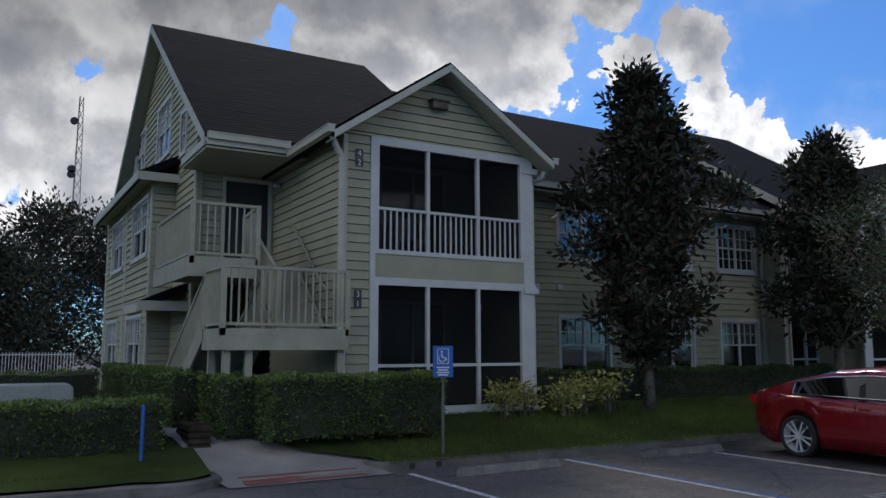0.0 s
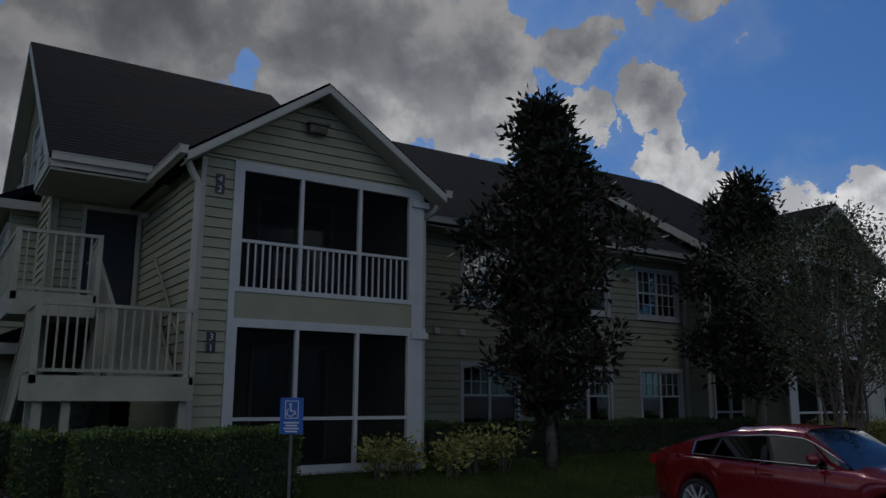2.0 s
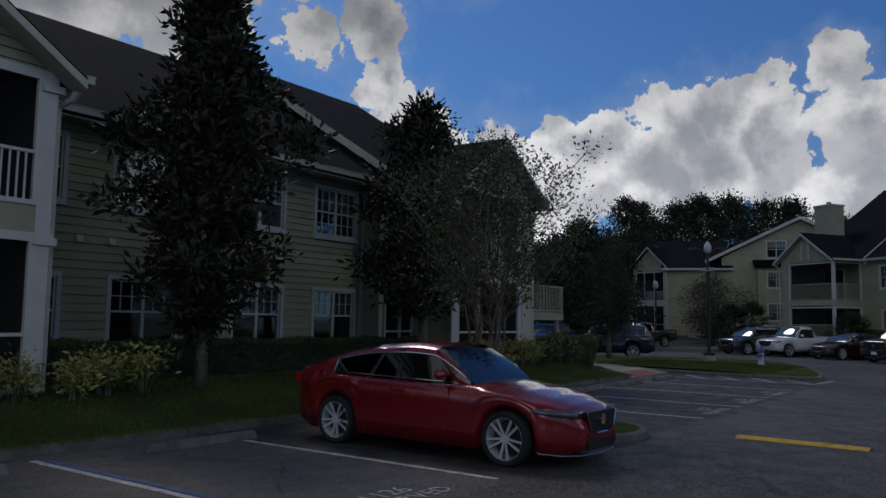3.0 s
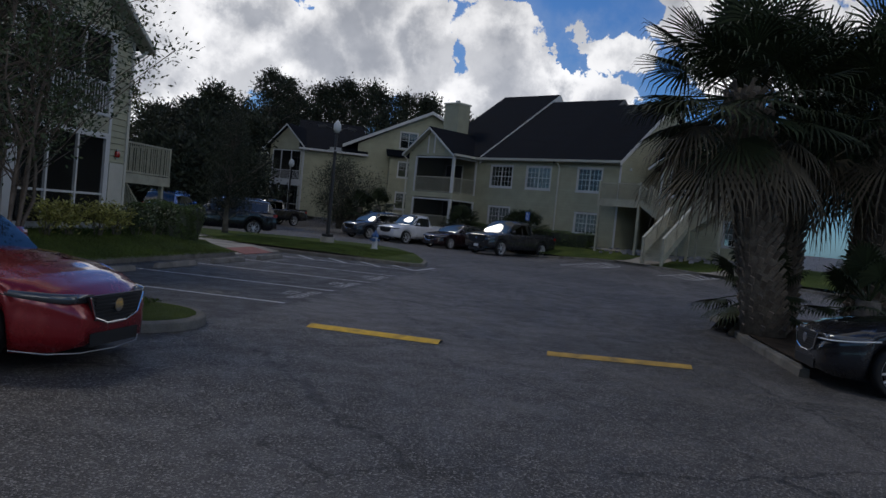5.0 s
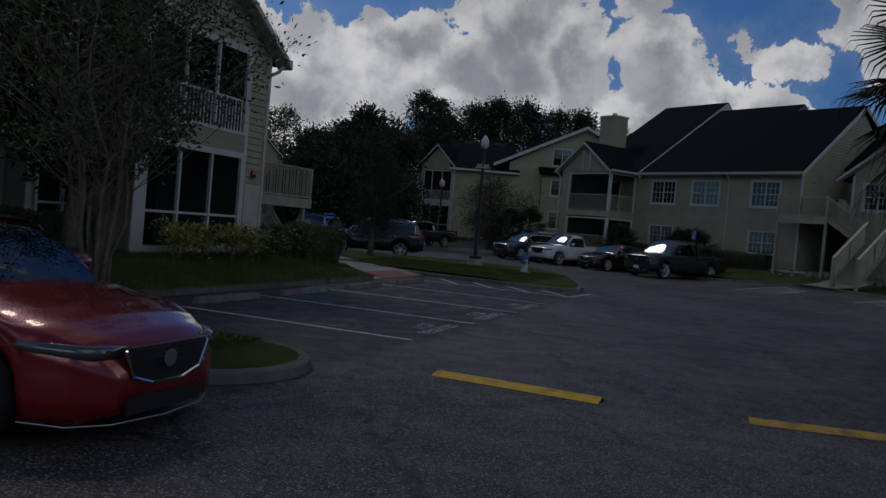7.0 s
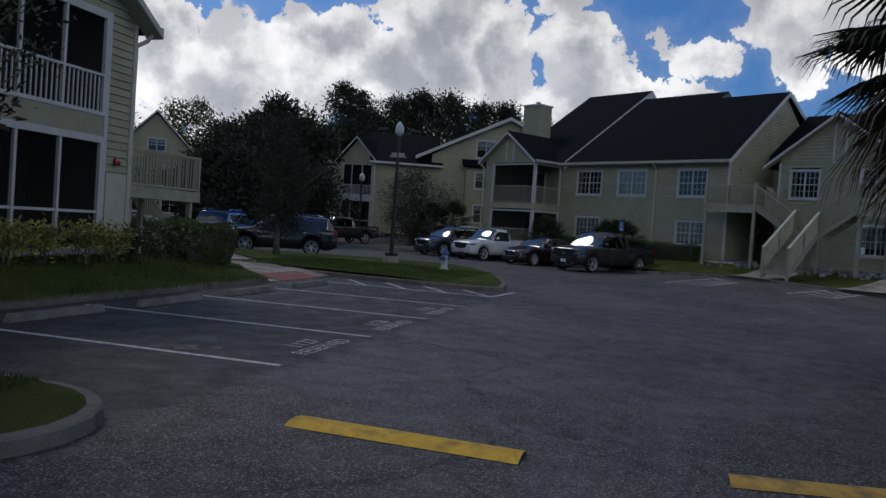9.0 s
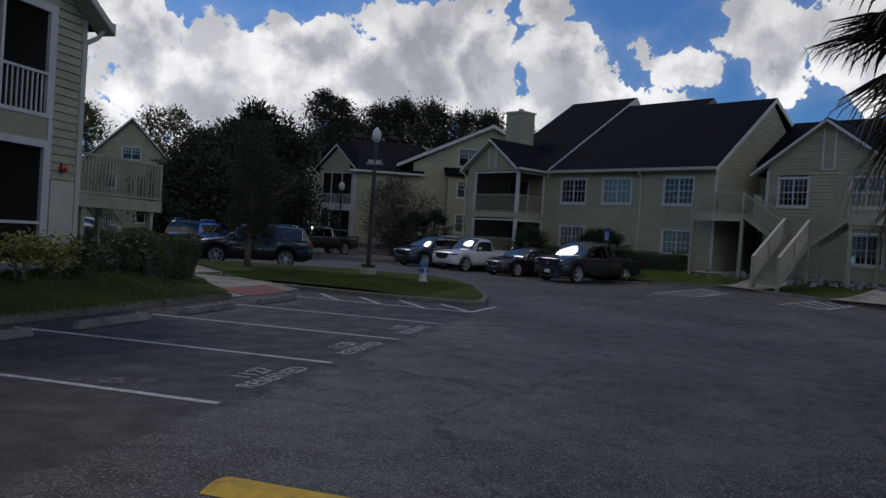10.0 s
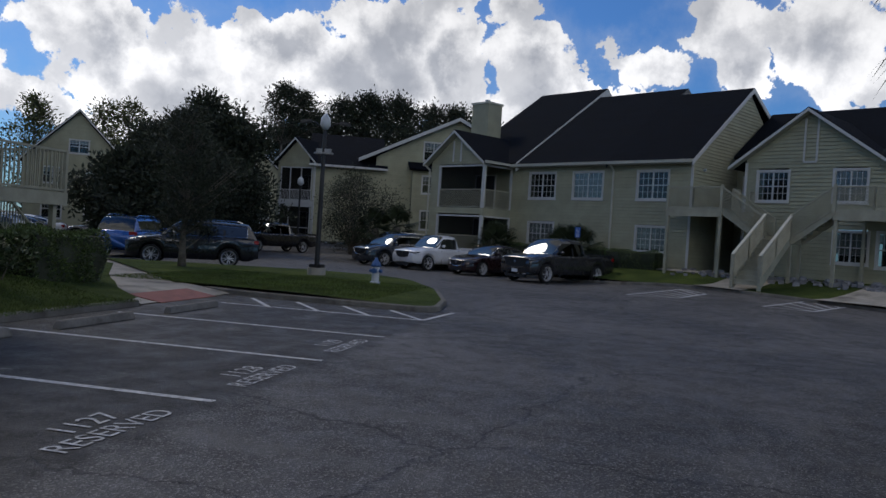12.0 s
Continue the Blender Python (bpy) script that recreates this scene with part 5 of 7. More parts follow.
part("landing", MB().box(8.55, 9.75, -1.7, -0.6, 2.3, 2.44), RAILP, s2)
stair(s2, (8.6, -1.65, 2.44), (6.7, -1.65, 3.66), (0, 0.95, 0), 7)
stair(s2, (9.7, -1.65, 2.44), (11.3, -1.65, 3.66), (0, 0.95, 0), 7)
stair(s2, (8.65, -4.2, 0.6), (8.65, -1.7, 2.44), (1.0, 0, 0), 10)
for x in (8.6, 9.7):
    fx = Face((x, -4.2), (0, 1), s2)
    lattice_panel(fx, 0.0, 1.25, 0.8, 1.7, 0, slope=0.7)
    lattice_panel(fx, 1.25, 2.5, 1.68, 2.56, 0, slope=0.7)
    part("hand_board", MB().bar((x, -4.28, 1.74), (x, -1.62, 3.5), 0.12, 0.05), TRIM, s2)
    part("post", MB().box(x - 0.06, x + 0.06, -4.28, -4.16, 0.3, 1.74), RAILP, s2)
for x, y, z in ((4.12, -1.65, 3.5), (6.65, -1.65, 3.5), (6.65, 1.0, 3.5), (5.2, 1.0, 3.5), (11.4, -1.65, 3.5), (11.5, 1.2, 3.5), (14.1, -1.65, 3.5), (8.62, -1.6, 2.3), (9.68, -1.6, 2.3), (9.68, -0.65, 2.3), (8.62, -0.65, 2.3)):
    part("post", MB().box(x - 0.06, x + 0.06, y - 0.06, y + 0.06, 0.4, z), RAILP, s2)
for x in (4.1, 6.68, 11.32, 14.1):
    part("newel", MB().box(x - 0.06, x + 0.06, -1.76, -1.66, 3.5, 4.72), RAILP, s2)
for y in (-1.6, 0.0, 1.4):
    lattice_panel(Face((6.68, y), (0, 1), s2), 0.9, 1.5, 3.72, 4.62, 0)

# ---- third building ----
b3 = thing("apartment_building", (52.5, 19.4, 0), -68, "distant sage green apartment building with a white screened porch", "building")
h3 = Face((0, 0), (1, 0), b3)
hh = [window(h3, 8.3, 9.8, 7.6, 9.0, 0.4)]
wall(h3, 4.6, 17.0, 0.8, 6.9, hh, top=(10.9, 10.9, 7.6), pieces=False)
wall(h3, 0.0, 4.6, 0.8, 6.6, pieces=False)
hb3 = Face((0, -0.8), (1, 0), b3)
wall(hb3, 7.4, 11.2, 0.8, 6.9, [window(hb3, 8.2, 9.6, 5.0, 6.3, 0.3), window(hb3, 8.2, 9.6, 2.2, 3.6, 0.3)], pieces=False)
roof_slab("roof", [(7.1, -1.2, 6.8), (11.5, -1.2, 6.8), (11.5, 0.0, 7.4), (7.1, 0.0, 7.4)], b3)
part("bay_side", MB().box(7.4, 7.5, -0.8, 0.0, 0.8, 6.9), SIDING2, b3)
hp = Face((-2.9, 1.9), (0.836, -0.549), b3)
wall(hp, 0, 3.47, 0.8, 6.6, [(0.3, 3.2, 0.9, 3.4), (0.3, 3.2, 3.8, 6.4)], top=(1.73, 8.5, 1.9), pieces=False)
porch(hp, 0.3, 3.2, 0.8, ((0.9, 3.4), (3.8, 6.4)), (1.2, 2.2), back=1.6)
part("corner_board", hp.box(MB(), 3.3, 3.5, 0.0, 0.05, 0.8, 6.6), WHITE, b3)
part("band_board", hp.box(MB(), 0.2, 3.3, 0.0, 0.04, 3.4, 3.8), WHITE, b3)
gable_roof(b3, hp, -0.4, 3.9, 1.73, 6.6, 8.7, -5.0, 0.4, WHITE)
roof_slab("roof", [(3.2, -0.5, 7.35), (3.2, 10, 7.35), (10.9, 10, 11.1), (10.9, -0.5, 11.1)], b3)
roof_slab("roof", [(18.0, -0.5, 7.6), (18.0, 10, 7.6), (10.9, 10, 11.1), (10.9, -0.5, 11.1)], b3)
part("rake_board", MB().prism([(3.2, -0.5, 7.08), (10.9, -0.5, 10.83), (10.9, -0.5, 11.1), (3.2, -0.5, 7.35)], (0, -0.05, 0)), WHITE, b3)
part("rake_board", MB().prism([(10.9, -0.5, 10.83), (18.0, -0.5, 7.33), (18.0, -0.5, 7.6), (10.9, -0.5, 11.1)], (0, -0.05, 0)), WHITE, b3)
roof_slab("roof", [(-0.5, -0.5, 6.65), (5.5, -0.5, 6.65), (5.5, 5.0, 9.6), (-0.5, 5.0, 9.6)], b3)
part("gutter", MB().box(-0.5, 5.5, -0.56, -0.48, 6.5, 6.66), WHITE, b3)
part("far_wall", MB().box(-2, 17, 10, 10.1, 0.8, 6.9), SIDING2, b3)


def far_house(at, turn, w, d, label):
    b = thing("apartment_building", at, turn, label, "building")
    f = Face((0, 0), (1, 0), b)
    h = [window(f, w * 0.18, w * 0.18 + 1.5, 4.2, 5.5, 0.3), window(f, w * 0.6, w * 0.6 + 1.5, 4.2, 5.5, 0.3), window(f, w * 0.18, w * 0.18 + 1.5, 1.2, 2.7, 0.3),
         window(f, w * 0.6, w * 0.6 + 1.5, 1.2, 2.7, 0.3), window(f, w * 0.42, w * 0.42 + 1.5, 6.9, 8.0, 0.3)]
    wall(f, 0, w, 0, 6.2, h, top=(w / 2, 10.4, w / 2), pieces=False)
    part("far_wall", MB().box(0, 0.1, 0.1, d, 0, 6.2).box(w - 0.1, w, 0.1, d, 0, 6.2).box(0, w, d, d + 0.1, 0, 6.2), SIDING2, b)
    gable_roof(b, f, -0.5, w + 0.5, w / 2, 6.0, 10.7, -d, 0.4, WHITE)
    return b


far_house((52.7, 45.6, 0), -52, 8, 22, "distant green apartment building with a white-trimmed gable")
far_house((68.0, 38.0, 0), -58, 9, 20, "distant green apartment building half hidden by trees")

# ---- vehicles ----


def lerp_table(tab, x):
    for (a, va), (b, vb) in zip(tab, tab[1:]):
        if x <= b:
            t = (x - a) / (b - a) if b > a else 0
            t = min(max(t, 0), 1)
            t = t * t * (3 - 2 * t) * 0.5 + t * 0.5
            return va + (vb - va) * t
    return tab[-1][1]


def vehicle(name, at, turn, paint, spec, label, category, group=""):
    """Nose towards +x of its own frame; spec gives its outlines from nose (0) to tail (length)."""
    L, W, wb0, wb1, R = spec["length"], spec["width"] / 2, spec["front_axle"], spec["rear_axle"], spec["wheel"]
    car = thing(name, at, turn, label, category, group)
    hood, beltw = spec["deck"], spec["plan"]
    n = 90
    xs = [L * i / n for i in range(n + 1)]
    mb = MB()
    rings = []
    sill = spec.get("sill", 0.22)
    for x in xs:
        top = lerp_table(hood, x)
        w = W * lerp_table(beltw, x)
        low = lerp_table(spec["under"], x)
        side_low = low
        for c in (wb0, wb1):
            q = R + 0.055
            if abs(x - c) < q:
                side_low = max(side_low, R + math.sqrt(max(q * q - (x - c) ** 2, 0)))
        zs = [0.0, 0.25, 0.5, 0.72, 0.9]
        ring = [(0.0, low + 0.02), (w * 0.8, low + 0.02), (w * 0.8, side_low + 0.02), (w * 0.965, side_low)]
        body_h = top - side_low
        for k, bulge in ((0.3, 0.995), (0.55, 1.0), (0.66, 0.985), (0.7, 0.992), (0.88, 0.955)):
            ring.append((w * bulge, side_low + body_h * k))
        ring += [(w * 0.9, top - 0.035 if body_h > 0.1 else top - 0.01), (w * 0.84, top - 0.008), (w * 0.45, top + 0.022), (0.0, top + 0.03)]
        rings.append([(L / 2 - x, y, z) for y, z in ring] + [(L / 2 - x, -y, z) for y, z in reversed(ring[1:-1])])
    m = len(rings[0])
    for r in rings:
        mb.v += r
    for i in range(n):
        for j in range(m):
            q = (j + 1) % m
            mb.f.append((i * m + j, i * m + q, (i + 1) * m + q, (i + 1) * m + j))
    mb.f += [tuple(range(m)), tuple(range(n * m, n * m + m))]
    part("body", mb, paint, car, smooth=True)
    # cabin: glass first, roof and pillars over it
    cab = spec["cabin"]  # (x, roof z, half width at the belt, half width at the roof)
    x0, x1 = cab["foot_front"], cab["foot_rear"]
    r0, r1, rz = cab["roof_front"], cab["roof_rear"], cab["roof_z"]
    wbel, wroof = W * cab["belt"], W * cab["roof"]

    def roofline(x):
        if x < r0:
            t = (x - x0) / (r0 - x0)
            b = lerp_table(hood, x0)
            return b + (rz - 0.03 - b) * (1 - (1 - t) ** 1.35)
        if x > r1:
            t = (x1 - x) / max(x1 - r1, 0.01)
            b = lerp_table(hood, x1)
            return b + (rz - 0.04 - b) * (1 - (1 - max(t, 0)) ** 1.4)
        t = (x - r0) / (r1 - r0)
        return rz - 0.03 + 0.03 * math.sin(math.pi * min(t * 1.15, 1)) - 0.01 * t

    def cabin_ring(x, inset=0.0):
        top = roofline(x) - inset
        base = lerp_table(hood, x) - 0.03
        t = min(max((top - base) / max(rz - base, 0.1), 0), 1)
        wt = wbel + (wroof - wbel) * t
        e = lerp_table([(x0, 0.9), (x0 + 0.4, 1.0), (x1 - 0.4, 1.0), (x1, 0.9)], x)
        h = max(top - base, 0.005)
        return [(wbel * e - inset, base), ((wbel * 0.24 + wt * 0.76) * e - inset, base + h * 0.76), (wt * e - inset, base + h * 0.9), (wt * e * 0.86 - inset, base + h), (0.0, base + h + 0.02)]

    def loft(name_, xa, xb, j0, j1, mtl, k=24, out=0.0):
        """A strip of the cabin's skin: over the whole width when it reaches the middle, else one for each side."""
        whole = j1 >= 5
        for sgn in ((1,) if whole else (1, -1)):
            mm = MB()
            for i in range(k + 1):
                x = xa + (xb - xa) * i / k
                r = [(y + (out if jj < 4 else 0), z + (out if jj >= 3 else 0)) for jj, (y, z) in enumerate(cabin_ring(x))][j0:j1]
                row = [(L / 2 - x, sgn * y, z) for y, z in r]
                if whole:
                    row += [(L / 2 - x, -y, z) for y, z in reversed(r[:-1])]
                mm.v += row
            c = len(row)
            for i in range(k):
                for j in range(c - 1):
                    mm.f.append((i * c + j, i * c + j + 1, (i + 1) * c + j + 1, (i + 1) * c + j))
            part(name_, mm, mtl, car, smooth=True)
    qx = cab["quarter"]
    loft("windscreen", x0, r0, 2, 5, CARGLASS)
    loft("rear_screen", r1, x1, 2, 5, CARGLASS)
    loft("side_glass", x0 + 0.06, qx, 0, 2, CARGLASS)
    loft("cant_rail", x0 + 0.1, x1 - 0.02, 1, 3, paint, out=0.002)
    loft("quarter_panel", qx, x1, 0, 3, paint, out=0.003)
    loft("roof", r0 - 0.03, r1 + 0.03, 2, 5, paint, out=0.008)
    part("cabin_floor", MB().box(L / 2 - x1 + 0.2, L / 2 - x0 - 0.3, -wbel * 0.85, wbel * 0.85, 0.4, lerp_table(hood, (x0 + x1) / 2) - 0.12), PLASTIC, car)
    for sx in (0.38, 0.68):
        for sy in (-0.38, 0.38):
            xx = L / 2 - (x0 + (x1 - x0) * sx)
            part("seat", MB().hexa([(xx - 0.1, sy - 0.22, 0.5), (xx + 0.1, sy - 0.22, 0.5), (xx + 0.1, sy + 0.22, 0.5), (xx - 0.1, sy + 0.22, 0.5), (xx - 0.25, sy - 0.18, rz - 0.22), (xx - 0.12, sy - 0.18, rz - 0.22), (xx - 0.12, sy + 0.18, rz - 0.22), (xx - 0.25, sy + 0.18, rz - 0.22)]), PLASTIC, car, bevel=0.03)

    def pillar(xb, xt, w, mtl=paint, out=0.012):
        for sgn in (1, -1):
            mm = MB()
            pts = []
            for t in (0, 0.35, 0.7, 1.0):
                x = xb + (xt - xb) * t
                rg = cabin_ring(min(max(x, x0 + 0.02), x1 - 0.02))
                top = rg[2][1]
                base = rg[0][1]
                z = base + (top - base) * t
                f = t / 0.9 if t < 0.9 else 1
                y = rg[0][0] + (rg[2][0] - rg[0][0]) * min(f, 1)
                pts.append((L / 2 - x, sgn * (y + out), z))
            for a, b in zip(pts, pts[1:]):
                mm.bar(a, b, w, 0.02, up=(0, 1, 0))
            part("pillar", mm, mtl, car)
    pillar(x0 + 0.08, r0 - 0.02, 0.05)
    pillar(cab["b_pillar"], cab["b_pillar"] + 0.05, 0.09, PLASTIC)
    if cab.get("d_pillar"):
        pillar(cab["d_pillar"], cab["d_pillar"] + 0.02, 0.08, PLASTIC)
    # bright line over the side windows
    for sgn in (1, -1):
        if spec.get("chrome"):
            pts = []
            for i in range(25):
                x = x0 + 0.12 + (qx - x0 - 0.12) * i / 24
                rg = cabin_ring(x)
                pts.append((L / 2 - x, sgn * (rg[1][0] + 0.008), rg[1][1]))
            pts2 = [(L / 2 - (x0 + 0.3 + (qx - x0 - 0.3) * i / 12), sgn * (cabin_ring(x0 + 0.3 + (qx - x0 - 0.3) * i / 12)[0][0] + 0.012), cabin_ring(x0 + 0.3 + (qx - x0 - 0.3) * i / 12)[0][1] + 0.035) for i in range(13)]
            mm = MB().tube(pts + [pts2[-1]], 0.011, 6)
            mm.tube(pts2, 0.009, 6)
            part("window_trim", mm, CHROME, car)
        # mirror
        mx = L / 2 - (x0 + 0.42)
        my = sgn * (wbel + 0.1)
        mz = lerp_table(hood, x0 + 0.4) + 0.1
        part("mirror", MB().hexa([(mx - 0.04, my - 0.1, mz - 0.07), (mx + 0.1, my - 0.1, mz - 0.05), (mx + 0.1, my + 0.1, mz - 0.05), (mx - 0.04, my + 0.1, mz - 0.07), (mx - 0.04, my - 0.1, mz + 0.08), (mx + 0.05, my - 0.1, mz + 0.07), (mx + 0.05, my + 0.1, mz + 0.07), (mx - 0.04, my + 0.1, mz + 0.08)]), spec.get("mirror_mat", paint), car, bevel=0.03, smooth=True)
        # door seams and handles
        for dx in spec["doors"]:
            wz = W * lerp_table(beltw, dx)
            z1 = lerp_table(hood, dx) - 0.08
            part("door_seam", MB().bar((L / 2 - dx, sgn * (wz * 0.992), 0.3), (L / 2 - dx, sgn * (wz * 0.975), z1), 0.006, 0.012, up=(0, 1, 0)), PLASTIC, car)
        for dx in spec["handles"]:
            wz = W * lerp_table(beltw, dx) * 0.985
            part("door_handle", MB().bar((L / 2 - dx + 0.1, sgn * (wz + 0.012), lerp_table(hood, dx) - 0.16), (L / 2 - dx - 0.08, sgn * (wz + 0.012), lerp_table(hood, dx) - 0.155), 0.03, 0.025), spec.get("handle_mat", paint), car, bevel=0.006)
        # lamps
        hx, hz, hl = spec["lamp"]
        hm = MB()
        kk = 10
        for i in range(kk + 1):
            f = i / kk
            x = 0.02 + (hx + hl - 0.02) * f
            yy = W * lerp_table(beltw, x) * 0.985 + 0.012
            zc = hz + 0.05 * f
            hh_ = spec.get("lamp_h", 0.044) * (1 - 0.75 * f ** 2)
            hm.v += [(L / 2 - x + 0.01, sgn * yy * (0.72 if i == 0 else 1), zc - hh_), (L / 2 - x + 0.01, sgn * (yy - 0.02) * (0.72 if i == 0 else 1), zc + hh_ * 0.8),
                     (L / 2 - x - 0.06, sgn * (yy - 0.1), zc + hh_ * 0.8), (L / 2 - x - 0.06, sgn * (yy - 0.1), zc - hh_)]
        for i in range(kk):
            for j in range(4):
                q = (j + 1) % 4
                hm.f.append((i * 4 + j, i * 4 + q, i * 4 + 4 + q, i * 4 + 4 + j))
        hm.f += [(0, 1, 2, 3), tuple(kk * 4 + j for j in (3, 2, 1, 0))]
        part("headlight", hm, HEADG, car, smooth=True)
        if spec.get("drl"):
            part("running_light", MB().tube([(v[0] + 0.01, v[1] + sgn * 0.006, v[2] + 0.01) for v in hm.v[0:4 * kk:4]], 0.009, 5), DRL, car)
        wr = W * lerp_table(beltw, L - 0.12)
        part("tail_light", MB().box(-L / 2 - 0.004, -L / 2 + 0.2, min(sgn * wr * 0.66, sgn * (wr + 0.006)), max(sgn * wr * 0.66, sgn * (wr + 0.006)), spec["tail_z"] - 0.07, spec["tail_z"] + 0.08), REDL, car, bevel=0.02)
    gz0, gz1, gw = spec["grille"]
    gx = L / 2 + 0.004
    part("grille", MB().prism([(gx, -gw, gz1), (gx, gw, gz1), (gx, gw * 0.8, gz0 + 0.06), (gx, gw * 0.35, gz0), (gx, -gw * 0.35, gz0), (gx, -gw * 0.8, gz0 + 0.06)], (-0.03, 0, 0)), PLASTIC, car)
    gr = MB()
    for i in range(7):
        z = gz0 + 0.04 + (gz1 - gz0 - 0.06) * i / 6
        gr.box(gx, gx + 0.012, -gw * 0.8, gw * 0.8, z - 0.006, z + 0.006)
    part("grille_bar", gr, BLACKM, car)
    edge = MB().tube([(gx + 0.012, -gw, gz1 - 0.01), (gx + 0.012, -gw * 0.8, gz0 + 0.06), (gx + 0.012, -gw * 0.35, gz0), (gx + 0.012, gw * 0.35, gz0), (gx + 0.012, gw * 0.8, gz0 + 0.06), (gx + 0.012, gw, gz1 - 0.01)], 0.012, 6)
    part("grille_surround", edge, CHROME if spec.get("chrome") else BLACKM, car)
    part("badge", MB().tube([(gx + 0.012, 0, (gz0 + gz1) / 2 + 0.03), (gx + 0.03, 0, (gz0 + gz1) / 2 + 0.03)], 0.065, 16), CHROME, car)
    part("lower_intake", MB().box(gx - 0.12, gx + 0.006, -gw * 0.9, gw * 0.9, 0.22, 0.34), PLASTIC, car)
    # thin grey tube added in place of a reflection along the bumper edge
    if spec.get("lip_glint"):
        part("front_lip", MB().tube([(L / 2 - 0.45, -W * 0.915, 0.2), (L / 2 - 0.18, -W * 0.77, 0.18), (L / 2 - 0.04, -W * 0.5, 0.17), (L / 2 + 0.01, 0, 0.165), (L / 2 - 0.04, W * 0.5, 0.17), (L / 2 - 0.18, W * 0.77, 0.18), (L / 2 - 0.45, W * 0.915, 0.2)], 0.006, 6), METAL, car)
    if spec.get("plate"):
        part("number_plate", MB().box(gx + 0.01, gx + 0.02, -0.16, 0.16, 0.42, 0.56), SIGNW, car)
    # wheels
    for wx in (wb0, wb1):
        for sgn in (1, -1):
            yy = sgn * (W - 0.115)
            wh_ = thing("wheel")
            wh_.parent = car
            wh_.location = (L / 2 - wx, yy, R)
            tyre = MB()
            prof = [(R * 0.78, 0.1), (R * 0.94, 0.115), (R, 0.085), (R, -0.085), (R * 0.94, -0.115), (R * 0.78, -0.1)]
            k = 32
            for j in range(k):
                a = 2 * math.pi * j / k
                tyre.v += [(r * math.cos(a), y, r * math.sin(a)) for r, y in prof]
            for j in range(k):
                for q in range(6):
                    tyre.f.append((j * 6 + q, j * 6 + (q + 1) % 6, ((j + 1) % k) * 6 + (q + 1) % 6, ((j + 1) % k) * 6 + q))
            part("tyre", tyre, RUBBER, wh_, smooth=True)
            rim = MB()
            o = sgn * 0.085
            k0 = 0
            for (r, y) in ((R * 0.8, o), (R * 0.76, o + sgn * 0.012), (R * 0.71, o - sgn * 0.05), (R * 0.64, -sgn * 0.08)):
                rim.v += [(r * math.cos(2 * math.pi * j / k), y, r * math.sin(2 * math.pi * j / k)) for j in range(k)]
            for s_ in range(3):
                for j in range(k):
                    rim.f.append((s_ * k + j, s_ * k + (j + 1) % k, (s_ + 1) * k + (j + 1) % k, (s_ + 1) * k + j))
            for sp in range(spec.get("spokes", 10)):
                a = 2 * math.pi * sp / spec.get("spokes", 10)
                tw = 0.1 if sp % 2 else -0.1
                p0 = (R * 0.12 * math.cos(a), o - sgn * 0.02, R * 0.12 * math.sin(a))
                p1 = (R * 0.75 * math.cos(a + tw), o - sgn * 0.005, R * 0.75 * math.sin(a + tw))
                rim.bar(p0, p1, 0.026, 0.03, up=(0, 1, 0))
            rim.tube([(0, o - sgn * 0.05, 0), (0, o, 0)], R * 0.17, 14)
            part("rim", rim, spec.get("rim_mat", RIM), wh_)
            part("brake_disc", MB().tube([(0, -sgn * 0.02, 0), (0, 0, 0)], R * 0.6, 20), BLACKM, wh_)
    if spec.get("bed"):
        a, b, z = spec["bed"]
        part("bed_floor", MB().box(L / 2 - b + 0.06, L / 2 - a, -W * 0.8, W * 0.8, z - 0.45, z - 0.4), PLASTIC, car)
        part("bed_rail", MB().box(L / 2 - b, L / 2 - a, -W * 0.93, -W * 0.82, z - 0.1, z + 0.035).box(L / 2 - b, L / 2 - a, W * 0.82, W * 0.93, z - 0.1, z + 0.035).box(L / 2 - b, L / 2 - b + 0.06, -W * 0.82, W * 0.82, z - 0.1, z + 0.035), paint, car)
    if spec.get("roof_rails"):
        for sgn in (1, -1):
            part("roof_rail", MB().tube([(L / 2 - r0 - 0.2, sgn * wroof * 0.93, rz + 0.0), (L / 2 - r0 - 0.4, sgn * wroof * 0.93, rz + 0.06), (L / 2 - r1 + 0.4, sgn * wroof * 0.93, rz + 0.06), (L / 2 - r1 + 0.2, sgn * wroof * 0.93, rz)], 0.018, 6), CHROME, car)
    return car


SEDAN = dict(length=4.74, width=1.84, front_axle=0.88, rear_axle=3.71, wheel=0.335,
             deck=[(0, 0.52), (0.06, 0.64), (0.2, 0.74), (0.45, 0.82), (0.8, 0.885), (1.3, 0.95), (1.7, 0.97), (3.9, 1.01), (4.35, 1.06), (4.62, 1.05), (4.7, 0.98), (4.74, 0.84)],
             plan=[(0, 0.5), (0.07, 0.66), (0.2, 0.78), (0.42, 0.9), (0.75, 0.975), (1.6, 1.0), (3.6, 1.0), (4.2, 0.95), (4.5, 0.86), (4.68, 0.74), (4.74, 0.6)],
             under=[(0, 0.24), (0.15, 0.19), (0.6, 0.17), (4.2, 0.19), (4.74, 0.36)],
             cabin=dict(foot_front=1.42, foot_rear=4.4, quarter=3.8, roof_front=2.1, roof_rear=3.1, roof_z=1.45, belt=0.9, roof=0.68, b_pillar=2.62, c_width=0.1),
             doors=(1.72, 2.7, 3.55), handles=(2.55, 3.45), lamp=(0.18, 0.66, 0.5), tail_z=0.88, grille=(0.42, 0.68, 0.42), chrome=True)
RED = dict(SEDAN, lip_glint=True, spokes=10)
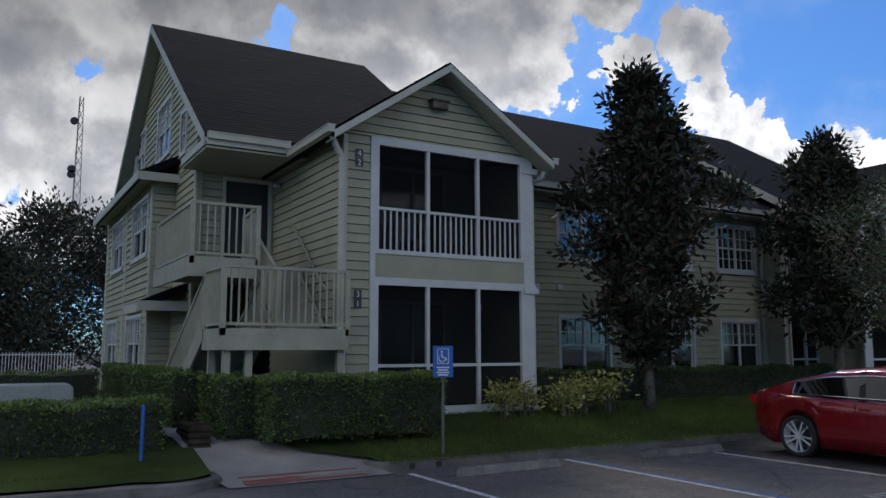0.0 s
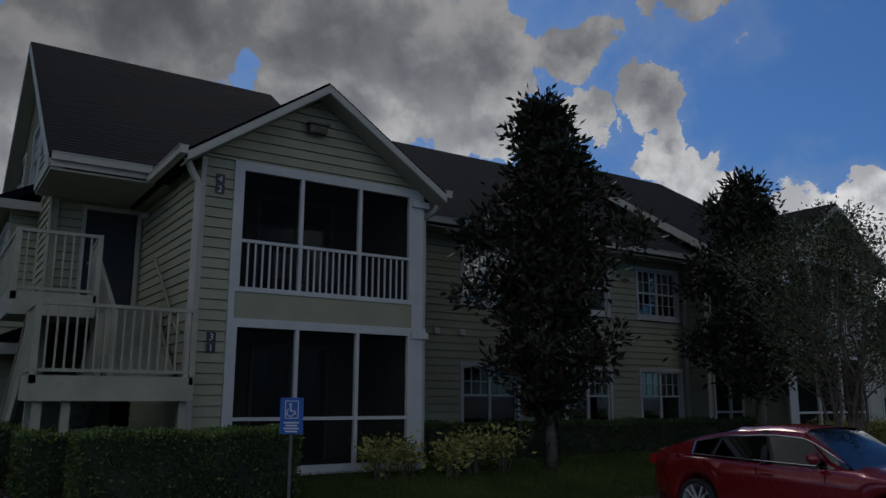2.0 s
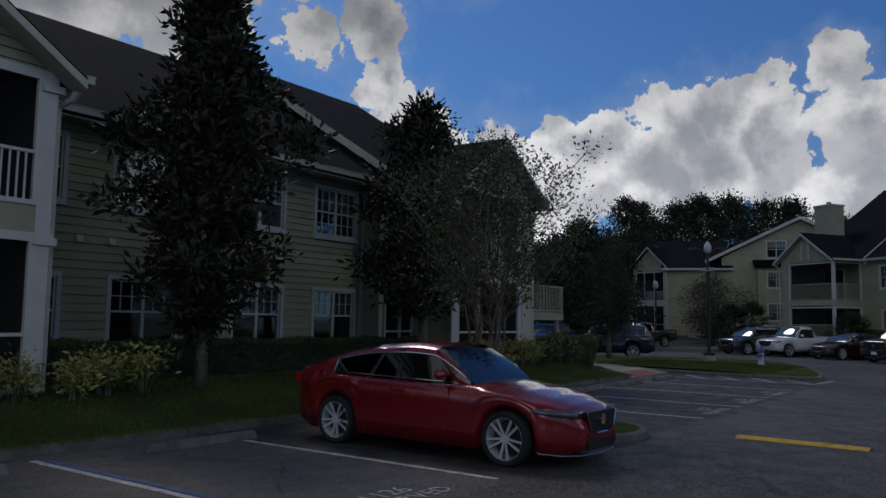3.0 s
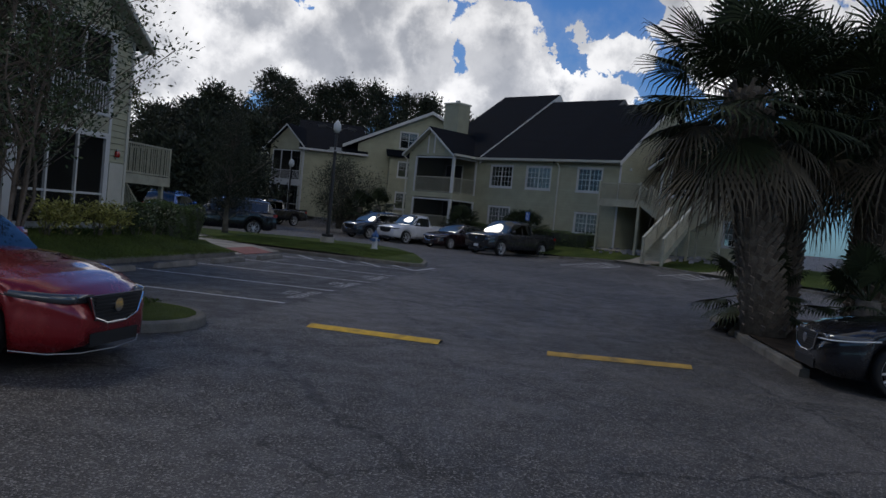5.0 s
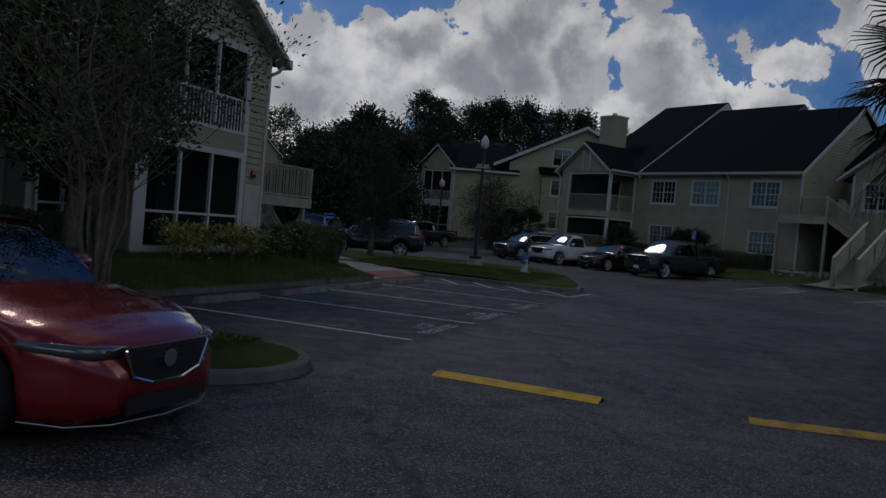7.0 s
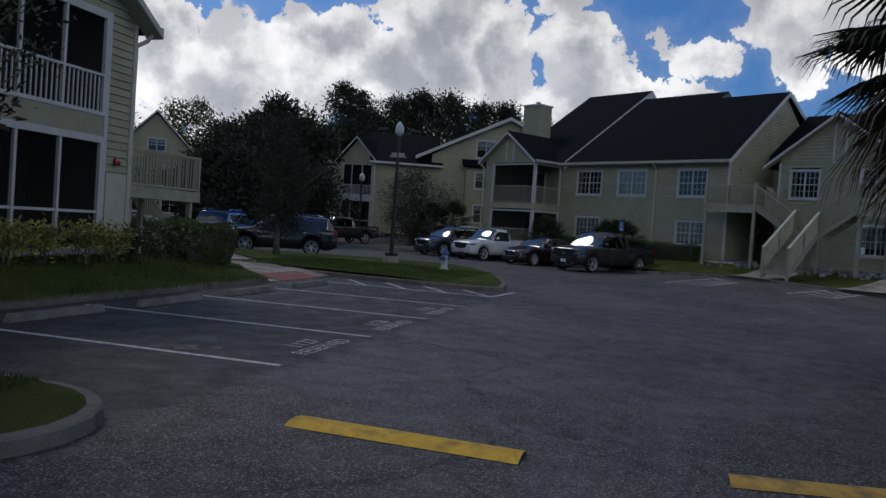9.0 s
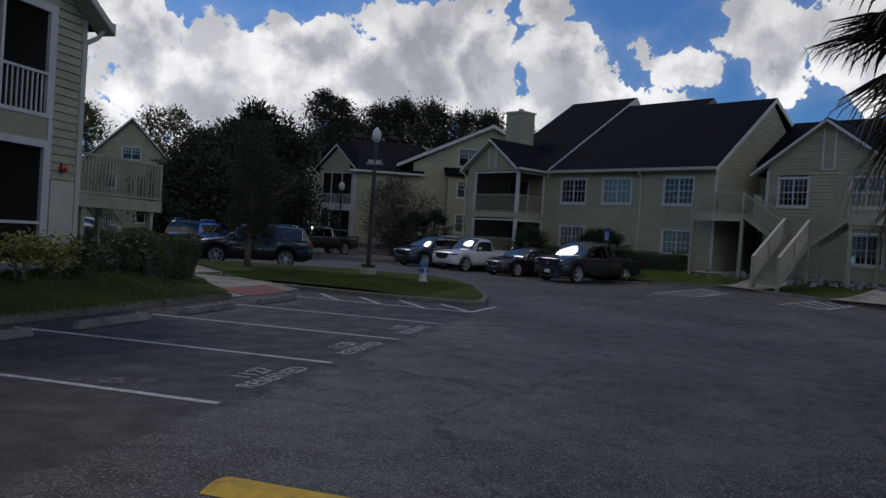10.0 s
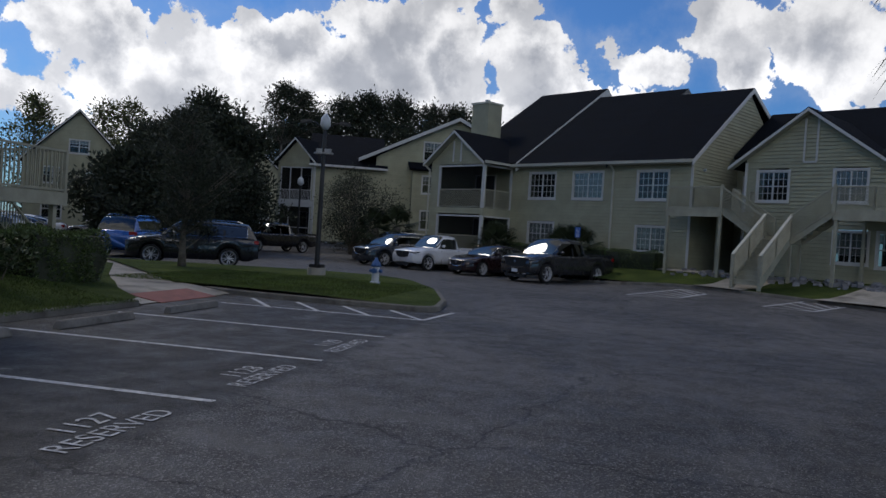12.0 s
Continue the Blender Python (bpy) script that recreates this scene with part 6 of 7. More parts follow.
SUV = dict(length=4.8, width=1.89, front_axle=0.93, rear_axle=3.71, wheel=0.37,
           deck=[(0, 0.75), (0.12, 0.92), (0.6, 1.04), (1.3, 1.12), (3.9, 1.16), (4.6, 1.16), (4.8, 1.05)],
           plan=[(0, 0.7), (0.15, 0.84), (0.4, 0.93), (0.9, 0.99), (1.6, 1.0), (4.0, 1.0), (4.6, 0.93), (4.8, 0.84)],
           under=[(0, 0.3), (0.2, 0.25), (4.4, 0.27), (4.8, 0.4)],
           cabin=dict(foot_front=1.2, foot_rear=4.74, quarter=4.35, roof_front=1.95, roof_rear=4.35, roof_z=1.7, belt=0.91, roof=0.7, b_pillar=2.55, c_width=0.14, d_pillar=3.5),
           doors=(1.6, 2.65, 3.6), handles=(2.45, 3.4), lamp=(0.15, 0.82, 0.45), tail_z=1.0, grille=(0.55, 0.85, 0.5), chrome=True, roof_rails=True, handle_mat=CHROME)
PICKUP = dict(length=5.85, width=2.02, front_axle=0.98, rear_axle=4.6, wheel=0.41,
              deck=[(0, 0.9), (0.1, 1.08), (0.6, 1.18), (1.4, 1.24), (5.7, 1.28), (5.85, 1.22)],
              plan=[(0, 0.8), (0.12, 0.9), (0.4, 0.97), (0.9, 1.0), (5.3, 1.0), (5.85, 0.97)],
              under=[(0, 0.42), (0.2, 0.36), (5.3, 0.4), (5.85, 0.5)],
              cabin=dict(foot_front=1.45, foot_rear=3.85, quarter=3.6, roof_front=2.15, roof_rear=3.55, roof_z=1.93, belt=0.92, roof=0.72, b_pillar=2.75, c_width=0.16),
              doors=(1.85, 2.85, 3.75), handles=(2.7, 3.55), lamp=(0.1, 0.98, 0.3), tail_z=1.1, grille=(0.62, 1.05, 0.62), bed=(3.95, 5.85, 1.28), plate=True, spokes=6)
SMALLPU = dict(PICKUP, length=5.2, width=1.9, front_axle=0.9, rear_axle=4.05, wheel=0.37,
               deck=[(0, 0.8), (0.1, 0.95), (0.6, 1.05), (1.4, 1.12), (5.1, 1.13), (5.2, 1.1)],
               plan=[(0, 0.8), (0.12, 0.9), (0.4, 0.97), (0.9, 1.0), (4.8, 1.0), (5.2, 0.97)], under=[(0, 0.38), (0.2, 0.32), (4.8, 0.36), (5.2, 0.45)],
               cabin=dict(foot_front=1.4, foot_rear=3.05, quarter=2.86, roof_front=2.0, roof_rear=2.85, roof_z=1.75, belt=0.92, roof=0.72, b_pillar=2.7, c_width=0.12),
               doors=(1.75, 2.9), handles=(2.7,), lamp=(0.08, 0.84, 0.28), tail_z=0.98, grille=(0.6, 0.9, 0.5), bed=(3.15, 5.2, 1.13), plate=False)
DRL = mat("running_light_white", (0.75, 0.78, 0.8), 0.3, var=0.0, bump=0)
REDP = car_paint("deep_red_paint", (0.22, 0.006, 0.01), 0.3)
NAVY = car_paint("near_black_paint", (0.012, 0.013, 0.018))
BLUEP = car_paint("bright_blue_paint", (0.015, 0.1, 0.36))
WHITEP = car_paint("white_vehicle_paint", (0.62, 0.63, 0.65), 0.0)
GREYP = car_paint("dark_grey_paint", (0.035, 0.035, 0.04))
MAROON = car_paint("dark_maroon_paint", (0.025, 0.01, 0.012))
SLATE = car_paint("dark_slate_paint", (0.02, 0.028, 0.04))
vehicle("car", (-5.83, 1.82, 0), -90, REDP, RED, "glossy deep red four-door saloon with bright spoked wheels", "car")
H2 = TURN2 - 90
vehicle("pickup_truck", (31.6, -1.0, 0), H2, GREYP, PICKUP, "dark grey crew-cab pickup truck with a white plate", "pickup truck")
vehicle("car", (33.3, 2.3, 0), H2, MAROON, dict(SEDAN), "dark maroon saloon parked between pickups", "car")
vehicle("pickup_truck", (35.1, 5.2, 0), H2, WHITEP, SMALLPU, "white single-cab pickup truck, front in dark trim", "pickup truck")
vehicle("car", (36.4, 8.0, 0), H2, SLATE, dict(SUV, length=4.8), "dark slate-blue off-roader with a chrome grille", "car")
vehicle("car", (23.35, 12.3, 0), 117, NAVY, SUV, "near-black sport utility car with a bright window line", "car")
vehicle("car", (26.7, 17.0, 0), 12, BLUEP, SUV, "bright blue sport utility car", "car")
vehicle("pickup_truck", (45.0, 19.0, 0), 150, NAVY, PICKUP, "black pickup truck parked far off", "pickup truck")
vehicle("car", (-1.3, -10.3, 0), 92, NAVY, dict(SEDAN, drl=True), "black saloon with a bright daytime lamp line under the palms", "car")
for i, (x, y) in enumerate(((30, 28), (33, 29.5), (36, 31), (42, 30))):
    vehicle("car", (x, y, 0), 120, (WHITEP, SLATE, WHITEP, GREYP)[i], dict(SEDAN), "pale car parked far off" if i % 2 == 0 else "dark car parked far off", "car", "cars in the far row")

# ---- planting ----


def leaf_mesh(name, centres, dirs, size, material, parent, aspect=0.45, kind="", label=""):
    """Many leaves, each two triangles bent along the middle."""
    c = np.asarray(centres, float)
    n = len(c)
    rs = np.random.default_rng(n)
    d = np.asarray(dirs, float) + rs.normal(0, 0.55, (n, 3))
    d /= np.linalg.norm(d, axis=1)[:, None]
    s = np.cross(d, rs.normal(0, 1, (n, 3)))
    s /= np.linalg.norm(s, axis=1)[:, None]
    u = np.cross(s, d)
    l = (size * rs.uniform(0.65, 1.25, n))[:, None]
    v = np.stack([c, c + d * l * 0.5 + s * l * aspect * 0.5 + u * l * 0.08, c + d * l, c + d * l * 0.5 - s * l * aspect * 0.5 + u * l * 0.08], 1).reshape(-1, 3)
    me = bpy.data.meshes.new(name)
    k = np.arange(n)[:, None] * 4
    f = np.concatenate([k + [[0, 1, 2]], k + [[0, 2, 3]]], 1).reshape(-1)
    me.vertices.add(4 * n)
    me.vertices.foreach_set("co", v.reshape(-1))
    me.loops.add(6 * n)
    me.loops.foreach_set("vertex_index", f.astype(np.int32))
    me.polygons.add(2 * n)
    me.polygons.foreach_set("loop_start", np.arange(0, 6 * n, 3, dtype=np.int32))
    me.polygons.foreach_set("loop_total", np.full(2 * n, 3, dtype=np.int32))
    me.update(calc_edges=True)
    me.materials.append(material)
    ob = new(name, me)
    ob.parent = parent
    return tagged(ob, label, kind=kind)


def hedge(name, x0, x1, y0, y1, z0, z1, label, leaves=1800, mtl=None, tips=None, size=0.055, wob=0.05):
    h = thing(name, ((x0 + x1) / 2, (y0 + y1) / 2, z0), 0, label, "hedge")
    w, d, t = (x1 - x0) / 2, (y1 - y0) / 2, z1 - z0
    # added solid core, its dark colour stands for shade between the leaves
    b = bmesh.new()
    bmesh.ops.create_cube(b, size=1)
    bmesh.ops.scale(b, vec=(2 * w - 0.12, 2 * d - 0.12, t - 0.08), verts=b.verts)
    bmesh.ops.translate(b, vec=(0, 0, t / 2 - 0.02), verts=b.verts)
    bmesh.ops.subdivide_edges(b, edges=b.edges[:], cuts=9, use_grid_fill=True)
    for v in b.verts:
        v.co += noise.noise_vector(v.co * 1.7 + Vector((x0, y0, 0))) * wob
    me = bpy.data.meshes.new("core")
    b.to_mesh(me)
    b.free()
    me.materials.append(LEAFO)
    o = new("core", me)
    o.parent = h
    rs = np.random.default_rng(int(abs(x0 * 100 + y0 * 10)) + 5)
    areas = [2 * w * t, 2 * w * t, 2 * d * t, 2 * d * t, 4 * w * d]
    n = int(leaves * sum(areas))
    pick = rs.choice(5, n, p=np.array(areas) / sum(areas))
    a, c = rs.uniform(-1, 1, n), rs.uniform(-1, 1, n)
    P = np.zeros((n, 3))
    Dn = np.zeros((n, 3))
    for k, (fx, nn) in enumerate((((0, -1), (0, -1, 0.3)), ((0, 1), (0, 1, 0.3)), ((-1, 0), (-1, 0, 0.3)), ((1, 0), (1, 0, 0.3)), (None, (0, 0, 1)))):
        m = pick == k
        if k < 2:
            P[m] = np.stack([a[m] * w, np.full(m.sum(), fx[1] * d), (c[m] + 1) / 2 * t], 1)
        elif k < 4:
            P[m] = np.stack([np.full(m.sum(), fx[0] * w), a[m] * d, (c[m] + 1) / 2 * t], 1)
        else:
            P[m] = np.stack([a[m] * w, c[m] * d, np.full(m.sum(), t)], 1)
        Dn[m] = nn
    ph = rs.uniform(0, 6, 6)
    lump = (np.sin(P[:, 0] * 3.1 + ph[0]) * np.sin(P[:, 1] * 2.7 + ph[1] + P[:, 2] * 4) + np.sin(P[:, 0] * 7.7 + ph[2] + P[:, 2] * 6) * 0.6) * wob * 0.7
    P += Dn * lump[:, None] - Dn * rs.uniform(0, 0.09, n)[:, None]
    # two thirds of the leaves near the top take the tips material
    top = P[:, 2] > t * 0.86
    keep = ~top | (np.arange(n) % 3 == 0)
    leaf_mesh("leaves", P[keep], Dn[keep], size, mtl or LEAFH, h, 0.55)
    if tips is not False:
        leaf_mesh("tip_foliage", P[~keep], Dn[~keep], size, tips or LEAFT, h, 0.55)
    return h


hedge("hedge", -14.62, -11.65, 6.1, 6.95, 0.42, 1.34, "clipped dense green box hedge with brighter leaves on top", 2000)
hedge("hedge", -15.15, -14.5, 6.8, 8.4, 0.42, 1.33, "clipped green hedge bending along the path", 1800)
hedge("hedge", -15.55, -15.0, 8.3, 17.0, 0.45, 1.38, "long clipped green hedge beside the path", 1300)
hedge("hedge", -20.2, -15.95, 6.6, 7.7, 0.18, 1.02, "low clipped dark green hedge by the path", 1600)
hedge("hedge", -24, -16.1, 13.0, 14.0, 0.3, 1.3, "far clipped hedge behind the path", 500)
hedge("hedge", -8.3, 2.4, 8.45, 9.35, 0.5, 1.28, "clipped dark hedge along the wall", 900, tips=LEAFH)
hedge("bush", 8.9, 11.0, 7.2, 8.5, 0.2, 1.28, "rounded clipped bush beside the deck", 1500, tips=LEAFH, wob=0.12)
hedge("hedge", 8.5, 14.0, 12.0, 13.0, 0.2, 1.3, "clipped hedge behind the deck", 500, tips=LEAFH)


def shrub(x, y, z, r, h, material, label, n=900, size=0.11, stems=8):
    s = thing("shrub", (x, y, z), 0, label, "shrub")
    rs = np.random.default_rng(int(abs(x * 31 + y * 7)) + 3)
    mb = MB()
    P, D = [], []
    for i in range(stems):
        a, rr = rs.uniform(0, 6.28), r * rs.uniform(0.2, 0.85)
        tip = Vector((rr * math.cos(a), rr * math.sin(a), h * rs.uniform(0.6, 1.0)))
        mb.tube([(0.1 * math.cos(a), 0.1 * math.sin(a), 0), tip * 0.55 + Vector((0, 0, 0.02)), tip], [0.012, 0.009, 0.005], 5)
        for q in rs.normal(0, 1, (n // stems, 3)) * 0.1:
            P.append(tuple(tip * rs.uniform(0.55, 1.02) + Vector(q)))
            D.append((q[0] * 8 + 0.0, q[1] * 8, 0.5))
    part("stem", mb, BARK, s)
    leaf_mesh("leaves", P, D, size, material, s, 0.4)
    return s


rsh = np.random.default_rng(8)
for x in (-8.55, -9.3, -9.9):
    shrub(x, 6.9 + rsh.uniform(-0.15, 0.15), 0.48, 0.45, 0.62, LEAFY, "sparse yellow-green variegated shrub by the porch", 420)
for x in (-8.0, -7.3):
    shrub(x, 7.0, 0.5, 0.5, 0.7, LEAFY, "yellow-green variegated shrub by the wall", 420)
for i in range(6):
    shrub(3.0 + i * 0.85, 6.75 + rsh.uniform(-0.2, 0.2), 0.48, 0.5, 0.72, LEAFY if i < 4 else LEAFM, "yellow-green leafy shrub in front of the porch", 800)


def tree(name, x, y, z, height, crown, material, label, trunk_r=0.12, leaves=16000, size=0.13, bark=None, stems=1, first=0.25, spread=1.0, lean=0.0, second=None, clump=0.28, seed=1, clumps=150):
    """crown: half width at a share of the height, as a table; leaves sit in clumps at the ends of boughs."""
    t = thing(name, (x, y, z), 0, label, "tree")
    rs = np.random.default_rng(seed)
    mb = MB()
    bark = bark or BARK
    tips = []
    trunks = []
    for s in range(stems):
        a = 2 * math.pi * s / stems + 0.4
        out = spread * 0.45 * (stems > 1) * rs.uniform(0.7, 1.2)
        pts, k = [], 9
        top = height * (0.93 if stems == 1 else rs.uniform(0.7, 0.9))
        for i in range(k + 1):
            f = i / k
            pts.append(Vector((math.cos(a) * (0.08 * (stems > 1) + out * f * height * 0.3) + rs.normal(0, 0.025) * i * 0.5, math.sin(a) * (0.08 * (stems > 1) + out * f * height * 0.3) + rs.normal(0, 0.025) * i * 0.5, f * top)))
        mb.tube(pts, [trunk_r * (1 - 0.8 * i / k) * (1.25 if i == 0 else 1) for i in range(k + 1)], 9)
        trunks.append(pts)
    for i in range(clumps):
        f = first + (1 - first) * (rs.random() ** 0.85)
        w = lerp_table(crown, f)
        a = rs.uniform(0, 2 * math.pi)
        rr = w * math.sqrt(rs.uniform(0.1, 1.0)) * rs.uniform(0.6, 1.2) * (1 + 0.3 * math.sin(2 * a + f * 11 + seed) + 0.16 * math.sin(5 * a - f * 17))
        tip = Vector((rr * math.cos(a), rr * math.sin(a), f * height + rs.normal(0, 0.1)))
        pts = trunks[int(rs.integers(len(trunks)))] if len(trunks) > 1 else trunks[0]
        src = min(pts, key=lambda p: abs(p.z - max(tip.z - rr * 0.75, height * first * 0.7)))
        mid = src.lerp(tip, 0.55) + Vector((0, 0, -0.05 * rr))
        mb.tube([src, mid, tip], [trunk_r * 0.24, trunk_r * 0.14, 0.008], 5, cap=False)
        tips.append((tip, mid))
    part("trunk", mb, bark, t, fix=False, smooth=True)
    per = leaves // clumps
    P, D = [], []
    for tip, mid in tips:
        q = rs.normal(0, clump, (per, 3)) * np.array([1, 1, 0.8])
        base = np.array(tip)[None] + q
        along = rs.random(per) < 0.3
        base[along] = base[along] + (np.array(mid) - np.array(tip))[None] * rs.random((along.sum(), 1)) * 0.6
        P.append(base)
        D.append(q / clump * 0.6 + np.array([0, 0, 0.35]))
    P, D = np.concatenate(P), np.concatenate(D)
    if second:
        m = rs.random(len(P)) < 0.22
        leaf_mesh("underside_leaves", P[m], D[m], size, second, t, 0.42)
        P, D = P[~m], D[~m]
    leaf_mesh("crown", P, D, size, material, t, 0.42)
    return t


MAG = [(0, 0.05), (0.17, 0.3), (0.24, 0.8), (0.34, 1.55), (0.5, 1.6), (0.66, 1.4), (0.83, 1.05), (0.94, 0.4), (1.0, 0.12)]
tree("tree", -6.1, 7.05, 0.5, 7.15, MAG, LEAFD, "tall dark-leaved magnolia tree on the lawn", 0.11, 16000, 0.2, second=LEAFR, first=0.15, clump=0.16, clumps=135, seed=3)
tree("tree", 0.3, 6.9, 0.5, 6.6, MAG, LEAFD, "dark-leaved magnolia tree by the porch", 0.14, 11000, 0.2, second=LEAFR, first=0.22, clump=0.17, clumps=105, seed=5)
tree("tree", -3.15, 2.85, 0.12, 4.9, [(0, 0.1), (0.3, 0.6), (0.5, 1.5), (0.75, 1.95), (0.9, 1.5), (1, 0.5)], LEAFM, "many-stemmed crape myrtle with thin leaves on the grass island", 0.035, 12000, 0.08, bark=BARKC, stems=9, first=0.42, spread=0.8, clump=0.15, clumps=200, seed=7)
tree("tree", 19.2, 10.3, 0.15, 5.1, [(0, 0.1), (0.15, 0.5), (0.3, 1.0), (0.6, 1.25), (0.85, 0.9), (1, 0.25)], LEAFO, "small dark oak on the grass island", 0.12, 16000, 0.085, first=0.16, clump=0.2, clumps=95, seed=9)


def crown_tree(x, y, z, h, r, n, material, label, seed, size=0.35, pine=False, name="tree", group="background trees"):
    tab = [(0, 0.6), (0.15, r * 0.8), (0.5, r), (0.75, r * 0.9), (0.92, r * 0.5), (1, r * 0.15)]
    if pine:
        tab = [(0, 0.1), (0.6, 0.4), (0.72, r), (0.9, r * 0.8), (1, r * 0.2)]
    t = tree(name, x, y, z, h, tab, material, label, 0.25, n, size, first=0.65 if pine else 0.04, clump=r * 0.13, clumps=150, seed=seed)
    t["group"] = group
    return t


k = 0
for az, dist, h, r in ((48, 62, 8.6, 4.5), (45.5, 66, 9, 4), (33.2, 66, 9, 3.4), (31.3, 58, 8.8, 3.2), (29.6, 52, 9.2, 3.2), (27.8, 50, 7.8, 2.6), (35.0, 44, 4.6, 2.2), (33, 43, 4.8, 2.2), (30.6, 46, 6, 2.5), (50, 66, 11, 5), (53, 60, 11, 5), (57, 64, 12, 5), (22.5, 98, 15.5, 5), (20.5, 98, 17.5, 5), (18.5, 98, 18.2, 5), (16.5, 98, 18, 5),
                       (24.6, 92, 13, 5), (14, 100, 17.5, 5), (12, 100, 17.5, 5), (61, 60, 11, 5), (9, 100, 15, 5)):
    k += 1
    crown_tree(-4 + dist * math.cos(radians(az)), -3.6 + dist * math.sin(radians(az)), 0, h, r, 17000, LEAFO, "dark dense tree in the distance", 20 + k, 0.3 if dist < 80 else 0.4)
for az, dist, h in ((24.6, 84, 16.5), (23.3, 86, 16)):
    k += 1
    crown_tree(-4 + dist * math.cos(radians(az)), -3.6 + dist * math.sin(radians(az)), 0, h, 2.4, 3600, LEAFO, "tall pine with a high crown", 60 + k, 0.34, pine=True)
for az, dist, h in ((36.5, 98, 14.5), (34.8, 98, 14.8), (40.5, 98, 14)):
    k += 1
    crown_tree(-4 + dist * math.cos(radians(az)), -3.6 + dist * math.sin(radians(az)), 0, h, 3.5, 4000, LEAFL, "yellow-green tree in the distance", 70 + k, 0.45)
# trees behind the left end of the first building
for x, y, h, r in ((-14, 62, 12.5, 6), (-21, 60, 11.5, 5.5), (-28, 62, 12, 6), (-36, 58, 11, 6), (-9, 66, 13, 6), (-18, 50, 8, 4.5), (-25, 50, 7.5, 4.5), (-44, 56, 11, 6)):
    k += 1
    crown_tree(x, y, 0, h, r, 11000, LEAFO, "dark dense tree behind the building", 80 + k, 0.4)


def palm(x, y, z, h, seed, label, fronds=30, boots=True, fr=1.35, group="", tr=0.24, lean=0.0, low=2.25):
    p = thing("palm", (x, y, z), 0, label, "palm", group)
    rs = np.random.default_rng(seed)
    if h > 0.6:
        part("trunk", MB().tube([(0, 0, -0.1), (0, lean * 0.3, h * 0.3), (0.02, lean * 0.7, h * 0.7), (0, lean, h)], [tr * 1.2, tr, tr * 0.95, tr * 0.8], 14), BARK, p, smooth=True)
    if boots:
        mb = MB()
        for row in range(int(h / 0.1)):
            for j in range(7):
                a = 2 * math.pi * (j / 7 + row * 0.073) + rs.normal(0, 0.05)
                zz = row * 0.1 + rs.uniform(-0.02, 0.02)
                off = lean * zz / h
                base = Vector((tr * 0.85 * math.cos(a), tr * 0.85 * math.sin(a) + off, zz))
                tip = Vector(((tr + 0.1) * math.cos(a + 0.15), (tr + 0.1) * math.sin(a + 0.15) + off, zz + rs.uniform(0.16, 0.26)))
                mb.bar(base, tip, 0.09, 0.03, up=(math.cos(a), math.sin(a), 0.2))
        part("boot_sheath", mb, BOOT, p, fix=False)
    green, dead = MB(), MB()
    for i in range(fronds):
        a = 2.399 * i + rs.normal(0, 0.1)
        el = 1.4 - low * (i / fronds) + rs.normal(0, 0.08)
        tgt = dead if el < -0.42 and rs.random() < 0.75 else green
        L_ = fr * rs.uniform(0.85, 1.1)
        d = Vector((math.cos(a) * math.cos(el), math.sin(a) * math.cos(el), math.sin(el)))
        side = Vector((-math.sin(a), math.cos(a), 0))
        o = Vector((0, lean, h - 0.25 * (i / fronds)))
        hub = o + d * L_ * 0.75 + Vector((0, 0, -0.08 * L_))
        tgt.bar(o, hub, 0.035, 0.02)
        nrm = side.cross(d)
        for j in range(34):
            th = radians(-125 + 250 * j / 33)
            dd = (d * math.cos(th) + side * math.sin(th)).normalized()
            ln = L_ * 0.72 * (0.78 + 0.22 * math.cos(th)) * rs.uniform(0.85, 1.05)
            droop = Vector((0, 0, -1)) * (0.26 + 0.32 * abs(math.sin(th))) * (1.9 if tgt is dead else 1.0)
            w = 0.025
            s2_ = dd.cross(nrm).normalized() * w
            p1 = hub + dd * ln * 0.5 + droop * ln * 0.12
            p2 = hub + dd * ln * 0.82 + droop * ln * 0.4
            p3 = hub + dd * ln * 0.92 + droop * ln * 0.8
            k_ = len(tgt.v)
            tgt.v += [tuple(q) for q in (hub, p1 + s2_, p1 - s2_ + nrm * 0.01, p2 + s2_ * 0.6, p2 - s2_ * 0.6, p3)]
            tgt.f += [(k_, k_ + 1, k_ + 2), (k_ + 1, k_ + 3, k_ + 4, k_ + 2), (k_ + 3, k_ + 5, k_ + 4)]
    part("fronds", green, PALMG, p, fix=False)
    if dead.v:
        part("dead_fronds", dead, PALMB, p, fix=False)
    return p


palm(2.6, -8.3, 0.1, 4.5, 1, "tall cabbage palm with a woven trunk of old leaf boots", 60, True, 1.7, "", 0.34, 0.8, 2.3)
palm(5.6, -9.3, 0.1, 4.6, 2, "cabbage palm with drooping dead fronds", 50, True, 2.1)
palm(3.9, -10.6, 0.1, 4.6, 3, "cabbage palm with drooping dead fronds", 50, True, 2.0)
palm(7.4, -11.4, 0.1, 4.4, 6, "cabbage palm with drooping dead fronds", 40, True, 1.9)
palm(3.6, -8.35, 0.1, 0.9, 4, "low young palm at the foot of the taller ones", 18, False, 0.9)
palm(1.7, -9.7, 0.1, 0.9, 5, "low young palm at the foot of the taller ones", 18, False, 0.9)
P2 = lambda s, n: tuple(O2 + D2 * s + N2 * n)
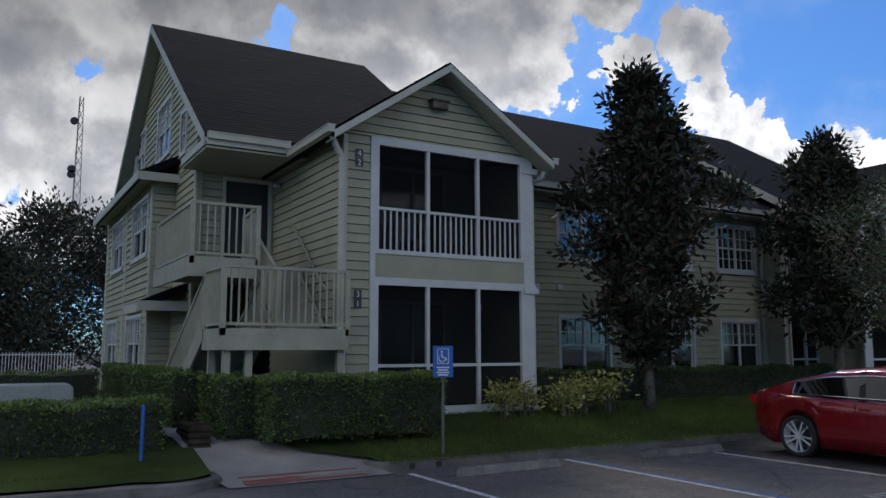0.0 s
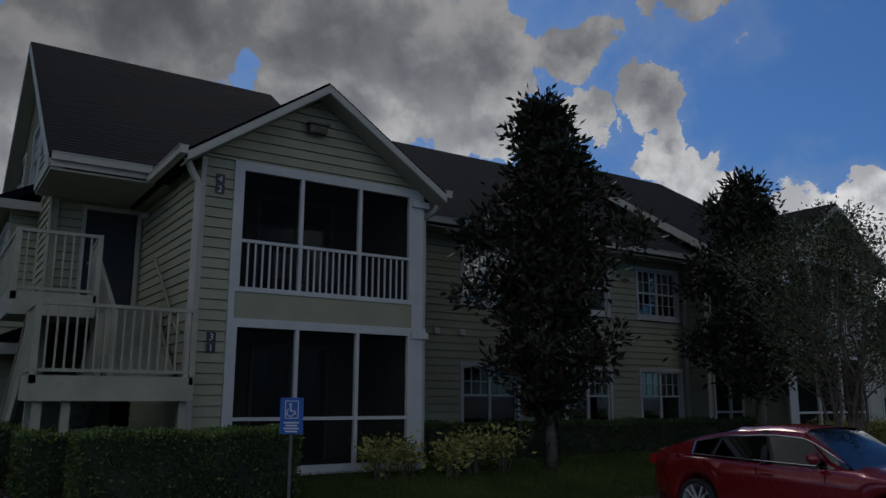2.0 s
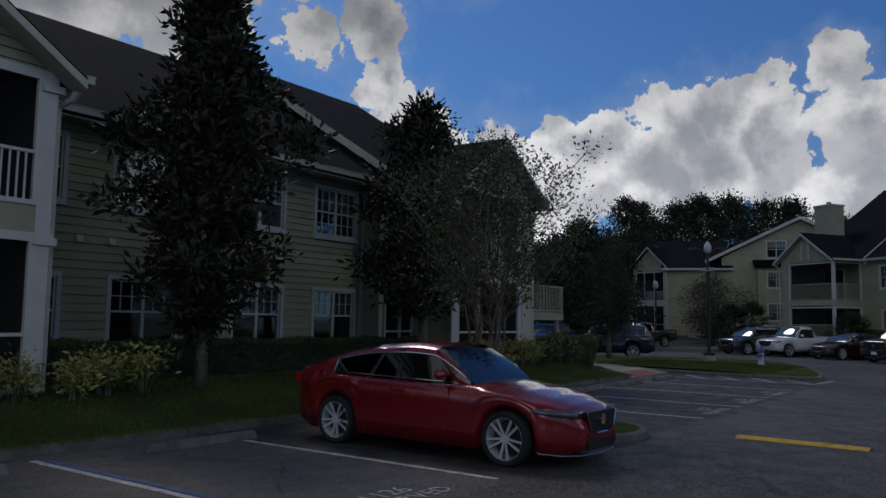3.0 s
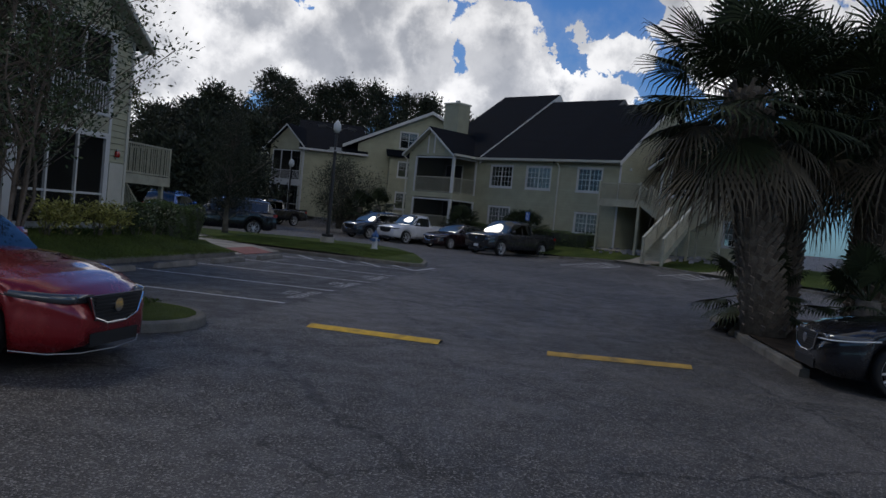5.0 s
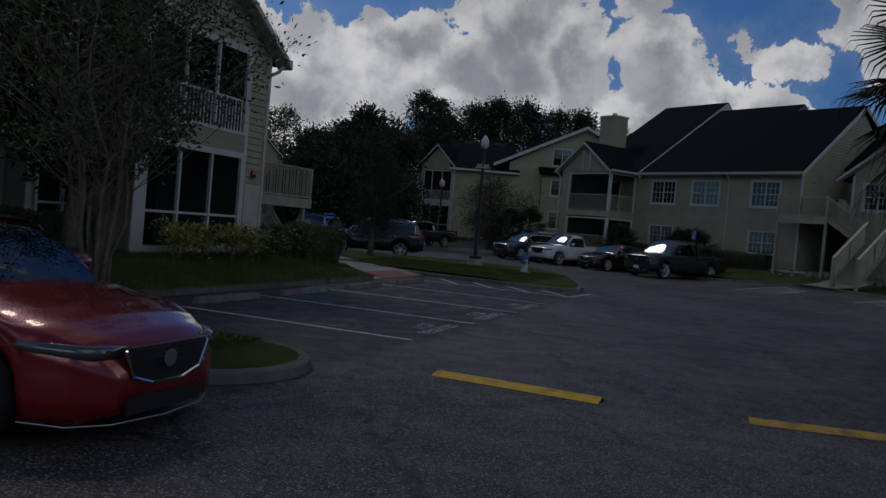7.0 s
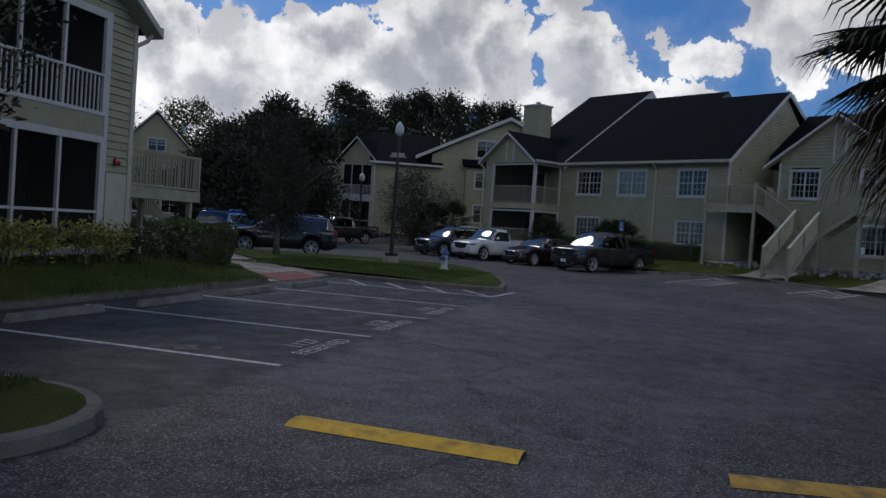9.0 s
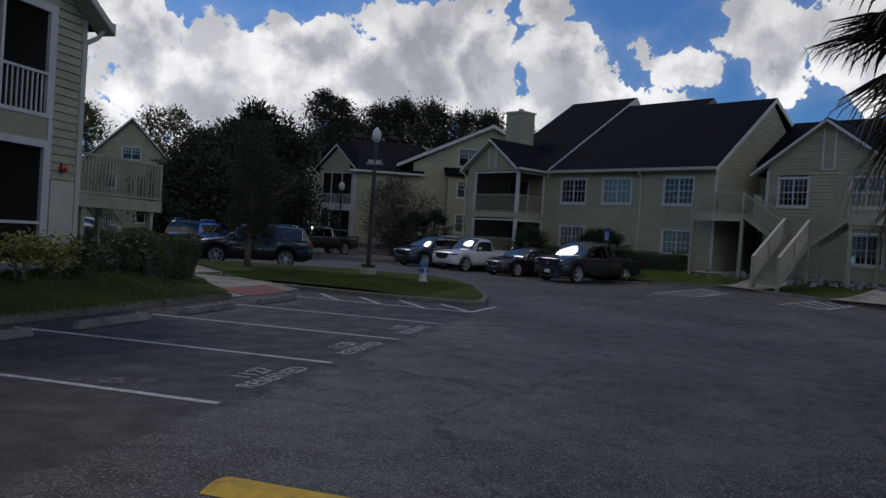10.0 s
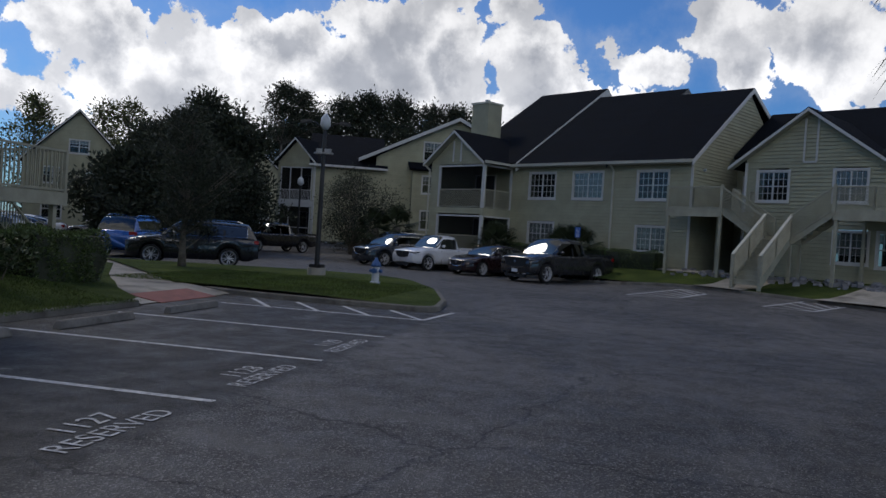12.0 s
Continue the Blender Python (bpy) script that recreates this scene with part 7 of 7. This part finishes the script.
for s, n, h in ((-0.9, 1.6, 1.0), (-1.7, 1.8, 0.8), (-6.0, 2.0, 0.9), (-12.6, 3.6, 1.6), (-13.6, 4.4, 1.4)):
    q = P2(s, n)
    palm(q[0], q[1], 0.6, h, int(20 + s), "low bushy palm by the building", 26, False, 1.15, "low palms by the building")
tree("tree", P2(-15, 5)[0], P2(-15, 5)[1], 0.3, 4.6, [(0, 0.4), (0.2, 1.6), (0.5, 2.6), (0.8, 2.0), (1, 0.6)], LEAFO, "broad green shrub tree between the buildings", 0.09, 12000, 0.13, stems=4, first=0.1, clump=0.35, clumps=150, seed=41)
for s0, s1, n in ((-2.6, 0.4, 0.9), (0.6, 3.4, 0.9), (-6.6, -3, 0.9)):
    hx = hedge("hedge", -1.5, 1.5, -0.5, 0.5, 0.0, 0.95, "clipped dark hedge by the building wall", 600, tips=LEAFH, wob=0.1)
    q = P2((s0 + s1) / 2, n)
    hx.matrix_world = pose(q[0], q[1], 0.65, 0, 0, TURN2) @ Matrix.Diagonal(((s1 - s0) / 3, 1, 1, 1))

# lawn and kerb in front of the second building, palm bed
edge2 = [P2(s, n)[:2] for s, n in ((-3.0, 4.3), (1.0, 4.2), (4.0, 4.6), (9.6, 4.6), (14.5, 5.0), (24, 5.2))]
kerb("kerb", [tuple(p) for p in edge2], side=1)
fill("lawn", offset_line(dense([tuple(p) for p in edge2], 1.5), 0.16) + [tuple(P2(24, -1)[:2]), tuple(P2(-14, -1)[:2]), tuple(P2(-14, 6)[:2]), tuple(P2(-4.6, 5.9)[:2])],
     lambda x, y: max(road_z(x, y) + 0.13, 0.9 - 0.6 * sstep((Vector((x, y, 0)) - O2).dot(N2), 0.0, 4.5)), LAWN, 1.0, label="green lawn before the far building", category="lawn")


def at2(s, n, z):
    q = P2(s, n)
    return (q[0], q[1], z)


fill("pavement", [tuple(P2(s, n)[:2]) for s, n in ((-2.2, 4.2), (0.6, 4.1), (1.2, 1.2), (7.2, 1.2), (7.2, 4.7), (9.2, 4.7), (9.2, 0.5), (-1.2, 0.6))],
     lambda x, y: max(road_z(x, y) + 0.145, 0.93 - 0.6 * sstep((Vector((x, y, 0)) - O2).dot(N2), 0.0, 4.5)), CONC, 1.0, label="pale concrete path by the far building", category="path")
fill("pavement", [tuple(P2(s, n)[:2]) for s, n in ((12.0, 5.0), (14.5, 5.1), (15, 1), (12.6, 1))],
     lambda x, y: max(road_z(x, y) + 0.145, 0.93 - 0.6 * sstep((Vector((x, y, 0)) - O2).dot(N2), 0.0, 4.5)), CONC, 1.0, label="pale concrete path by the far building", category="path")
HATCHES = (((24.56, -4.01), (27.93, -6.09), (26.37, -6.88), (24.21, -5.72)), ((23.47, -8.35), (27.43, -10.99), (25.76, -11.6), (23.02, -9.81)))
for ring in HATCHES:
    strip("parking_line", list(ring) + [ring[0]], 0.11, LINE, "worn white hatching line")
    for k in range(1, 6):
        t0, t1 = max((k - 1) / 5.5, 0), min((k + 0.3) / 5.5, 1)
        p = [ring[0][i] + (ring[1][i] - ring[0][i]) * t1 for i in (0, 1)]
        q = [ring[3][i] + (ring[2][i] - ring[3][i]) * t0 for i in (0, 1)]
        strip("parking_line", [tuple(p), tuple(q)], 0.11, LINE, "worn white hatching line")
rs = np.random.default_rng(4)
rocks = MB()
for i in range(170):
    s, n = rs.uniform(4.6, 13.5), rs.uniform(0.2, 2.0)
    if 7.5 < s < 9.1:
        continue
    q, r = P2(s, n), rs.uniform(0.05, 0.14)
    c = Vector((q[0], q[1], 0.9 - 0.6 * sstep(n, 0, 4.5) + r * 0.4))
    rocks.hexa([c + Vector((rs.uniform(0.6, 1.2) * r * a, rs.uniform(0.6, 1.2) * r * b, r * 0.6 * g)) for g in (-1, 1) for a, b in ((-1, -1), (1, -1), (1, 1), (-1, 1))])
tagged(part("stones", rocks, ROCK, fix=False), "grey landscape stones round the stair", "stones", kind="stuff")
kerb("kerb", [(-1.2, -7.92), (1.9, -7.8), (5.0, -7.95)] + arc(5.7, -9.25, 1.4, 80, -20, 6) + [(8.6, -13.5)], side=-1)
fill("planting_bed", offset_line(dense([(-1.1, -7.92), (1.9, -7.8), (5.0, -7.95)] + arc(5.7, -9.25, 1.4, 80, -20, 6) + [(8.6, -13.5)], 1.0), -0.17) + [(8, -16), (1.0, -16), (0.6, -9.6), (-0.6, -8.4)],
     lambda x, y: 0.14, DIRT, 0.6, label="mulched bed under the palms", category="planting bed")

# ---- small things outdoors ----
lamp = thing("street_lamp", (20.2, 6.0, 0.2), 0, "tall black lamp post with a frosted lantern and two flood heads", "street lamp")
part("footing", MB().tube([(0, 0, -0.1), (0, 0, 0.22)], 0.3, 18), CONC, lamp)
part("base", MB().box(-0.2, 0.2, -0.2, 0.2, 0.22, 0.34), BLACKM, lamp, bevel=0.02)
part("pole", MB().tube([(0, 0, 0.3), (0, 0, 2.5), (0, 0, 4.75)], [0.085, 0.075, 0.06], 14), BLACKM, lamp)
part("lantern", MB().tube([(0, 0, 4.75), (0, 0, 4.9), (0, 0, 5.12), (0, 0, 5.25), (0, 0, 5.3)], [0.09, 0.17, 0.15, 0.06, 0.02], 14), LAMPG, lamp, smooth=True)
for sgn in (1, -1):
    dx = Vector((-0.35, 0.93, 0)) * sgn
    part("arm", MB().tube([(0, 0, 4.7), tuple(dx * 0.3 + Vector((0, 0, 4.95))), tuple(dx * 0.5 + Vector((0, 0, 4.98)))], 0.025, 8), BLACKM, lamp)
    part("flood_head", MB().bar(tuple(dx * 0.45 + Vector((0, 0, 5.0))), tuple(dx * 0.82 + Vector((0, 0, 4.95))), 0.24, 0.1), BLACKM, lamp, bevel=0.02)
part("side_lamp", MB().box(-0.1, 0.1, -0.3, 0.3, 3.95, 4.0).box(-0.05, 0.05, -0.25, 0.25, 4.0, 4.12), METAL, lamp)
lamp2 = thing("street_lamp", (50, 19.5, 0.2), 0, "thin lamp post with a pale globe far off", "street lamp")
part("pole", MB().tube([(0, 0, 0), (0, 0, 4.6)], 0.07, 10), BLACKM, lamp2)
part("lantern", MB().tube([(0, 0, 4.6), (0, 0, 4.8), (0, 0, 5.1), (0, 0, 5.25)], [0.1, 0.24, 0.2, 0.05], 12), LAMPG, lamp2, smooth=True)
hy = thing("fire_hydrant", (17.9, 3.25, 0.2), 0, "blue and white fire hydrant on the grass", "fire hydrant")
HB, HW = mat("hydrant_blue", (0.03, 0.09, 0.24), 0.5), mat("hydrant_white", (0.45, 0.47, 0.5), 0.55)
part("barrel", MB().tube([(0, 0, 0), (0, 0, 0.05), (0, 0, 0.06), (0, 0, 0.5)], [0.16, 0.16, 0.11, 0.11], 16), HW, hy)
part("bonnet", MB().tube([(0, 0, 0.5), (0, 0, 0.54), (0, 0, 0.62), (0, 0, 0.7), (0, 0, 0.76)], [0.15, 0.15, 0.12, 0.05, 0.04], 16), HB, hy, smooth=True)
part("nozzle", MB().tube([(-0.22, 0, 0.38), (0.1, 0, 0.38)], 0.075, 14), HB, hy)
for sgn in (1, -1):
    part("side_nozzle", MB().tube([(0, 0.1 * sgn, 0.38), (0, 0.19 * sgn, 0.38)], 0.05, 12), HB, hy)


def blue_sign(x, y, z, turn, h, label):
    s = thing("parking_sign", (x, y, z), turn, label, "sign")
    part("post", MB().box(-0.02, 0.02, 0.0, 0.03, -0.2, h), POSTM, s)
    part("plate", MB().box(-0.155, 0.155, -0.02, -0.012, h - 0.42, h + 0.06), BLUE, s, bevel=0.003)
    sy = MB()
    sy.tube([(-0.02, -0.026, h - 0.03), (-0.02, -0.023, h - 0.03)], 0.018, 10)
    sy.bar((-0.02, -0.0235, h - 0.05), (-0.01, -0.0235, h - 0.12), 0.018, 0.003, up=(0, 1, 0))
    sy.bar((-0.01, -0.0235, h - 0.12), (0.04, -0.0235, h - 0.12), 0.015, 0.003, up=(0, 1, 0))
    sy.bar((0.04, -0.0235, h - 0.12), (0.055, -0.0235, h - 0.165), 0.015, 0.003, up=(0, 1, 0))
    ring = [(0.05 * math.cos(radians(a)) - 0.015, -0.0235, h - 0.135 + 0.05 * math.sin(radians(a))) for a in range(120, 370, 20)]
    sy.tube(ring, 0.007, 5)
    for a, b, c, d in ((-0.09, 0.09, h + 0.01, h + 0.02), (-0.09, 0.09, h - 0.215, h - 0.205), (-0.09, -0.08, h - 0.205, h + 0.01), (0.08, 0.09, h - 0.205, h + 0.01)):
        sy.box(a, b, -0.025, -0.021, c, d)
    for i in range(4):
        z = h - 0.26 - i * 0.038
        sy.box(-0.1 + 0.02 * (i % 2), 0.1 - 0.02 * (i % 2), -0.025, -0.021, z - 0.02, z)
    part("symbol", sy, SIGNW, s)
    return s


blue_sign(-12.1, 5.42, 0.14, -28, 1.6, "blue disabled parking sign on a metal post")
q = at2(0.6, 3.6, 0.6)
blue_sign(*q, TURN2, 1.9, "blue disabled parking sign by the far building")
bp_ = thing("marker_post", (-16.35, 6.2, 0.17), 0, "thin bright blue plastic marker post", "post")
part("post", MB().tube([(0, 0, -0.1), (0, 0, 0.82), (0, 0, 0.84)], [0.025, 0.025, 0.018], 10), BLUE, bp_)
tf = thing("utility_box", (-18.5, 9.2, 0.2), 0, "pale green-grey metal utility box behind the hedge", "utility box")
part("cabinet", MB().hexa([(-1.0, -0.6, 0), (1.6, -0.6, 0), (1.6, 0.6, 0), (-1.0, 0.6, 0), (-0.9, -0.55, 1.0), (1.5, -0.55, 1.0), (1.5, 0.55, 1.0), (-0.9, 0.55, 1.0)]), mat("utility_grey", (0.25, 0.27, 0.25), 0.6), tf, bevel=0.03)
rk = thing("stone_edging", (-15.45, 7.15, 0.2), 0, "stacked brown edging stones at the hedge end", "stones")
for i in range(5):
    part("stone", MB().box(-0.18, 0.15, -0.5, 0.4, i * 0.09, i * 0.09 + 0.083), DIRT, rk, bevel=0.02)
for i, x in enumerate((-14.2, -13.55)):
    ac = thing("air_conditioner", (x, 9.2, 0.55), 0, "grey slatted outdoor cooling unit under the stair", "air conditioner", "cooling units under the stair")
    part("case", MB().box(-0.28, 0.28, -0.28, 0.28, 0, 0.75), METAL, ac, bevel=0.02)
    for j in range(8):
        part("slat", MB().box(-0.26, 0.26, -0.3, -0.285, 0.06 + j * 0.085, 0.1 + j * 0.085), BLACKM, ac)
# lattice mast
tw = thing("radio_mast", (-0.0, 150, 0), 0, "red and white lattice radio mast with dishes", "mast")
legs = MB()
TX = -5.0
for zz in range(22):
    z0, z1 = zz * 2.2, zz * 2.2 + 2.2
    r0, r1 = 1.3 - zz * 0.04, 1.3 - (zz + 1) * 0.04
    for j in range(3):
        a0, a1 = 2.09 * j, 2.09 * (j + 1)
        legs.bar((TX + r0 * math.cos(a0), r0 * math.sin(a0), z0), (TX + r1 * math.cos(a0), r1 * math.sin(a0), z1), 0.13)
        legs.bar((TX + r0 * math.cos(a0), r0 * math.sin(a0), z0), (TX + r1 * math.cos(a1), r1 * math.sin(a1), z1), 0.08)
part("lattice", legs, mat("mast_paint", (0.3, 0.2, 0.19), 0.6), tw, fix=False)
for z in (33.5, 34.5, 43.5):
    part("dish", MB().tube([(TX - 1.0, -0.5, z), (TX - 1.0, -0.9, z)], 0.7, 14), BLACKM, tw)
fn = thing("metal_fence", (-14, 40, 0.3), 0, "white metal picket fence far behind the hedge", "fence")
fb_ = MB().box(-22, 0, -0.03, 0.03, 0.2, 0.26).box(-22, 0, -0.03, 0.03, 1.2, 1.26)
for i in range(150):
    fb_.box(-22 + i * 0.147, -21.96 + i * 0.147, -0.02, 0.02, 0.0, 1.35)
part("picket_panel", fb_, WHITE, fn, fix=False)
# porch chairs
for x, z in ((-10.9, 3.47), (-9.9, 3.47)):
    chh = thing("chair", (x, 8.6, z), 25, "white plastic porch chair", "chair", "chairs on the porch")
    part("seat", MB().box(-0.25, 0.25, -0.25, 0.25, 0.4, 0.44), WHITE, chh, bevel=0.01)
    for j in range(4):
        part("back_slat", MB().box(-0.22 + j * 0.12, -0.15 + j * 0.12, 0.22, 0.25, 0.44, 0.95), WHITE, chh)
    for a in (-0.22, 0.22):
        for b in (-0.22, 0.22):
            part("leg", MB().box(a - 0.02, a + 0.02, b - 0.02, b + 0.02, 0, 0.4), WHITE, chh)


def grass_tufts(x0, x1, y0, y1, n, seed, zf, label):
    rs = np.random.default_rng(seed)
    x, y = rs.uniform(x0, x1, n), rs.uniform(y0, y1, n)
    P = np.array([(a, b, zf(a, b)) for a, b in zip(x, y)])
    D = np.tile((0, 0, 1.6), (n, 1))
    o = leaf_mesh("grass", P, D, 0.055, GRASSB, None, 0.16, "stuff", label)
    o["category"] = "grass"


grass_tufts(-13.2, 9.0, 4.95, 8.3, 60000, 1, lawn_z, "short mown grass blades")
grass_tufts(-4.3, -2.5, 0.8, 4.9, 12000, 2, lambda x, y: 0.15, "short mown grass blades on the island")
grass_tufts(-22, -15.7, 5.6, 6.6, 12000, 3, lambda x, y: 0.15 + 0.3 * sstep(y, 5, 9), "short mown grass blades")
grass_tufts(12.7, 18.5, 1.7, 8.5, 26000, 4, lambda x, y: 0.16 + 0.05 * sstep(y, 1, 4), "short mown grass blades on the far island")

# the boards of the walls, each its own piece
for m_, par, mt in BOARDS:
    part("siding_board", m_, mt, par, fix=False)
